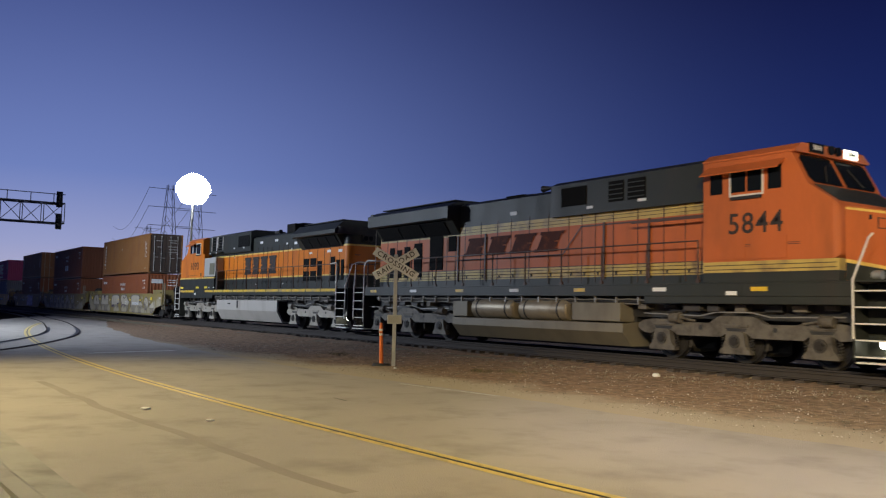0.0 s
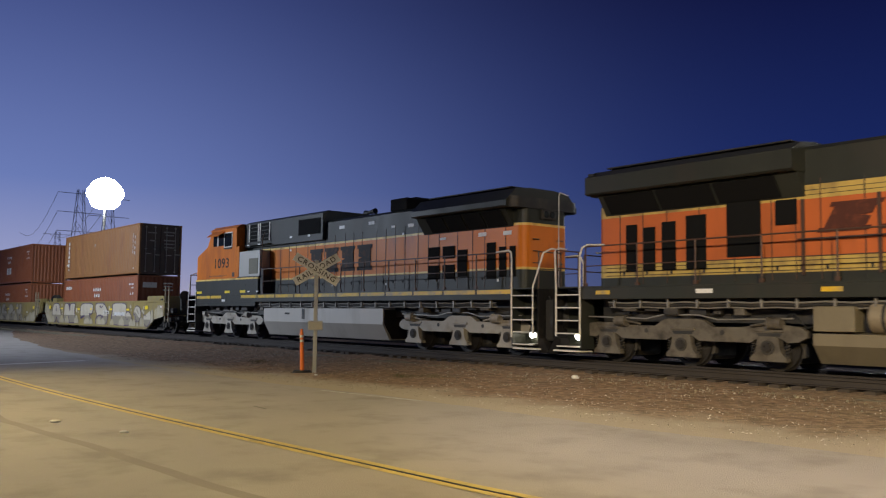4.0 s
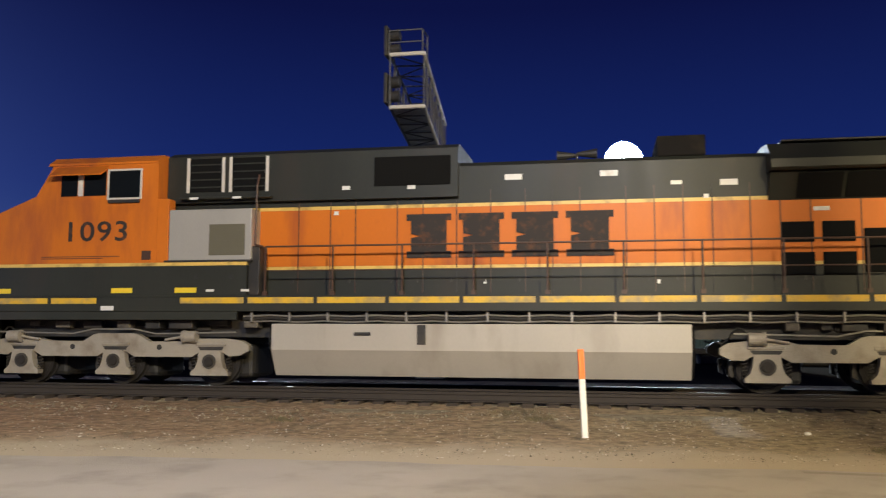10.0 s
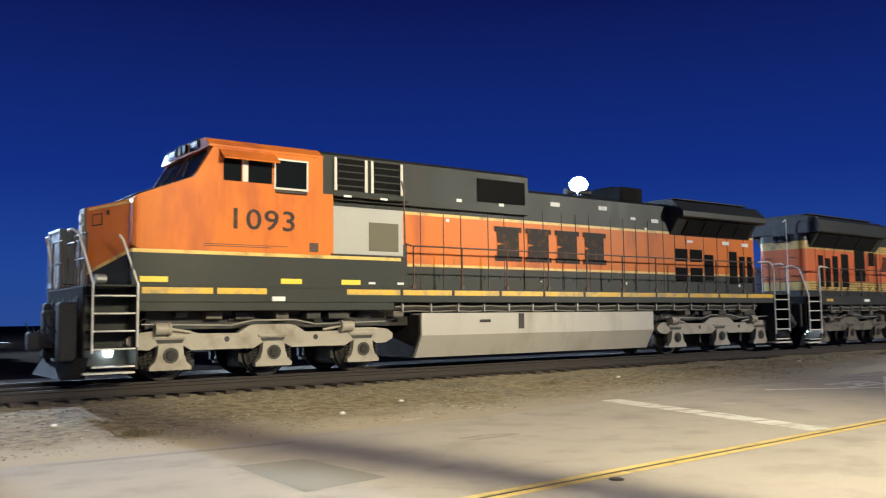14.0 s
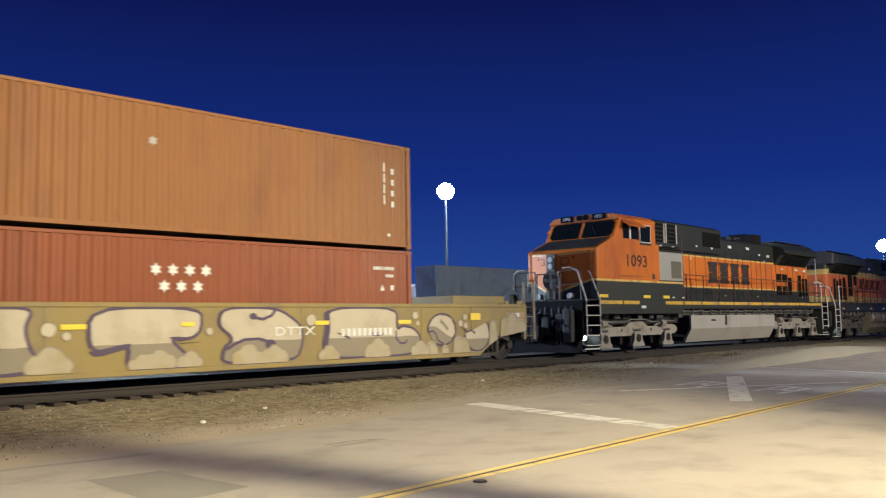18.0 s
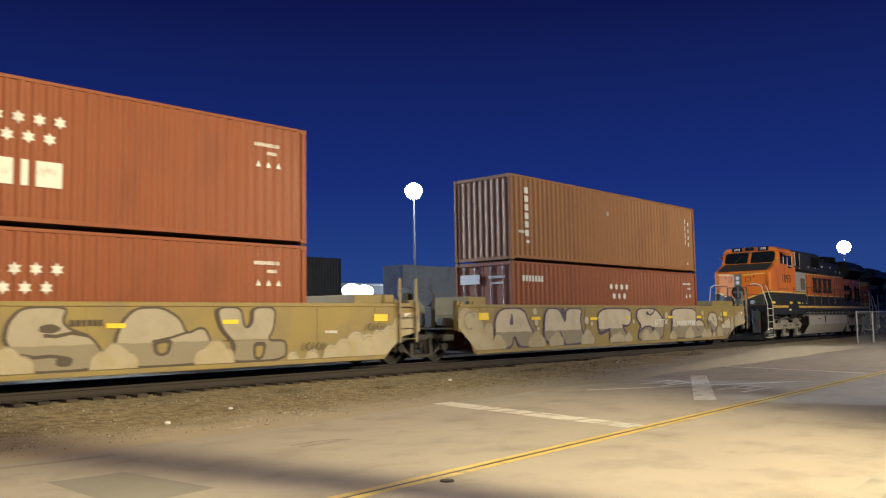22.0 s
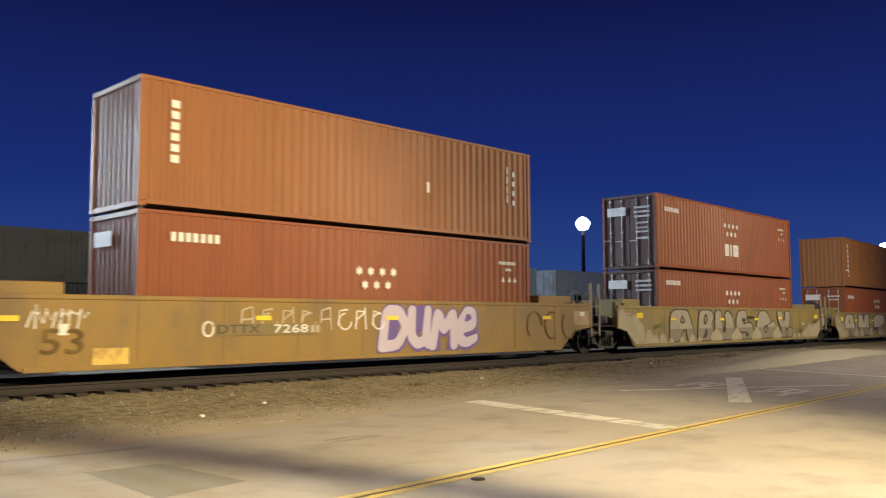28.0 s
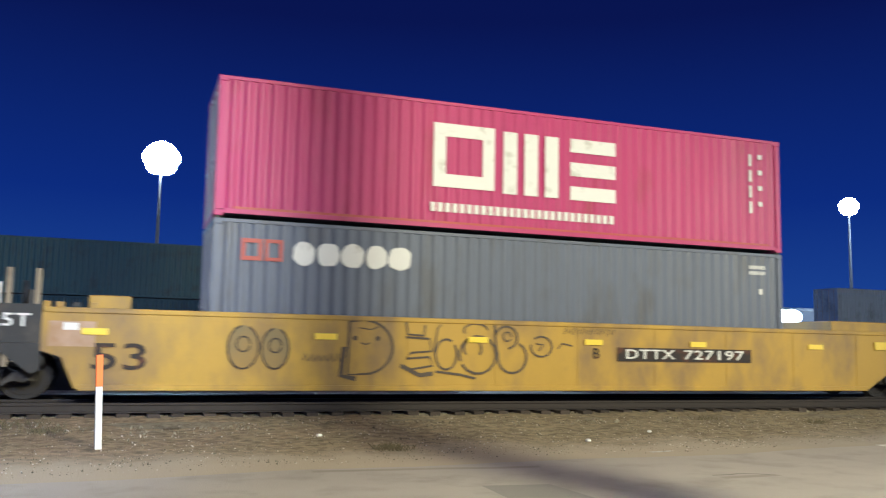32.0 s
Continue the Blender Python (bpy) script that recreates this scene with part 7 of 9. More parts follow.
def outline_piece(side, shift):
    """Black outline letters with a face in the first one, beside two faded grey rounds."""
    def line(pts, w=0.045, m="grafDark", layer=3):
        stroke(side, [(x + shift, z) for x, z in pts], w, m, layer)
    # first letter: tall, flat at the back, with a thick shaded foot
    line([(-98.82, 1.60), (-98.50, 1.64)] + arc(-98.52, 1.08, 0.62, 0.55, 80, -75) + [(-98.84, 0.52), (-98.82, 1.60)], 0.05)
    line([(-98.92, 1.08), (-98.97, 0.50), (-98.66, 0.44)], 0.10)
    for x in (-98.70, -98.22):
        paint(side, blob(x + shift, 1.26, 0.05, 0.055, int(-x * 10), 12, 0.0), "grafDark", 3.5)
    line(arc(-98.48, 1.20, 0.10, 0.06, 200, 340), 0.025)
    line([(-98.62, 1.47), (-98.36, 1.44), (-98.22, 1.50)], 0.022)
    # second letter, folded like a ribbon
    line([(-97.62, 1.62), (-97.58, 1.36), (-97.22, 1.34), (-97.20, 1.56)], 0.045)
    line([(-97.62, 1.30), (-97.10, 1.28), (-97.06, 1.02), (-97.50, 0.98), (-97.60, 0.86), (-97.10, 0.90), (-97.02, 0.72), (-97.50, 0.64)], 0.045)
    line([(-97.72, 0.72), (-97.30, 0.52), (-97.02, 0.56)], 0.09)
    # third and fourth, two rounds hooked into one another
    line(arc(-96.72, 0.96, 0.24, 0.32, 60, 400), 0.045)
    line([(-97.0, 1.0), (-96.92, 1.50), (-96.84, 1.58)], 0.035)
    line(arc(-96.00, 0.96, 0.42, 0.40, 200, -150), 0.05)
    line(arc(-96.12, 1.10, 0.20, 0.22, -40, 220), 0.045)
    line([(-96.95, 0.60), (-96.40, 0.54), (-96.05, 0.46)], 0.05)
    line(arc(-96.05, 1.46, 0.28, 0.16, 10, 200), 0.035)
    # fifth: two bowls on a stem
    line([(-95.62, 1.60), (-95.58, 1.10)] + arc(-95.20, 0.92, 0.34, 0.34, 170, 420), 0.05)
    line(arc(-95.34, 1.34, 0.26, 0.24, -80, 170), 0.045)
    line(arc(-95.32, 1.36, 0.10, 0.10, 0, 330), 0.03)
    # small last round with a mark in it, and a scribble after it
    line(arc(-94.50, 1.16, 0.26, 0.22, 130, -190), 0.04)
    line([(-94.62, 1.22), (-94.46, 1.20), (-94.56, 1.06)], 0.035)
    line([(-94.10, 1.12), (-93.98, 1.24), (-93.72, 1.18)], 0.03)
    rnd = random.Random(15)
    for i in range(6):
        x = -93.95 + i * 0.22
        line([(x, 1.42 + rnd.uniform(-0.03, 0.03)), (x + 0.06, 1.60), (x + 0.14, 1.46), (x + 0.19, 1.58 + rnd.uniform(-0.03, 0.03))], 0.022)
    for i in range(6):
        x = -99.75 + i * 0.13
        line([(x, 0.80), (x + 0.05, 0.92 + rnd.uniform(-0.02, 0.03)), (x + 0.10, 0.78)], 0.025)
    for x, z, rx, rz in ((-100.92, 1.04, 0.30, 0.42), (-100.30, 1.02, 0.27, 0.40)):
        paint(side, blob(x + shift, z, rx, rz, int(-x), 20, 0.3), "carGreyed", 1.5)
        line(arc(x, z, rx, rz, 100, 430), 0.035, "letter")
        line(arc(x, z + 0.06, rx * 0.45, rz * 0.35, 0, 350), 0.03, "letter")


def build_train():
    H = 2.86
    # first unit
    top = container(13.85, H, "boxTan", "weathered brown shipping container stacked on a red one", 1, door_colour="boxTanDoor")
    for i in range(6):
        mark(top, -6.03, 2.36 - i * 0.29, 0.22, 0.21)
    mark(top, -6.35, 0.94, 0.34, 0.09, kind="code")
    mark(top, -5.98, 0.62, 0.16, 0.10)
    for z in (2.1, 1.8, 1.5, 1.2):
        mark(top, 6.25, z, 0.10, 0.16)
        mark(top, 5.95, z + 0.1, 0.05, 0.24)
    mark(top, 6.1, 0.35, 0.1, 0.08)
    mark(top, -0.7, 2.0, 0.24, 0.24, "silver", kind="star")
    low = container(13.85, H, "boxRed", "brick-red shipping container low in the well car", -1, door_colour="boxRed")
    mark(low, -5.75, 2.30, 1.25, 0.20, kind="code")
    star_block(low, 0.0, 2.13, 0.29, 0.40)
    mark(low, 5.9, 2.36, 0.75, 0.09, kind="code")
    mark(low, 6.1, 2.16, 0.3, 0.08, kind="code")
    mark(low, 5.85, 1.84, 0.16, 0.16, kind="tri")
    mark(low, 6.2, 1.84, 0.12, 0.14)
    for c, pos in ((low, -24.5),):
        end_mark(c, 0.55, 2.3, 0.85, 0.32, 13.85)
        end_mark(c, -0.6, 2.35, 0.7, 0.08, 13.85, code=True)
        end_mark(c, -0.6, 2.15, 0.5, 0.07, 13.85, code=True)
    for y, z, w, h in ((-0.55, 2.32, 0.8, 0.30), (0.5, 2.42, 0.6, 0.07), (0.5, 2.26, 0.5, 0.07), (0.5, 2.05, 0.6, 0.07)):
        end_mark(low, y, z, w, h, 13.85, d=1, code=h < 0.1)
    for y, z, w in ((0.5, 2.42, 0.7), (0.5, 2.25, 0.5), (0.5, 1.95, 0.7), (0.5, 1.75, 0.6), (0.5, 1.55, 0.6), (-0.5, 2.35, 0.5), (-0.5, 1.9, 0.3)):
        end_mark(top, y, z, w, 0.07, 13.85, "silver", d=1, code=True)
    car, mid = well_car(-34.55, -12.95, -33.8, -15.1, "carOld", "mustard well car covered in cream bubble graffiti", ((top, -24.5, 3.222), (low, -24.5, 0.302)), ladder_ends=(1,), posts={1: (-0.05, 0.43)}, gear_ends=(-1, 1))
    side = side_of(car)
    o = 0.25
    here = lambda pts: [(x + o, z) for x, z in pts]
    cream = ("grafPurple", "grafCream", "grafGrey")
    swollen(side, here(((-9.26, 0.33), (-9.31, 1.26), (-8.95, 1.6), (-7.75, 1.6), (-7.45, 1.05), (-7.05, 0.6), (-7.25, 0.33), (-8.02, 0.33), (-8.30, 0.75), (-8.45, 0.33))), 0.4, cream,
            slits=(here(((-8.56, 1.06), (-8.31, 1.06), (-8.40, 1.52))),))
    swollen(side, here(((-6.66, 0.33), (-6.53, 1.6), (-5.68, 1.6), (-5.31, 1.06), (-5.25, 1.6), (-4.2, 1.6), (-4.36, 1.2), (-4.26, 0.85), (-4.1, 0.55), (-4.3, 0.33))), 0.7, cream,
            slits=(here(((-5.73, 0.94), (-5.25, 0.33), (-5.52, 0.33))), here(((-5.66, 1.6), (-5.28, 1.02), (-5.34, 1.6)))))
    swollen(side, here(((-3.15, 1.6), (-3.11, 0.66), (-2.29, 0.86), (-2.34, 0.40), (-2.1, 0.33), (-0.95, 0.33), (-0.91, 0.5), (-1.45, 0.96), (-0.91, 0.92), (-0.67, 1.1), (-0.67, 1.6))), 0.4, cream,
            slits=(here(((-3.16, 0.72), (-2.98, 0.60), (-2.27, 0.78), (-2.27, 0.88), (-3.0, 0.74))), here(((-1.5, 0.98), (-0.88, 0.96), (-1.15, 0.86)))))
    swollen(side, here(((-0.15, 1.6), (-0.25, 1.2), (0.15, 0.9), (-0.1, 0.7), (-0.15, 0.33), (1.85, 0.33), (2.05, 0.8), (1.98, 1.2), (1.3, 1.6))), 0.7, cream, line=0.06)
    tadpole(side, 0.65 + o, 1.40, 0.11, 0.08, here(((0.65, 1.38), (0.9, 1.33), (1.15, 1.42), (1.28, 1.58))), "grafPurple", 3.6)
    tadpole(side, 1.12 + o, 0.74, 0.15, 0.13, here(((-0.05, 0.66), (0.12, 0.76), (0.4, 0.87), (0.8, 0.88), (1.1, 0.80))), "grafPurple", 3.6)
    swollen(side, here(((2.79, 1.6), (2.85, 1.1), (2.75, 0.7), (2.80, 0.33), (5.9, 0.33), (5.97, 0.8), (5.7, 1.05), (5.29, 1.12), (5.07, 1.0), (5.10, 1.6))), 0.4, cream, line=0.06, back=0.14,
            slits=(here(((2.98, 1.0), (3.55, 0.77), (3.40, 0.92))), here(((4.05, 1.0), (4.85, 0.92), (4.30, 0.84)))))
    stroke(side, here(((5.05, 1.0), (5.06, 0.78), (5.2, 0.66), (5.36, 0.65), (5.46, 0.74))), 0.05, "grafPurple", 3.6)
    # two half rounds, and a pale cloud about their feet
    paint(side, blob(6.80 + o, 0.99, 0.53, 0.42, 4, 24, 0.0), "grafCream", 2)
    paint(side, [(x, min(z, 0.93 + 0.16 * math.sin(4 * x))) for x, z in blob(6.80 + o, 0.99, 0.53, 0.42, 4, 24, 0.0)], "grafGrey", 2.6)
    stroke(side, arc(6.80 + o, 0.99, 0.55, 0.44, 190, -120, 24), 0.05, "grafPurple", 3)
    stroke(side, here(((6.26, 0.92), (6.42, 0.96), (6.55, 0.86), (6.62, 0.70), (6.85, 0.58))), 0.05, "grafPurple", 4)
    stroke(side, here(((6.72, 1.24), (6.88, 1.12), (7.02, 0.98))), 0.09, "grafGrey", 4)
    half = arc(8.25 + o, 0.84, 0.52, 0.50, 180, 400, 20)
    paint(side, half, "grafCream", 2)
    paint(side, [(x, min(z, 0.70)) for x, z in half], "grafGrey", 2.6)
    stroke(side, half, 0.05, "grafPurple", 3)
    stroke(side, here(((7.66, 1.02), (7.80, 0.90), (7.98, 0.95), (8.15, 0.86))), 0.05, "grafPurple", 4)
    cloud_bank(side, [(x + o, z, r) for x, z, r in ((6.35, 0.45, 0.22), (6.9, 0.40, 0.14), (7.45, 0.58, 0.20), (7.65, 0.50, 0.22), (8.95, 1.05, 0.16), (9.5, 1.08, 0.20), (9.85, 1.22, 0.22), (10.2, 1.02, 0.26))],
               ((6.0 + o, 0.32), (8.4 + o, 0.32), (9.27 + o, 0.72), (10.6 + o, 0.90)), 19)
    cloud_bank(side, [(x + o, z, r) for x, z, r in ((-10.74, 1.26, 0.34), (-10.36, 1.15, 0.32), (-10.15, 0.95, 0.28), (-9.62, 0.90, 0.22), (-9.9, 0.7, 0.24))],
               ((-10.8, 1.0), (-10.6, 0.82), (-10.0, 0.32), (-9.2, 0.32)), 9)
    stroke(side, arc(-10.55 + o, 1.22, 0.26, 0.26, 20, 300), 0.05, "grafGrey", 7.6)
    for k, (x, r) in enumerate(((-9.17, 0.26), (-7.09, 0.30), (-5.91, 0.28), (-3.92, 0.30), (-2.05, 0.18), (-1.67, 0.24), (-0.95, 0.20), (0.48, 0.26), (1.2, 0.24), (2.8, 0.20), (4.37, 0.27), (5.9, 0.22))):
        puff(side, x + o, 0.34 + 0.40 * r, r, 21 + k * 13)
    for x, z, r in ((2.29, 1.3, 0.14), (5.77, 1.39, 0.10), (5.86, 1.18, 0.06), (7.74, 1.33, 0.08), (7.54, 1.15, 0.09), (7.76, 1.09, 0.08), (-3.92, 1.17, 0.14), (-3.57, 1.04, 0.08), (-0.47, 1.08, 0.08), (-7.12, 1.49, 0.11), (-7.05, 1.12, 0.11), (-6.95, 0.92, 0.07)):
        paint(side, blob(x + o, z, r, r, int(x * 7), 14, 0.0), "grafCream", 2)
        stroke(side, arc(x + o, z, r + 0.01, r + 0.01, 0, 340), 0.016, "grafGrey", 3)
    for x, z, w, h in ((-9.87, 1.34, 0.48, 0.22), (-7.10, 1.26, 0.52, 0.10), (-3.45, 1.22, 0.50, 0.10), (-1.0, 1.24, 0.30, 0.09), (2.61, 1.23, 0.42, 0.10), (5.36, 1.22, 0.45, 0.10), (8.16, 1.34, 0.42, 0.20)):
        mark(side, x + o, z, w, h, "sticker", -1.536)
    text_mesh("car_mark", "DTTX", 0.21, "white", side, pose(1.80 + o, -1.5365, 1.03, 90, 0, 0), 1.05, width=1.15)
    mark(side, 4.05 + o, 0.98, 1.75, 0.19, "white", -1.5365, "code")
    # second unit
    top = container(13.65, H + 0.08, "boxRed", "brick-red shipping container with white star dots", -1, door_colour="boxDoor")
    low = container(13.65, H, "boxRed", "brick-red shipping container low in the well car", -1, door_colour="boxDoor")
    for c in (top, low):
        mark(c, -5.6, 2.36, 1.2, 0.18, kind="code")
        star_block(c, -0.10, 2.12 if c is top else 2.05, 0.28, 0.41)
        mark(c, 5.6, 2.38, 0.75, 0.09, kind="code")
        mark(c, 5.75, 2.18, 0.3, 0.08, kind="code")
        for x in (5.35, 5.65, 5.95):
            mark(c, x, 1.90, 0.15, 0.15, kind="tri")
        end_mark(c, 0.55, 2.3, 0.85, 0.34, 13.65)
        for z in (2.42, 2.24, 2.06):
            end_mark(c, -0.6, z, 0.72, 0.08, 13.65, code=True)
    for z in (1.8, 1.6, 1.45, 1.2):
        end_mark(top, -0.6, z, 0.55, 0.07, 13.65, code=True)
    for i, w in enumerate((0.40, 0.14, 0.52)):
        mark(top, (-0.58, -0.16, 0.32)[i], 1.03, w, 0.52)
    mark(top, -4.5, 1.2, 0.14, 0.14, "grafGrey", kind="star")
    car, mid = well_car(-57.05, -36.05, -55.9, -37.4, "carOld", "mustard well car covered in grey bubble graffiti", ((top, -46.70, 3.222), (low, -46.70, 0.302)), ladder_ends=(1,), posts={1: (-0.87, -0.23)}, gear_ends=(-1, 1))
    side = side_of(car)
    grey = ("grafDark", "grafSilver", "grafGrey")
    swollen(side, ((-6.68, 0.33), (-6.72, 0.7), (-6.6, 1.6), (-5.15, 1.6), (-4.9, 1.1), (-4.6, 0.65), (-4.75, 0.33), (-5.25, 0.33), (-5.33, 0.82), (-5.70, 0.75), (-5.90, 0.33)), 0.4, grey, line=0.055,
            holes=(((-5.90, 1.04), (-5.38, 1.07), (-5.68, 1.44)),))
    swollen(side, ((-4.4, 0.33), (-4.3, 1.0), (-4.16, 1.6), (-3.1, 1.6), (-2.86, 1.28), (-3.15, 0.98), (-2.72, 0.6), (-2.88, 0.33)), 0.7, grey, line=0.055,
            slits=(((-3.62, 0.86), (-3.46, 0.70), (-3.62, 0.44), (-3.96, 0.46), (-3.78, 0.60)),), holes=(((-3.86, 1.02), (-3.76, 1.40), (-3.52, 1.44), (-3.42, 1.26), (-3.58, 0.98)),))
    swollen(side, ((-2.7, 0.5), (-2.79, 1.0), (-2.71, 1.6), (-2.13, 1.6), (-2.1, 1.0), (-1.98, 0.74), (-1.80, 0.74), (-1.76, 1.1), (-1.87, 1.42), (-1.5, 1.6), (-1.05, 1.3), (-0.85, 0.7), (-0.85, 0.33), (-2.4, 0.33)), 0.4, grey, line=0.055,
            slits=(((-2.12, 0.80), (-1.95, 0.62), (-1.72, 0.72), (-1.74, 1.2), (-1.84, 0.82)),))
    swollen(side, ((-0.4, 1.6), (-0.66, 1.3), (-0.72, 0.92), (-0.42, 0.66), (-0.5, 0.33), (1.1, 0.33), (1.22, 0.65), (0.95, 1.0), (0.5, 1.16), (0.36, 1.32), (0.48, 1.6)), 0.7, grey, line=0.055)
    tadpole(side, 0.12, 1.17, 0.22, 0.09, ((0.0, 1.04), (0.25, 1.02), (0.55, 1.08), (0.90, 1.02)), "grafDark", 3.6)
    tadpole(side, 0.42, 0.52, 0.18, 0.11, ((-0.45, 0.68), (-0.15, 0.62), (0.14, 0.64), (0.40, 0.60)), "grafDark", 3.6)
    swollen(side, ((1.46, 0.33), (1.46, 0.9), (1.62, 1.3), (1.9, 1.58), (2.5, 1.6), (2.95, 1.35), (3.1, 1.0), (3.42, 1.14), (3.6, 1.1), (3.77, 0.65), (3.6, 0.33)), 0.4, grey, line=0.055,
            holes=(((2.28, 0.86), (2.34, 0.60), (2.5, 0.53), (2.70, 0.60), (2.78, 0.92)),))
    stroke(side, ((3.14, 1.05), (2.7, 0.93), (2.28, 0.86)), 0.055, "grafDark", 3.6)
    swollen(side, ((3.86, 1.6), (4.0, 1.1), (4.37, 0.75), (4.3, 0.45), (4.35, 0.33), (5.8, 0.33), (5.82, 0.8), (5.25, 0.8), (5.45, 1.1), (5.5, 1.6), (4.86, 1.6), (4.84, 1.25), (4.72, 1.12), (4.6, 1.15), (4.52, 1.6)), 0.7, grey, line=0.055, back=0.09,
            holes=(((4.85, 0.78), (4.85, 0.40), (5.0, 0.34), (5.16, 0.42), (5.24, 0.78)),))
    rnd = random.Random(12)
    for x0, z0, n, m in ((6.28, 0.52, 5, "grafDark"), (8.36, 0.98, 5, "grafDark"), (-8.05, 0.86, 6, "grafLime")):
        for i in range(n):
            q = x0 + i * 0.16
            if i % 2:
                stroke(side, arc(q + 0.06, z0 + 0.10, 0.065, 0.09, 60, 400), 0.026, m, 9)
            else:
                stroke(side, [(q, z0), (q + 0.04, z0 + 0.2 + rnd.uniform(-0.03, 0.03)), (q + 0.12, z0 + 0.04), (q + 0.15, z0 + 0.16)], 0.026, m, 9)
    for k, (x, r) in enumerate(((-2.68, 0.34), (-0.74, 0.33), (1.42, 0.32), (3.78, 0.32))):
        puff(side, x, 0.34 + 0.25 * r, r, 119 + k * 13)
    cloud_bank(side, ((6.0, 0.33, 0.18), (6.6, 0.38, 0.18), (7.2, 0.42, 0.22), (7.62, 0.50, 0.28), (8.06, 0.63, 0.33), (8.5, 0.60, 0.30), (8.9, 0.75, 0.26), (9.3, 0.82, 0.28), (9.7, 1.08, 0.28), (10.1, 1.15, 0.22), (10.3, 1.12, 0.17)), ((5.5, 0.32), (9.15, 0.32), (9.8, 0.8), (10.5, 0.93)), 3)
    cloud_bank(side, ((-10.2, 1.32, 0.27), (-9.78, 1.10, 0.25), (-9.35, 1.0, 0.38), (-8.95, 0.80, 0.30), (-8.3, 0.52, 0.30), (-7.8, 0.42, 0.20), (-7.25, 0.42, 0.25), (-6.6, 0.35, 0.16), (-5.7, 0.33, 0.20), (-4.85, 0.38, 0.24), (-4.2, 0.33, 0.18)), ((-10.5, 0.93), (-9.9, 0.8), (-9.3, 0.32), (-3.9, 0.32)), 5)
    for x, z, w, h in ((-8.98, 1.36, 0.48, 0.20), (-6.40, 1.22, 0.50, 0.10), (-2.10, 1.21, 0.40, 0.10), (1.46, 1.21, 0.42, 0.10), (4.22, 1.26, 0.42, 0.10), (8.95, 1.32, 0.50, 0.19)):
        mark(side, x, z, w, h, "sticker", -1.536)
    mark(side, 0.85, 1.28, 0.70, 0.12, "grafDark", -1.5365, "code")
    mark(side, 7.21, 0.97, 0.40, 0.07, "white", -1.5365, "code")
    # third unit
    top = container(13.2, H, "boxBrown", "orange-brown shipping container stacked on a red one", 1)
    low = container(13.1, H, "boxRed", "brick-red shipping container low in the well car", 1)
    for i in range(6):
        mark(top, -5.78, 2.32 - i * 0.245, 0.20, 0.17)
    for z in (2.1, 1.8, 1.5, 1.2):
        mark(top, 5.75, z, 0.10, 0.16)
        mark(top, 5.45, z + 0.1, 0.05, 0.24)
    mark(top, 2.0, 1.3, 0.1, 0.3)
    mark(low, -5.2, 2.30, 1.25, 0.20, kind="code")
    star_block(low, 0.11, 1.75, 0.27, 0.40)
    mark(low, 5.45, 2.2, 0.8, 0.10, kind="code")
    mark(low, 5.5, 2.0, 0.3, 0.08, kind="code")
    for x in (5.25, 5.55, 5.8):
        mark(low, x, 1.7, 0.15, 0.16, kind="tri")
    end_mark(low, 0.5, 2.3, 0.9, 0.34, 13.1)
    car, mid = well_car(-78.7, -58.6, -77.0, -60.2, "carOchre", "ochre well car with a lilac graffiti piece and a dark number", ((top, -68.02, 3.642), (low, -68.05, 0.722)), reach={-1: (0.86, 1.53)})
    side = side_of(car)
    for i, (ch, cx, w) in enumerate((("D", 1.05, 1.12), ("U", 1.98, 1.02), ("M", 2.92, 1.15), ("E", 3.84, 0.95))):
        fat_letter(side, ch, cx, w, 0.34 + 0.05 * (i % 2), 1.58, 0.4 + 0.3 * (i % 2), 0.10, 0.30, ("grafViolet", "grafLilac", "grafLilac"), 0.9, 0.04, 0.02)
    for i in range(8):
        c, k = -3.6 + i * 0.56, i % 4
        m = "grafCream" if i < 5 else "white"
        stroke(side, [(c, 0.95 + 0.1 * (k % 2)), (c + 0.04, 1.42), (c + 0.30, 1.50 - 0.05 * k)], 0.045, m, 2)
        if k % 2:
            stroke(side, arc(c + 0.22, 1.15, 0.20, 0.20, 90, 360), 0.04, m, 2)
        else:
            stroke(side, [(c + 0.04, 1.2), (c + 0.3, 1.22 + 0.08 * k)], 0.04, m, 2.5)
            stroke(side, [(c + 0.3, 1.5), (c + 0.34, 0.95)], 0.04, m, 2)
    for i in range(3):
        stroke(side, arc(7.0 + i * 0.9, 1.0, 0.36, 0.42, 60 * i, 60 * i + 230), 0.05, "fadedbrown", 2)
    rnd = random.Random(8)
    for i in range(7):
        c = -8.25 + i * 0.16
        stroke(side, [(c, 1.12 + rnd.uniform(-0.1, 0.1)), (c + rnd.uniform(-0.02, 0.12), 1.42 + rnd.uniform(-0.05, 0.1)), (c + 0.14, 1.2 + rnd.uniform(-0.1, 0.12)), (c + 0.22, 1.36)], 0.035, "white", 3)
    text_mesh("car_number", "53", 0.50, "fadedbrown", side, pose(-7.55, -1.517, 0.76, 90, 0, 0), 1.0, width=0.85)
    mark(side, -7.55, 1.02, 0.2, 0.22, "white", -1.5165)
    mark(side, -2.75, 0.98, 2.9, 0.27, "carGreyed", -1.519)
    text_mesh("car_mark", "DTTX", 0.20, "grafDark", side, pose(-3.65, -1.5235, 0.98, 90, 0, 0), 1.05, width=1.1)
    text_mesh("car_number", "7268", 0.20, "white", side, pose(-2.22, -1.5235, 0.98, 90, 0, 0), 1.05, width=0.98)
    mark(side, -1.52, 0.98, 0.30, 0.18, "grafCream", -1.524, "code")
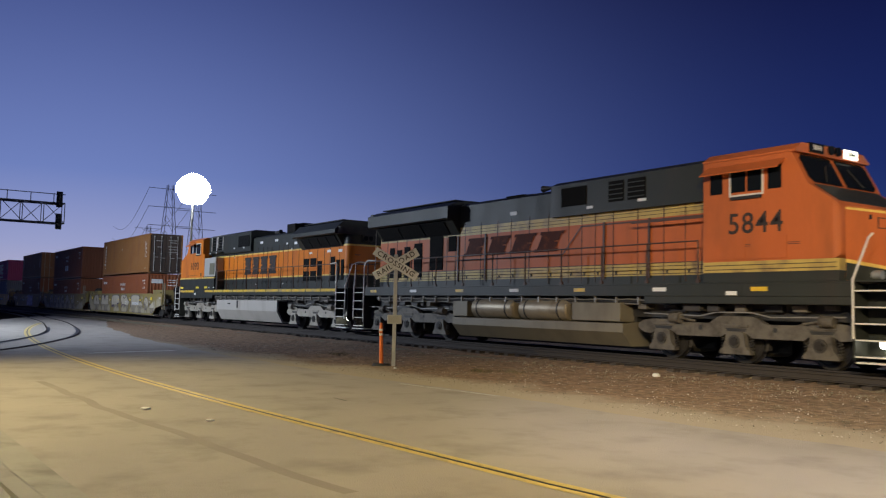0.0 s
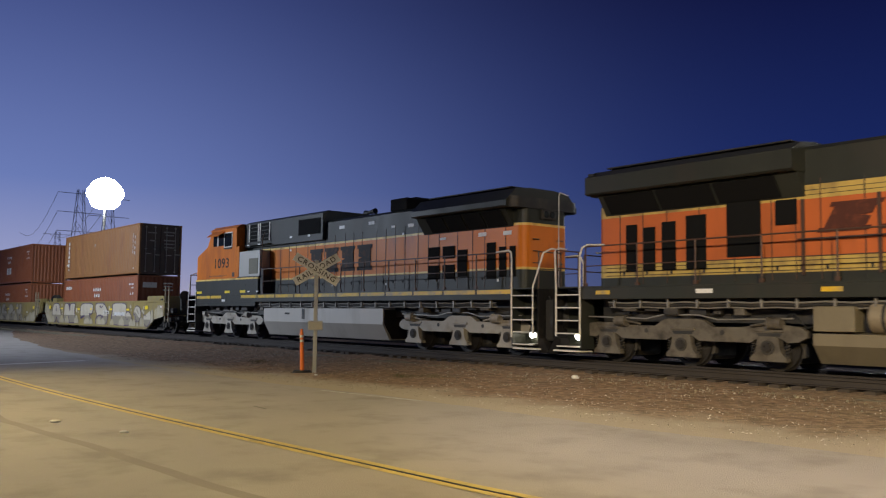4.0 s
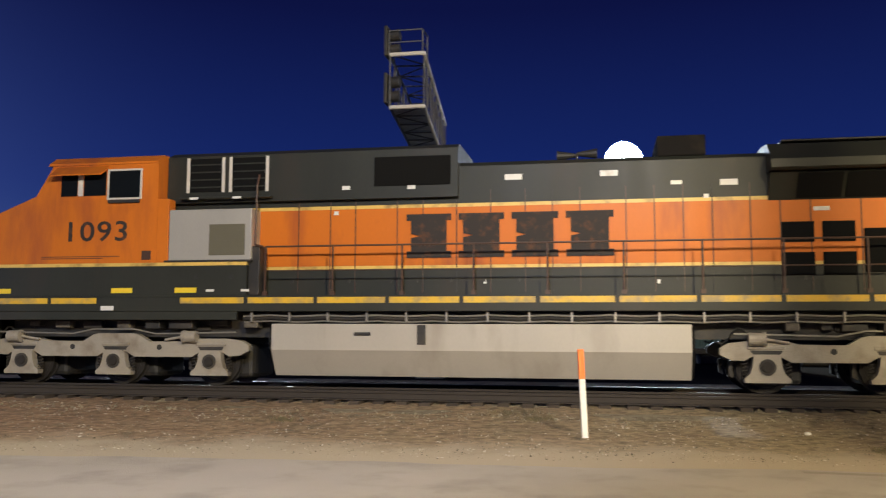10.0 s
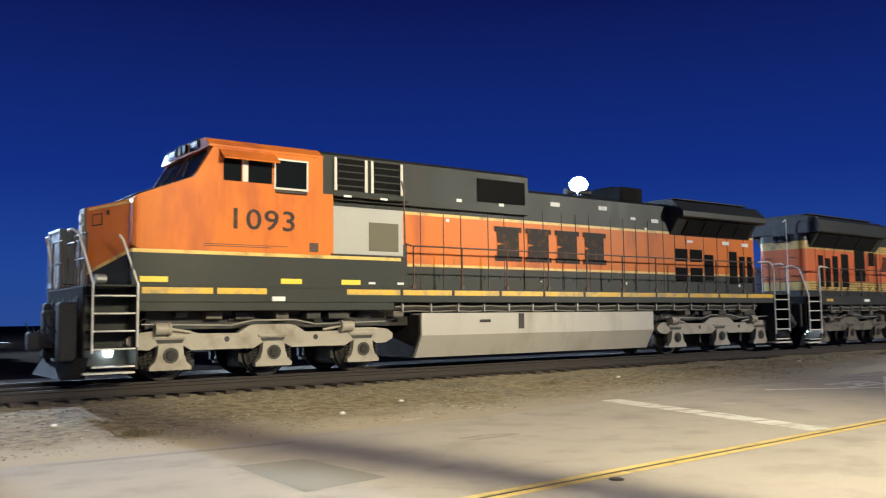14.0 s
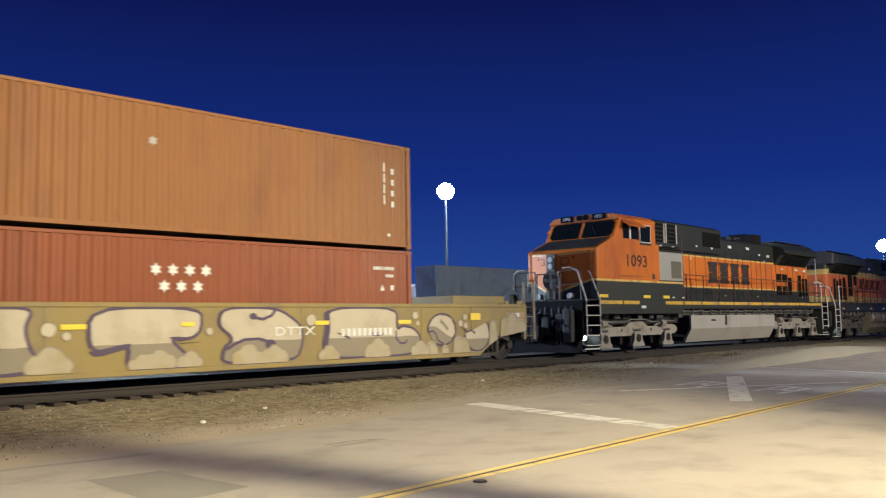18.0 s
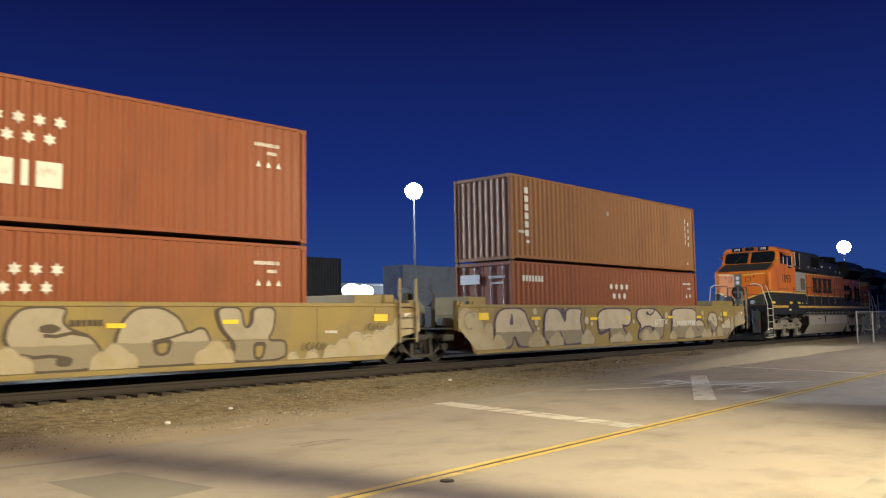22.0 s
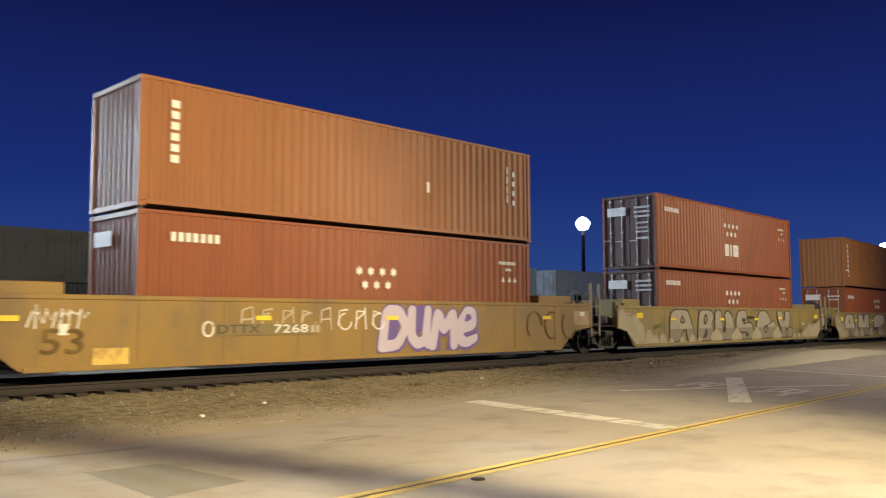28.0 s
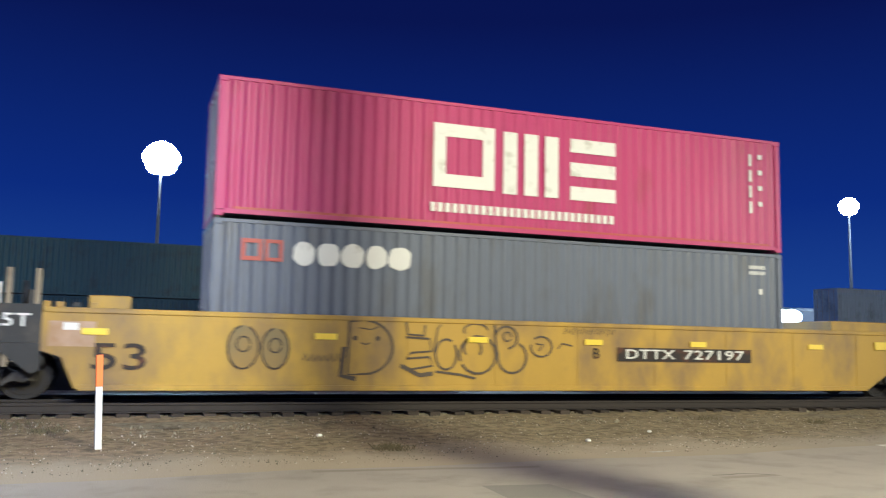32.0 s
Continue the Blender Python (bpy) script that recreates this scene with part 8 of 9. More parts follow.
    stroke(side, arc(-4.42, 1.0, 0.13, 0.16, 30, 380), 0.05, "white", 3)
    mark(side, -6.6, 0.46, 0.75, 0.36, "stripe", -1.519)
    for x in (-8.6, -3.0, 1.0, 7.6):
        mark(side, x, 1.24, 0.42, 0.11, "sticker", -1.536)
    # fourth unit
    top = container(13.95, H, "boxPink", "bright magenta shipping container with large white blocks", -1)
    mark(top, -1.67, 1.66, 1.45, 1.42, kind="ring")
    for x0 in (-0.56, -0.04, 0.48):
        mark(top, x0, 1.62, 0.34, 1.42)
    for z in (1.06, 1.62, 2.18):
        mark(top, 1.56, z, 1.20, 0.32)
    mark(top, -0.17, 0.50, 4.6, 0.20, kind="code")
    for z in (2.3, 1.9, 1.5, 1.1):
        mark(top, 6.05, z, 0.08, 0.30)
        mark(top, 6.35, z + 0.1, 0.12, 0.12)
    mark(top, 0, 0.17, 13.2, 0.05, "redlogo")
    low = container(13.95, H, "boxGrey", "blue-grey shipping container with a white name bar", -1)
    for i, w in enumerate((0.46, 0.50, 0.50, 0.48, 0.52)):
        pts = blob(-5.15 + i * 0.51, 2.23, w / 2, 0.25, 130 + i, 16, 0.3)
        part("painted_letter_blob", prism(bmesh.new(), pts, -1.2295, -1.2245), "white", low)
    mark(low, -6.2, 2.26, 0.42, 0.44, "redlogo", kind="ring")
    mark(low, -5.76, 2.26, 0.36, 0.44, "redlogo", kind="ring")
    for z in (2.5, 2.36):
        mark(low, 6.2, z, 0.5, 0.09, kind="code")
    mark(low, 6.3, 1.9, 0.1, 0.14)
    car, mid = well_car(-104.5, -82.9, -103.9, -85.2, "carYellow", "golden yellow well car with black outline graffiti", ((top, -94.6, 3.632), (low, -94.6, 0.722)), reach={1: (0.30, 1.25)}, worn={1: 0.92})
    side = side_of(car)
    o = mid
    text_mesh("car_number", "53", 0.50, "letter", side, pose(-103.15 - o, -1.517, 0.80, 90, 0, 0), 1.0, width=0.95)
    mark(side, -90.73 - o, 1.02, 3.71, 0.31, "letter", -1.519)
    text_mesh("car_mark", "DTTX", 0.22, "white", side, pose(-91.72 - o, -1.5245, 1.02, 90, 0, 0), 1.05, width=1.31)
    text_mesh("car_number", "727197", 0.22, "white", side, pose(-89.95 - o, -1.5245, 1.02, 90, 0, 0), 1.05, width=1.71)
    text_mesh("end_letter", "B", 0.24, "letter", side, pose(-93.13 - o, -1.517, 1.02, 90, 0, 0))
    outline_piece(side, -o)
    for x in (-103.6, -99.3, -96.0, -93.2, -90.4, -86.9):
        mark(side, x - o, 1.28, 0.45, 0.12, "sticker", -1.536)
    mark(side, -83.55 - o, 1.33, 0.62, 0.36, "white", -1.519)
    mark(side, -83.55 - o, 1.33, 0.52, 0.26, "carYellow", -1.5235)
    mark(side, -83.55 - o, 1.33, 0.44, 0.16, "white", -1.5265, "code")
    mark(side, -84.75 - o, 1.34, 0.45, 0.20, "sticker", -1.536)
    part("end_stanchion", prism(bmesh.new(), ((-84.05 - o, 1.70), (-83.70 - o, 1.70), (-83.72 - o, 2.10), (-83.80 - o, 2.22), (-84.00 - o, 2.22)), -1.36, -1.28), "carYellow", car)
    # fifth unit, only its end and the first stack come near
    top = container(13.1, H, "boxRed", "brick-red shipping container stacked on an orange-brown one", -1)
    low = container(13.1, H, "boxBrown", "orange-brown shipping container low in the well car", -1)
    car, mid = well_car(-127.5, -106.9, -126.0, -108.4, "carYellow", "golden yellow well car", ((top, -117.3, 3.168), (low, -117.3, 0.302)), ladder_ends=())
    for p, lab in ((-14.3, "dark cast-steel freight truck at the head of a well car"), (-35.6, ""), (-57.0, ""), (-79.1, ""), (-83.3, ""), (-105.7, ""), (-128.0, "")):
        freight_truck(p, lab or "dark cast-steel freight truck between two well cars")
    # the joint platform that carries the shared truck
    j = thing("articulation_frame", "dark steel joint frame between two yellow well cars", "rail car part")
    part("frame", prism(bmesh.new(), ((-1.05, 1.05), (1.1, 1.05), (1.1, 1.75), (-1.05, 1.75)), -1.495, 1.40), "black", j)
    part("frame_web", prism(bmesh.new(), ((0.25, 1.045), (1.1, 1.045), (1.1, 0.55), (0.95, 0.50)), -1.49, 1.40), "black", j)
    text_mesh("truck_rating", "125T", 0.24, "white", j, pose(0.45, -1.499, 1.45, 90, 0, 0), 1.05, width=0.85)
    part("hand_post", B(-0.5, -0.44, -1.2, -1.14, 1.75, 2.15), "handrail", j)
    part("hand_post", B(0.3, 0.36, -1.2, -1.14, 1.75, 2.15), "handrail", j)
    MOVERS.append((j, -105.6))


build_train()

# ---------------------------------------------------------------- beside the road
def lattice(bm, a, b, half, n, r=0.03, chords=((1, 1), (1, -1), (-1, 1), (-1, -1))):
    """A square truss from a to b."""
    a, b = Vector(a), Vector(b)
    d = (b - a).normalized()
    u = d.cross(Vector((0, 0, 1)) if abs(d.z) < 0.9 else Vector((1, 0, 0))).normalized() * half[0]
    v = d.cross(u).normalized() * half[1]
    cs = [(u * p + v * q) for p, q in chords]
    for c in cs:
        tube(bm, a + c, b + c, r, 6)
    ring = (0, 1, 3, 2)
    for i in range(n + 1):
        p = a.lerp(b, i / n)
        for k in range(4):
            tube(bm, p + cs[ring[k]], p + cs[ring[(k + 1) % 4]], r * 0.6, 5)
        if i < n:
            q = a.lerp(b, (i + 1) / n)
            for k in range(4):
                s, e = (cs[ring[k]], cs[ring[(k + 1) % 4]]) if i % 2 else (cs[ring[(k + 1) % 4]], cs[ring[k]])
                tube(bm, p + s, q + e, r * 0.5, 5)
    return bm


def signal_head(parent, m, tall=0.75, lights=(-0.45, 0.0, 0.45)):
    bm = B(-0.28, 0.28, -0.05, 0.05, -tall, tall, 0.03)
    h = part("signal_head", bm, "black", parent)
    h.matrix_basis = m
    for z in lights:
        bm = bmesh.new()
        tube(bm, (0, -0.05, z), (0, -0.34, z + 0.02), 0.15, 14, 0.16)
        v = part("signal_hood", bm, "black", h)
    return h


def build_crossbuck():
    s = thing("railroad_crossbuck", "white crossbuck sign on a slim weathered steel post", "road sign", m=pose(-19.42, 11.75, ground_height(-19.42, 11.75) - 0.02, 0, 0, 57))
    bm = B(-0.05, 0.05, -0.05, 0.05, -0.3, 2.95, 0.008)
    part("post", bm, "galv", s)
    for ang, words, y in ((-31, "CROSSING", -0.075), (31, "RAIL ROAD", -0.058)):
        bl = part("blade", B(-0.66, 0.66, -0.006, 0.006, -0.115, 0.115, 0.003), "white", s)
        bl.matrix_basis = pose(0, y, 2.70, 0, -ang, 0)
        text_mesh("blade_lettering", words, 0.135, "letter", bl, pose(0, -0.008, 0, 90, 0, 0), 1.15, width=1.12)
    bm = bmesh.new()
    for z in (2.62, 2.78):
        tube(bm, (0, -0.09, z), (0, -0.05, z), 0.018, 8)
    part("bolt", bm, "galv", s)
    pl = part("plate", B(-0.19, 0.19, -0.082, -0.052, 1.12, 1.36, 0.01), "galv", s)
    part("plate_face", B(-0.16, 0.16, -0.087, -0.083, 1.15, 1.33), "silver", pl)
    d = thing("delineator_post", "orange plastic delineator post on a black rubber base", "traffic post", m=pose(-19.45, 11.40, ground_height(-19.45, 11.40) - 0.005))
    bm = bmesh.new()
    bmesh.ops.create_cone(bm, cap_ends=True, segments=24, radius1=0.26, radius2=0.21, depth=0.07, matrix=Matrix.Translation((0, 0, 0.03)))
    part("base", bm, "rubber", d)
    bm = bmesh.new()
    tube(bm, (0, 0, 0.06), (-0.06, 0, 1.0), 0.055, 14, 0.045)
    part("tube", bm, "postorange", d, smooth=False)
    bm = bmesh.new()
    tube(bm, (-0.06, 0, 1.0), (-0.065, 0, 1.12), 0.05, 12, 0.03)
    part("cap", bm, "postorange", d)
    for z in (0.78, 0.9):
        bm = bmesh.new()
        tube(bm, (-0.06 * z, 0, z), (-0.06 * (z + 0.06), 0, z + 0.06), 0.052, 14)
        part("reflective_band", bm, "white", d)
    p = thing("marker_post", "slim white marker post with an orange top, leaning a little", "marker post", m=pose(-0.31, 13.10, ground_height(-0.31, 13.10) - 0.03, 0, -2.5, 20))
    part("shaft", B(-0.045, 0.045, -0.022, 0.022, -0.2, 0.90, 0.006), "white", p)
    part("orange_top", B(-0.046, 0.046, -0.023, 0.023, 0.901, 1.345, 0.006), "postorange", p)


def build_signals():
    # near cantilever behind the train
    g = thing("signal_cantilever", "steel lattice signal cantilever with signal heads over the far tracks", "railway signal")
    part("arm", lattice(bmesh.new(), (-5.15, 22.0, 8.35), (-6.05, 30.0, 8.35), (0.46, 0.72), 8, 0.04), "mastgrey", g)
    for z in (7.62, 9.08):
        # edge tubes in pale paint, the lamplight on them put into the colour
        bm = bmesh.new()
        bent(bm, [(-5.62, 21.97, z), (-4.68, 21.97, z), (-5.58, 30.0, z)], 0.055, 8)
        part("bright_edge", bm, "handrail", g)
    bm = bmesh.new()
    for i in range(32):
        y = 22.1 + i * 0.245
        k = -0.1125 * (y - 22.0)
        box(bm, -5.6 + k, -4.75 + k, y, y + 0.16, 7.66, 7.69)
    part("walkway_grating", bm, "galv", g)
    part("mast", lattice(bmesh.new(), (-6.1, 30.3, 0.0), (-6.1, 30.3, 7.6), (0.45, 0.45), 8, 0.06), "galv", g)
    for x in (-5.65, -4.72):
        bm = bmesh.new()
        bent(bm, [(x, 22.0, 9.07), (x, 22.0, 9.75), (x, 22.6, 9.75), (x, 22.6, 9.07)], 0.02, 6)
        tube(bm, (x, 22.0, 9.4), (x, 22.6, 9.4), 0.018, 6)
        part("guard_rail", bm, "mastgrey", g)
    for z in (9.46, 8.15):
        signal_head(g, pose(-5.72, 22.15, z, 0, 0, 90), 0.42, (-0.2, 0.2))
    bm = bmesh.new()
    bent(bm, [(-5.65, 21.98, 9.07), (-5.65, 21.98, 9.75), (-4.72, 21.98, 9.75), (-4.72, 21.98, 9.07)], 0.02, 6)
    tube(bm, (-5.65, 21.98, 9.42), (-4.72, 21.98, 9.42), 0.018, 6)
    part("guard_rail", bm, "mastgrey", g)
    # far signal bridge down the line
    f = thing("signal_bridge", "grey lattice signal bridge with two dark signal heads", "railway signal")
    part("beam", lattice(bmesh.new(), (-88.5, 16.0, 9.75), (-88.5, -6.0, 9.75), (0.7, 0.95), 12, 0.07), "mastgrey", f)
    part("mast", lattice(bmesh.new(), (-88.5, -6.3, 0), (-88.5, -6.3, 10.6), (0.6, 0.6), 9, 0.08), "mastgrey", f)
    bm = bmesh.new()
    for y in np.arange(-5.0, 16.0, 2.0):
        tube(bm, (-87.8, float(y), 10.7), (-87.8, float(y), 11.6), 0.04, 6)
    tube(bm, (-87.8, -5, 11.55), (-87.8, 16, 11.55), 0.04, 6)
    part("guard_rail", bm, "mastgrey", f)
    for z in (8.9, 11.0):
        h = signal_head(f, pose(-87.2, 15.4, z, 0, 0, 90))


def build_masts():
    for i, (x, y, z) in enumerate(MASTS):
        m = thing("floodlight_mast", "tall dark yard mast with bright white floodlights", "floodlight", "yard floodlights", m=pose(x, y, 0, 0, 0, math.degrees(math.atan2(-x, y))))
        bm = bmesh.new()
        thick = i in (3, 5)
        tube(bm, (0, 0, 0), (0, 0, z), 0.44 if thick else 0.26, 12, 0.32 if thick else 0.14)
        part("pole", bm, "plow" if thick else "mastgrey", m)
        part("cross_arm", B(-0.6, 0.6, -0.06, 0.06, z - 0.1, z + 0.05), "mastgrey", m)
        r = (2.9, 0.75, 2.0, 1.1, 1.3, 1.4, 1.9)[i]
        # heads side by side and below one another, each a glowing dome enlarged to the size of its glare, before its
        # housing
        for dx, dz, s in ((-0.46, 0.04, 0.50), (0.0, 0.32, 0.60), (0.46, 0.04, 0.50), (-0.28, -0.34, 0.5), (0.28, -0.34, 0.5), (0.0, 0.0, 0.88)):
            part("floodlight_housing", B(dx * r - 0.25 * r, dx * r + 0.25 * r, 0.07, 0.07 + 0.3 * r, z + dz * r - 0.2 * r, z + dz * r + 0.2 * r, 0.03), "mastgrey", m)
            bm = bmesh.new()
            bmesh.ops.create_uvsphere(bm, u_segments=20, v_segments=12, radius=r * s, matrix=Matrix.Translation((dx * r, -0.1 - 0.3 * r * s, z + dz * r)) @ Matrix.Diagonal((1.02, 0.6, 1.0, 1)))
            part("lens", bm, "lamphead", m, smooth=True)
    # small lamps, their glowing domes also enlarged to the glare around them
    for x, y, z, r in ((58.0, 66.0, 4.9, 0.95), (60.6, 67.0, 4.9, 0.9), (66.0, 68.5, 4.7, 0.6), (55.0, 102.0, 10.3, 0.6), (-40.0, 66.0, 6.0, 0.6), (-27.0, 64.0, 5.2, 0.6), (-84.0, 52.0, 9.0, 0.45), (-70.0, 44.0, 4.4, 0.25)):
        m = thing("yard_lamp", "small bright yard lamp on a thin pole", "lamp", "small yard lamps", m=pose(x, y, 0))
        bm = bmesh.new()
        tube(bm, (0, 0, 0), (0, 0, z), 0.06, 8)
        part("pole", bm, "mastgrey", m)
        bm = bmesh.new()
        bmesh.ops.create_uvsphere(bm, u_segments=12, v_segments=8, radius=r, matrix=Matrix.Translation((0, 0, z)) @ Matrix.Diagonal((1.3, 0.7, 0.75, 1)))
        part("lens", bm, "smalllamp", m, smooth=True)


def build_background():
    for x0, y, h0, colour, lab in ((-24.0, 47.0, 0.9, "boxDark", "dark shipping containers parked in the yard"), (-6.2, 47.6, 0.75, "boxGreen", "dark teal shipping container parked in the yard"),
                                   (10.0, 47.6, 0.75, "boxDark", "dark shipping container parked in the yard"), (28.8, 49.8, 0.7, "boxDark", "dark shipping container parked in the yard"), (50.3, 52.0, 0.7, "boxPale", "pale blue-grey shipping container parked in the yard"), (66.6, 52.0, 0.7, "boxPale", "pale blue-grey shipping container parked in the yard")):
        for k in range(2):
            c = container(12.4 if x0 == 28.8 else 13.3, 2.85, colour, lab, -1, "containers parked in the yard")
            c.matrix_basis = pose(x0 + 6.65, y, h0 + k * 2.86)
        t = thing("container_flat_car", "low dark flat car under parked containers", "rail car", "parked flat cars", m=pose(x0 + 6.65, y, 0))
        part("deck", B(-7.5, 7.5, -1.3, 1.3, 0.5, h0, 0.02), "black", t)
        for x in (-5.6, 5.6):
            part("wheel_truck", B(x - 1.2, x + 1.2, -1.1, 1.1, -0.06, 0.499, 0.08), "black", t)
    # pale container on a dark one, and a white lit warehouse behind it
    for k, (colour, lab) in enumerate((("boxDark", "dark shipping container parked in the yard"), ("boxOlive", "pale olive-grey shipping container parked on a dark one"))):
        c = container(13.3, 2.85, colour, lab, -1, "containers parked in the yard")
        c.matrix_basis = pose(-55.7, 36.2, -0.45 + k * 2.86)
    w = thing("warehouse", "long white warehouse lit by yard lamps", "building", m=pose(-98.0, 66.0, 0))
    part("wall", B(-24.0, 19.0, -5.0, 12.0, 0, 7.6), "white", w)
    part("roof", prism(bmesh.new(), ((-24.4, 7.6), (19.4, 7.6), (19.4, 7.9), (-2.0, 8.7), (-24.4, 7.9)), -5.5, 12.5), "white", w)
    for x in (-20.0, -8.0, 4.0, 16.0):
        part("roller_door", B(x - 2.0, x + 2.0, -5.06, -5.0, 0, 4.2), "galv", w)
    # long pale shed far behind the yard
    w = thing("storage_shed", "long low pale shed far behind the parked containers", "building", m=pose(0, 140.0, 0))
    part("wall", B(62.0, 215.0, 0.0, 10.0, 0, 9.6), "building", w)
    part("roof", B(61.5, 215.5, -0.5, 10.5, 9.601, 10.3, 0.05), "galv", w)
    for x in range(70, 212, 12):
        part("dock_door", B(x, x + 4.5, -0.06, -0.001, 0, 5.0), "mastgrey", w)
        part("window", B(x + 6.5, x + 9.0, -0.05, -0.001, 6.4, 7.6), "glass", w)
    # chain-link fence beside the far end of the road
    f = thing("chain_link_fence", "grey chain-link fence with thin steel posts", "fence")
    a, b = Vector((48.8, 14.9, -0.05)), Vector((78.0, 15.4, -0.05))
    for i in range(11):
        p = a.lerp(b, i / 10)
        bm = bmesh.new()
        tube(bm, p, p + Vector((0, 0, 1.85)), 0.045, 8)
        part("post", bm, "galv", f)
    bm = bmesh.new()
    tube(bm, a + Vector((0, 0, 1.8)), b + Vector((0, 0, 1.8)), 0.03, 6)
    part("top_rail", bm, "galv", f)
    vs, fs = [], []
    for i in range(0, 290):
        for lean in (-1.7, 1.7):
            x0 = i * 0.1
            x1 = min(29.0, max(0.0, x0 + lean))
            if x1 == x0:
                continue
            k = (x1 - x0) / lean
            p, q = a + Vector((x0, 0.017 * x0, 0.05)), a + Vector((x1, 0.017 * x1, 0.05 + 1.7 * k))
            o = len(vs)
            n = Vector((1.7, 0, -lean)).normalized() * 0.004
            vs += [p - n, p + n, q + n, q - n]
            fs.append((o, o + 1, o + 2, o + 3))
    me = bpy.data.meshes.new("wire_mesh")
    me.from_pydata(vs, [], fs)
    me.materials.append(M["galv"])
    ob = new("wire_mesh", me)
    ob.parent = f
    tagged(ob, kind="stuff")
    b = thing("far_building", "small white lit rooftop tower far behind the yard", "building", m=pose(58.0, 125.0, 0))
    part("tower", B(-3.2, 3.2, -3, 3, 0, 12.0), "mastgrey", b)
    part("lit_top", B(-2.0, 2.0, -2.5, 2.5, 12.001, 15.4, 0.05), "building", b)
    part("railing", B(-2.4, 2.4, -2.8, 2.8, 15.401, 15.6), "mastgrey", b)
    # far pylons and wires
    for x, y in ((-210.0, 62.0), (-214.0, 70.0), (-330, 90)):
        p = thing("power_pylon", "grey lattice power pylon far beyond the train", "pylon", "far pylons", m=pose(x, y, 0))
        bm = bmesh.new()
        for sx in (-1, 1):
            for sy in (-1, 1):
                tube(bm, (sx * 2.6, sy * 2.6, 0), (sx * 0.6, sy * 0.6, 30), 0.07, 5)
        for k in range(8):
            z0, z1 = k * 3.75, (k + 1) * 3.75
            r0, r1 = 2.6 - 2.0 * z0 / 30, 2.6 - 2.0 * z1 / 30
            for s in (-1, 1):
                tube(bm, (-r0, s * r0, z0), (r1, s * r1, z1), 0.04, 4)
                tube(bm, (s * r0, r0, z0), (s * r1, -r1, z1), 0.04, 4)
        for z in (20, 24.5, 29):
            tube(bm, (0, -5, z), (0, 5, z), 0.07, 5)
        part("lattice", bm, "mastgrey", p)
    for k, (z, y0) in enumerate(((29, 57), (24.5, 57), (20, 57), (29, 67), (24.5, 67))):
        bm = bmesh.new()
        pts = [(-330 + i * 12, y0 + 20 - i * 2.0, z - 5 * math.sin(math.pi * i / 10)) for i in range(11)]
        bent(bm, pts, 0.05, 4)
        tagged(part("power_line", bm, "mastgrey"), "thin sagging power line", "cable", "power lines")
    # utility pole, street lamps and the fill lamp's pole, near side, behind the camera
    u = thing("utility_pole", "tall wooden utility pole with a cross-arm beside the road", "utility pole", m=pose(7.40, -2.7, 0.1))
    bm = bmesh.new()
    tube(bm, (0, 0, 0), (0, 0, 11.5), 0.15, 14, 0.12)
    part("pole", bm, "wood", u)
    part("cross_arm", B(-1.2, 1.2, -0.06, 0.06, 11.0, 11.15), "wood", u)
    for x, y in [(q[0], q[1] - 0.4) for q in STREET_AND_FILL]:
        s = thing("street_or_fill_lamp", "steel lamp pole behind the camera, for a street or fill light", "street lamp", "street lamps", m=pose(x, y, 0.06))
        bm = bmesh.new()
        tube(bm, (0, -1.6, 0), (0, -1.6, 10.2), 0.10, 12, 0.06)
        bent(bm, [(0, -1.6, 10.2), (0, -0.8, 10.4), (0, 0.0, 10.35)], 0.04, 8)
        part("pole", bm, "galv", s)
        part("head", B(-0.16, 0.16, -0.35, 0.3, 10.25, 10.38, 0.04), "galv", s)


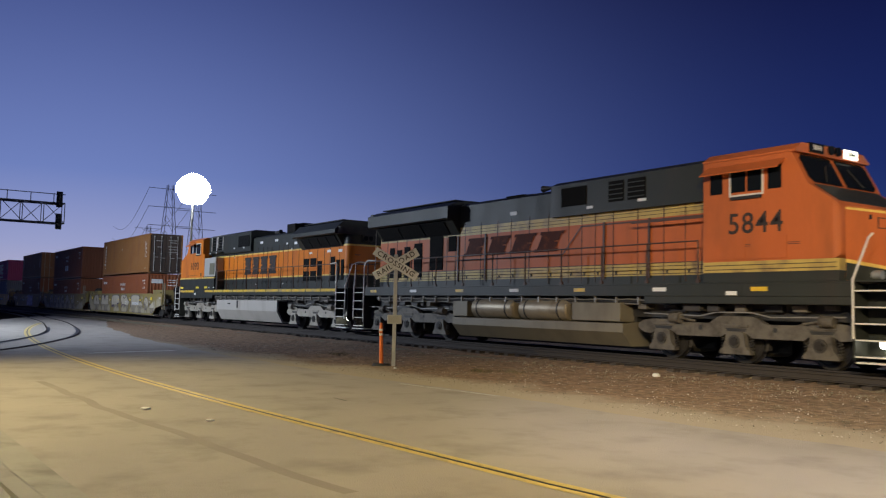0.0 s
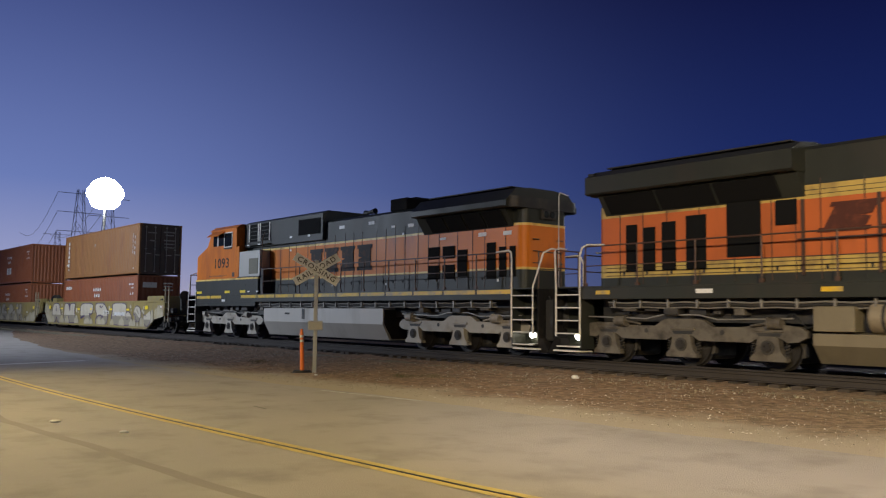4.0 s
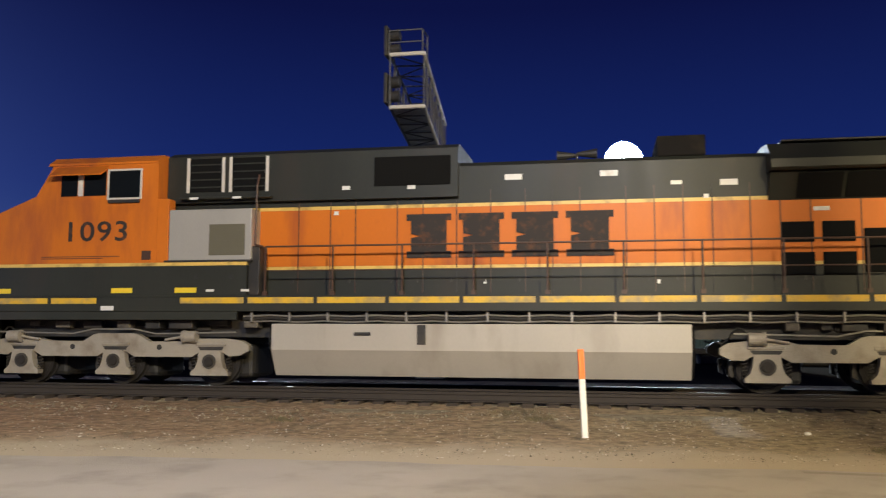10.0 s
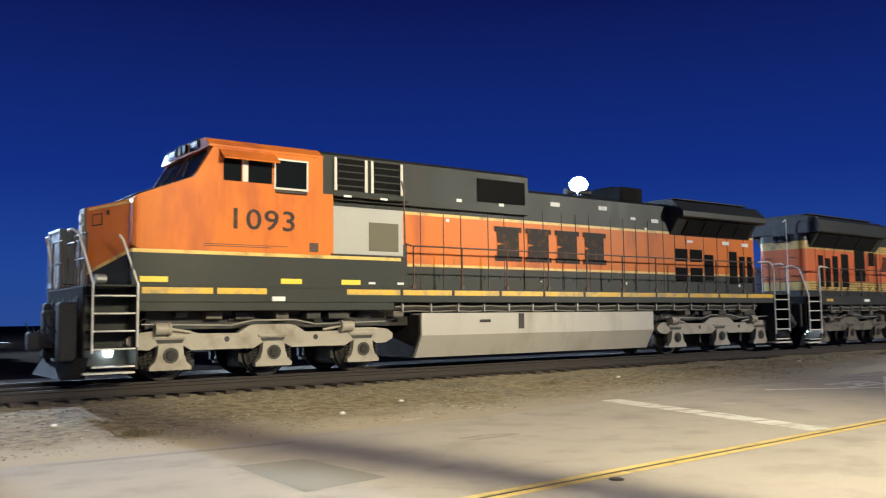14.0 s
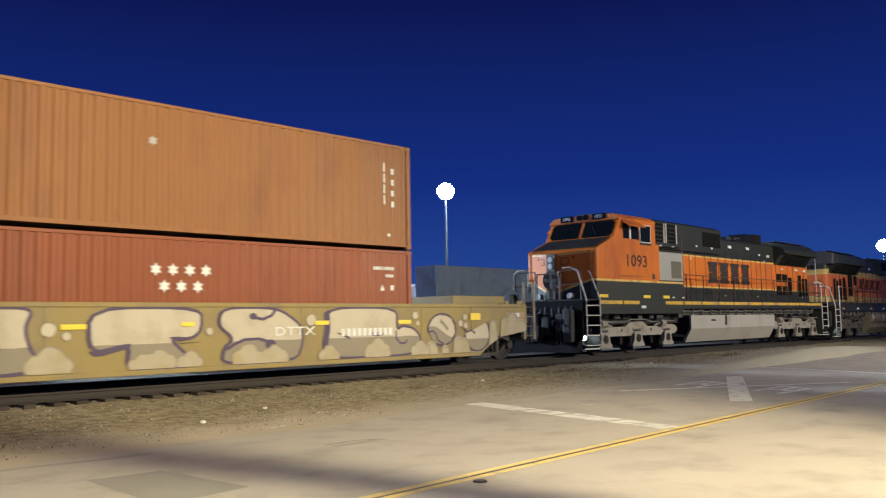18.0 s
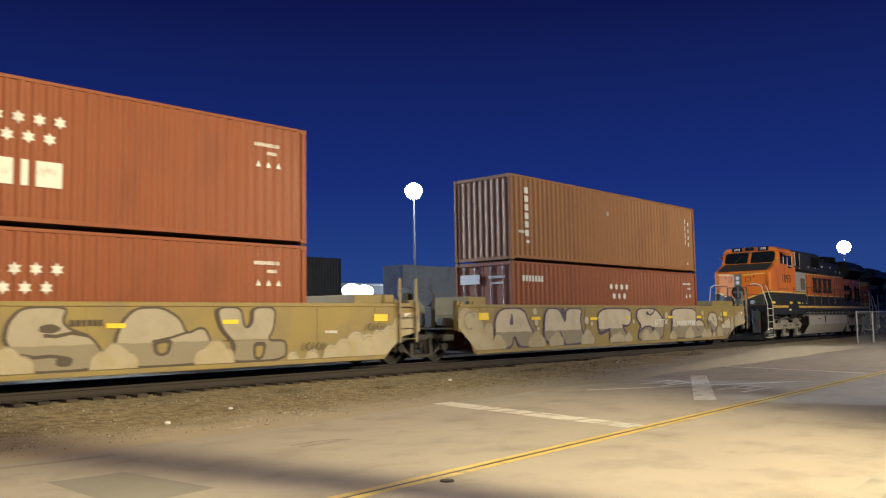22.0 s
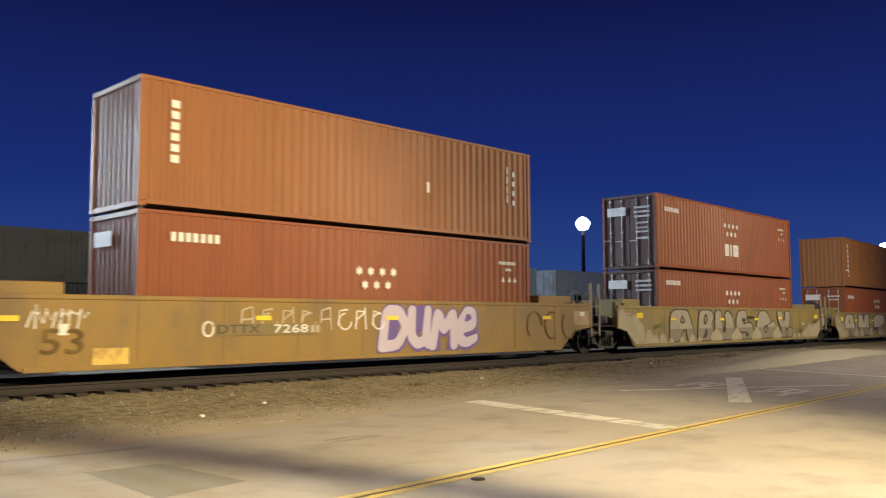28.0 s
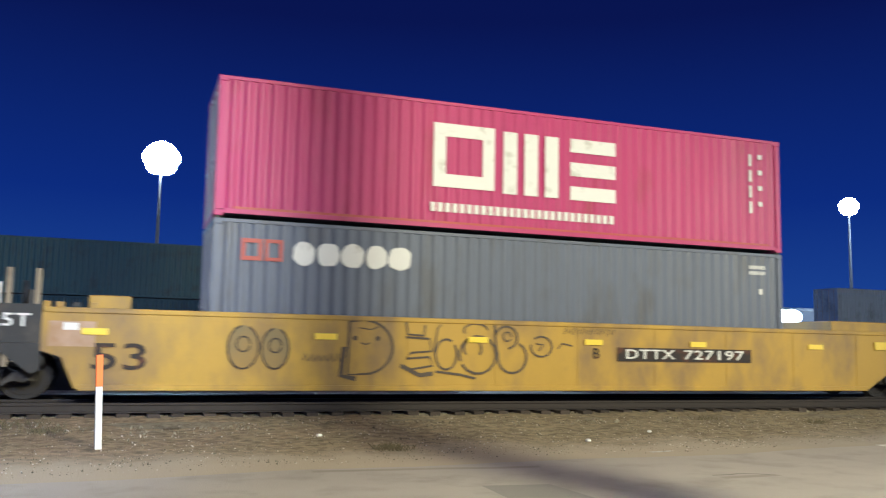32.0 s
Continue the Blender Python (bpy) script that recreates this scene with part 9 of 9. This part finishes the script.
def build_scatter():
    """Loose stones, weeds and litter on the verge."""
    rnd = random.Random(21)
    base = bmesh.new()
    bmesh.ops.create_icosphere(base, subdivisions=1, radius=1.0)
    bv = [v.co.copy() for v in base.verts]
    bf = [[v.index for v in f.verts] for f in base.faces]
    base.free()

    def heap(name, material, label, count, place, size):
        vs, fs = [], []
        for _ in range(count):
            x, y, z = place()
            r = size()
            m = pose(x, y, z, rnd.uniform(0, 360), rnd.uniform(0, 360), rnd.uniform(0, 360)) @ Matrix.Diagonal((r, r * rnd.uniform(0.6, 1), r * rnd.uniform(0.5, 0.9), 1))
            o = len(vs)
            vs.extend(m @ (v * rnd.uniform(0.82, 1.1)) for v in bv)
            fs.extend([i + o for i in f] for f in bf)
        me = bpy.data.meshes.new(name)
        me.from_pydata(vs, [], fs)
        me.materials.append(M[material])
        tagged(new(name, me), label, "gravel", kind="stuff")

    def shoulder():
        d = rnd.gauss(4, 22)
        s = -1.0 - abs(rnd.gauss(0.7, 0.75))
        p = along(d, s).translation
        return p.x, p.y, (RAIL_Z - 0.27 - 0.06 * max(0, -s - 1.3) if s > -2.9 else ground_height(p.x, p.y) + 0.01)

    def verge():
        x = rnd.uniform(-32, 34)
        e = edge_y(x)
        y = e + (16.2 - e) * rnd.random() ** 0.8
        return x, y, ground_height(x, y)

    heap("ballast_stones", "gravel", "loose grey ballast stones along the track shoulder", 20000, shoulder, lambda: rnd.uniform(0.012, 0.034))
    heap("verge_pebbles", "gravel", "small pebbles scattered over the dirt verge", 30000, verge, lambda: 0.005 + 0.013 * rnd.random() ** 2)
    heap("pale_pebbles", "pebble", "pale stones scattered over the dirt verge", 10000, verge, lambda: 0.005 + 0.014 * rnd.random() ** 3)
    for x, y, r in ((-13.69, 15.39, 0.09), (9.0, 13.6, 0.045), (16.5, 15.0, 0.05), (-18.6, 11.3, 0.04), (24.0, 14.6, 0.05), (-11.3, 4.0, 0.06), (-12.9, 3.6, 0.08), (3.0, 14.0, 0.05), (7.4, 13.0, 0.05)):
        onroad = y < edge_y(x)
        bm = bmesh.new()
        bmesh.ops.create_icosphere(bm, subdivisions=2, radius=r)
        for v in bm.verts:
            v.co *= 1 + 0.25 * noise.noise(v.co * 14 + Vector((x, y, 0)))
            v.co.z *= 0.25 if onroad else 0.6
        o = tagged(part("litter_scrap", bm, "litter"), "crumpled white scrap of litter on the ground", "litter", "litter scraps")
        o.location = (x, y, (road_z(x, y) if onroad else ground_height(x, y)) + r * (0.2 if onroad else 0.4))
    bm = bmesh.new()
    for x, y, r in ((3.85, 12.4, 0.3), (3.7, 12.45, 0.2), (-1.7, 15.6, 0.45), (-1.2, 14.9, 0.3), (-16.3, 13.2, 0.5), (-17.2, 12.9, 0.35), (11.8, 15.6, 0.35), (20.5, 15.2, 0.4), (-5.5, 14.2, 0.25), (14.0, 14.8, 0.25), (28.0, 14.0, 0.5), (-24, 12.5, 0.4)):
        for _ in range(110):
            a, d = rnd.uniform(0, 6.28), r * rnd.random() ** 0.7
            gx, gy = x + math.cos(a) * d * 1.3, y + math.sin(a) * d * 0.7
            root = Vector((gx, gy, ground_height(gx, gy)))
            h = rnd.uniform(0.03, 0.10)
            lean = Vector((rnd.uniform(-1, 1), rnd.uniform(-1, 1), 0)) * h
            side = Vector((-math.sin(a), math.cos(a), 0)) * rnd.uniform(0.003, 0.008)
            tip = root + lean + Vector((0, 0, h))
            mid = root + lean * 0.4 + Vector((0, 0, h * 0.65))
            v = [bm.verts.new(p) for p in (root - side, root + side, mid + side, tip, mid - side)]
            bm.faces.new(v)
    tagged(part("dry_weeds", bm, "weed"), "flat tufts of dry dark weeds on the dirt", "weeds", kind="stuff")


build_crossbuck()
build_signals()
build_masts()
build_background()
build_scatter()


# ---------------------------------------------------------------- what moves
def motions():
    times = [i * 1.0 for i in range(33)]
    for entry in MOVERS:
        ob, pos = entry[0], entry[1]
        up = entry[2] if len(entry) > 2 else 0.0
        turn = entry[3] if len(entry) > 3 else 0.0
        slack = entry[4] if len(entry) > 4 else 0.0      # the coupling stretches as the train draws away
        ease = lambda t: min(1.0, max(0.0, (t - 2.5) / 3.5)) ** 2 * slack
        walk(ob, [(t, along(run(t) + pos + ease(t), 0.0, up) @ pose(0, 0, 0, 0, 0, turn)) for t in times])
    fine = [i * 0.125 for i in range(257)]
    start = run(0.0)
    for ws, x, radius in WHEELS:
        back = ws.parent.name.startswith("locomotive.")
        sign = -1.0 if back else 1.0
        walk(ws, [(t, pose(x, 0, radius, 0, math.degrees((run(t) - start) / radius) * sign % 360.0, 0)) for t in fine])


motions()
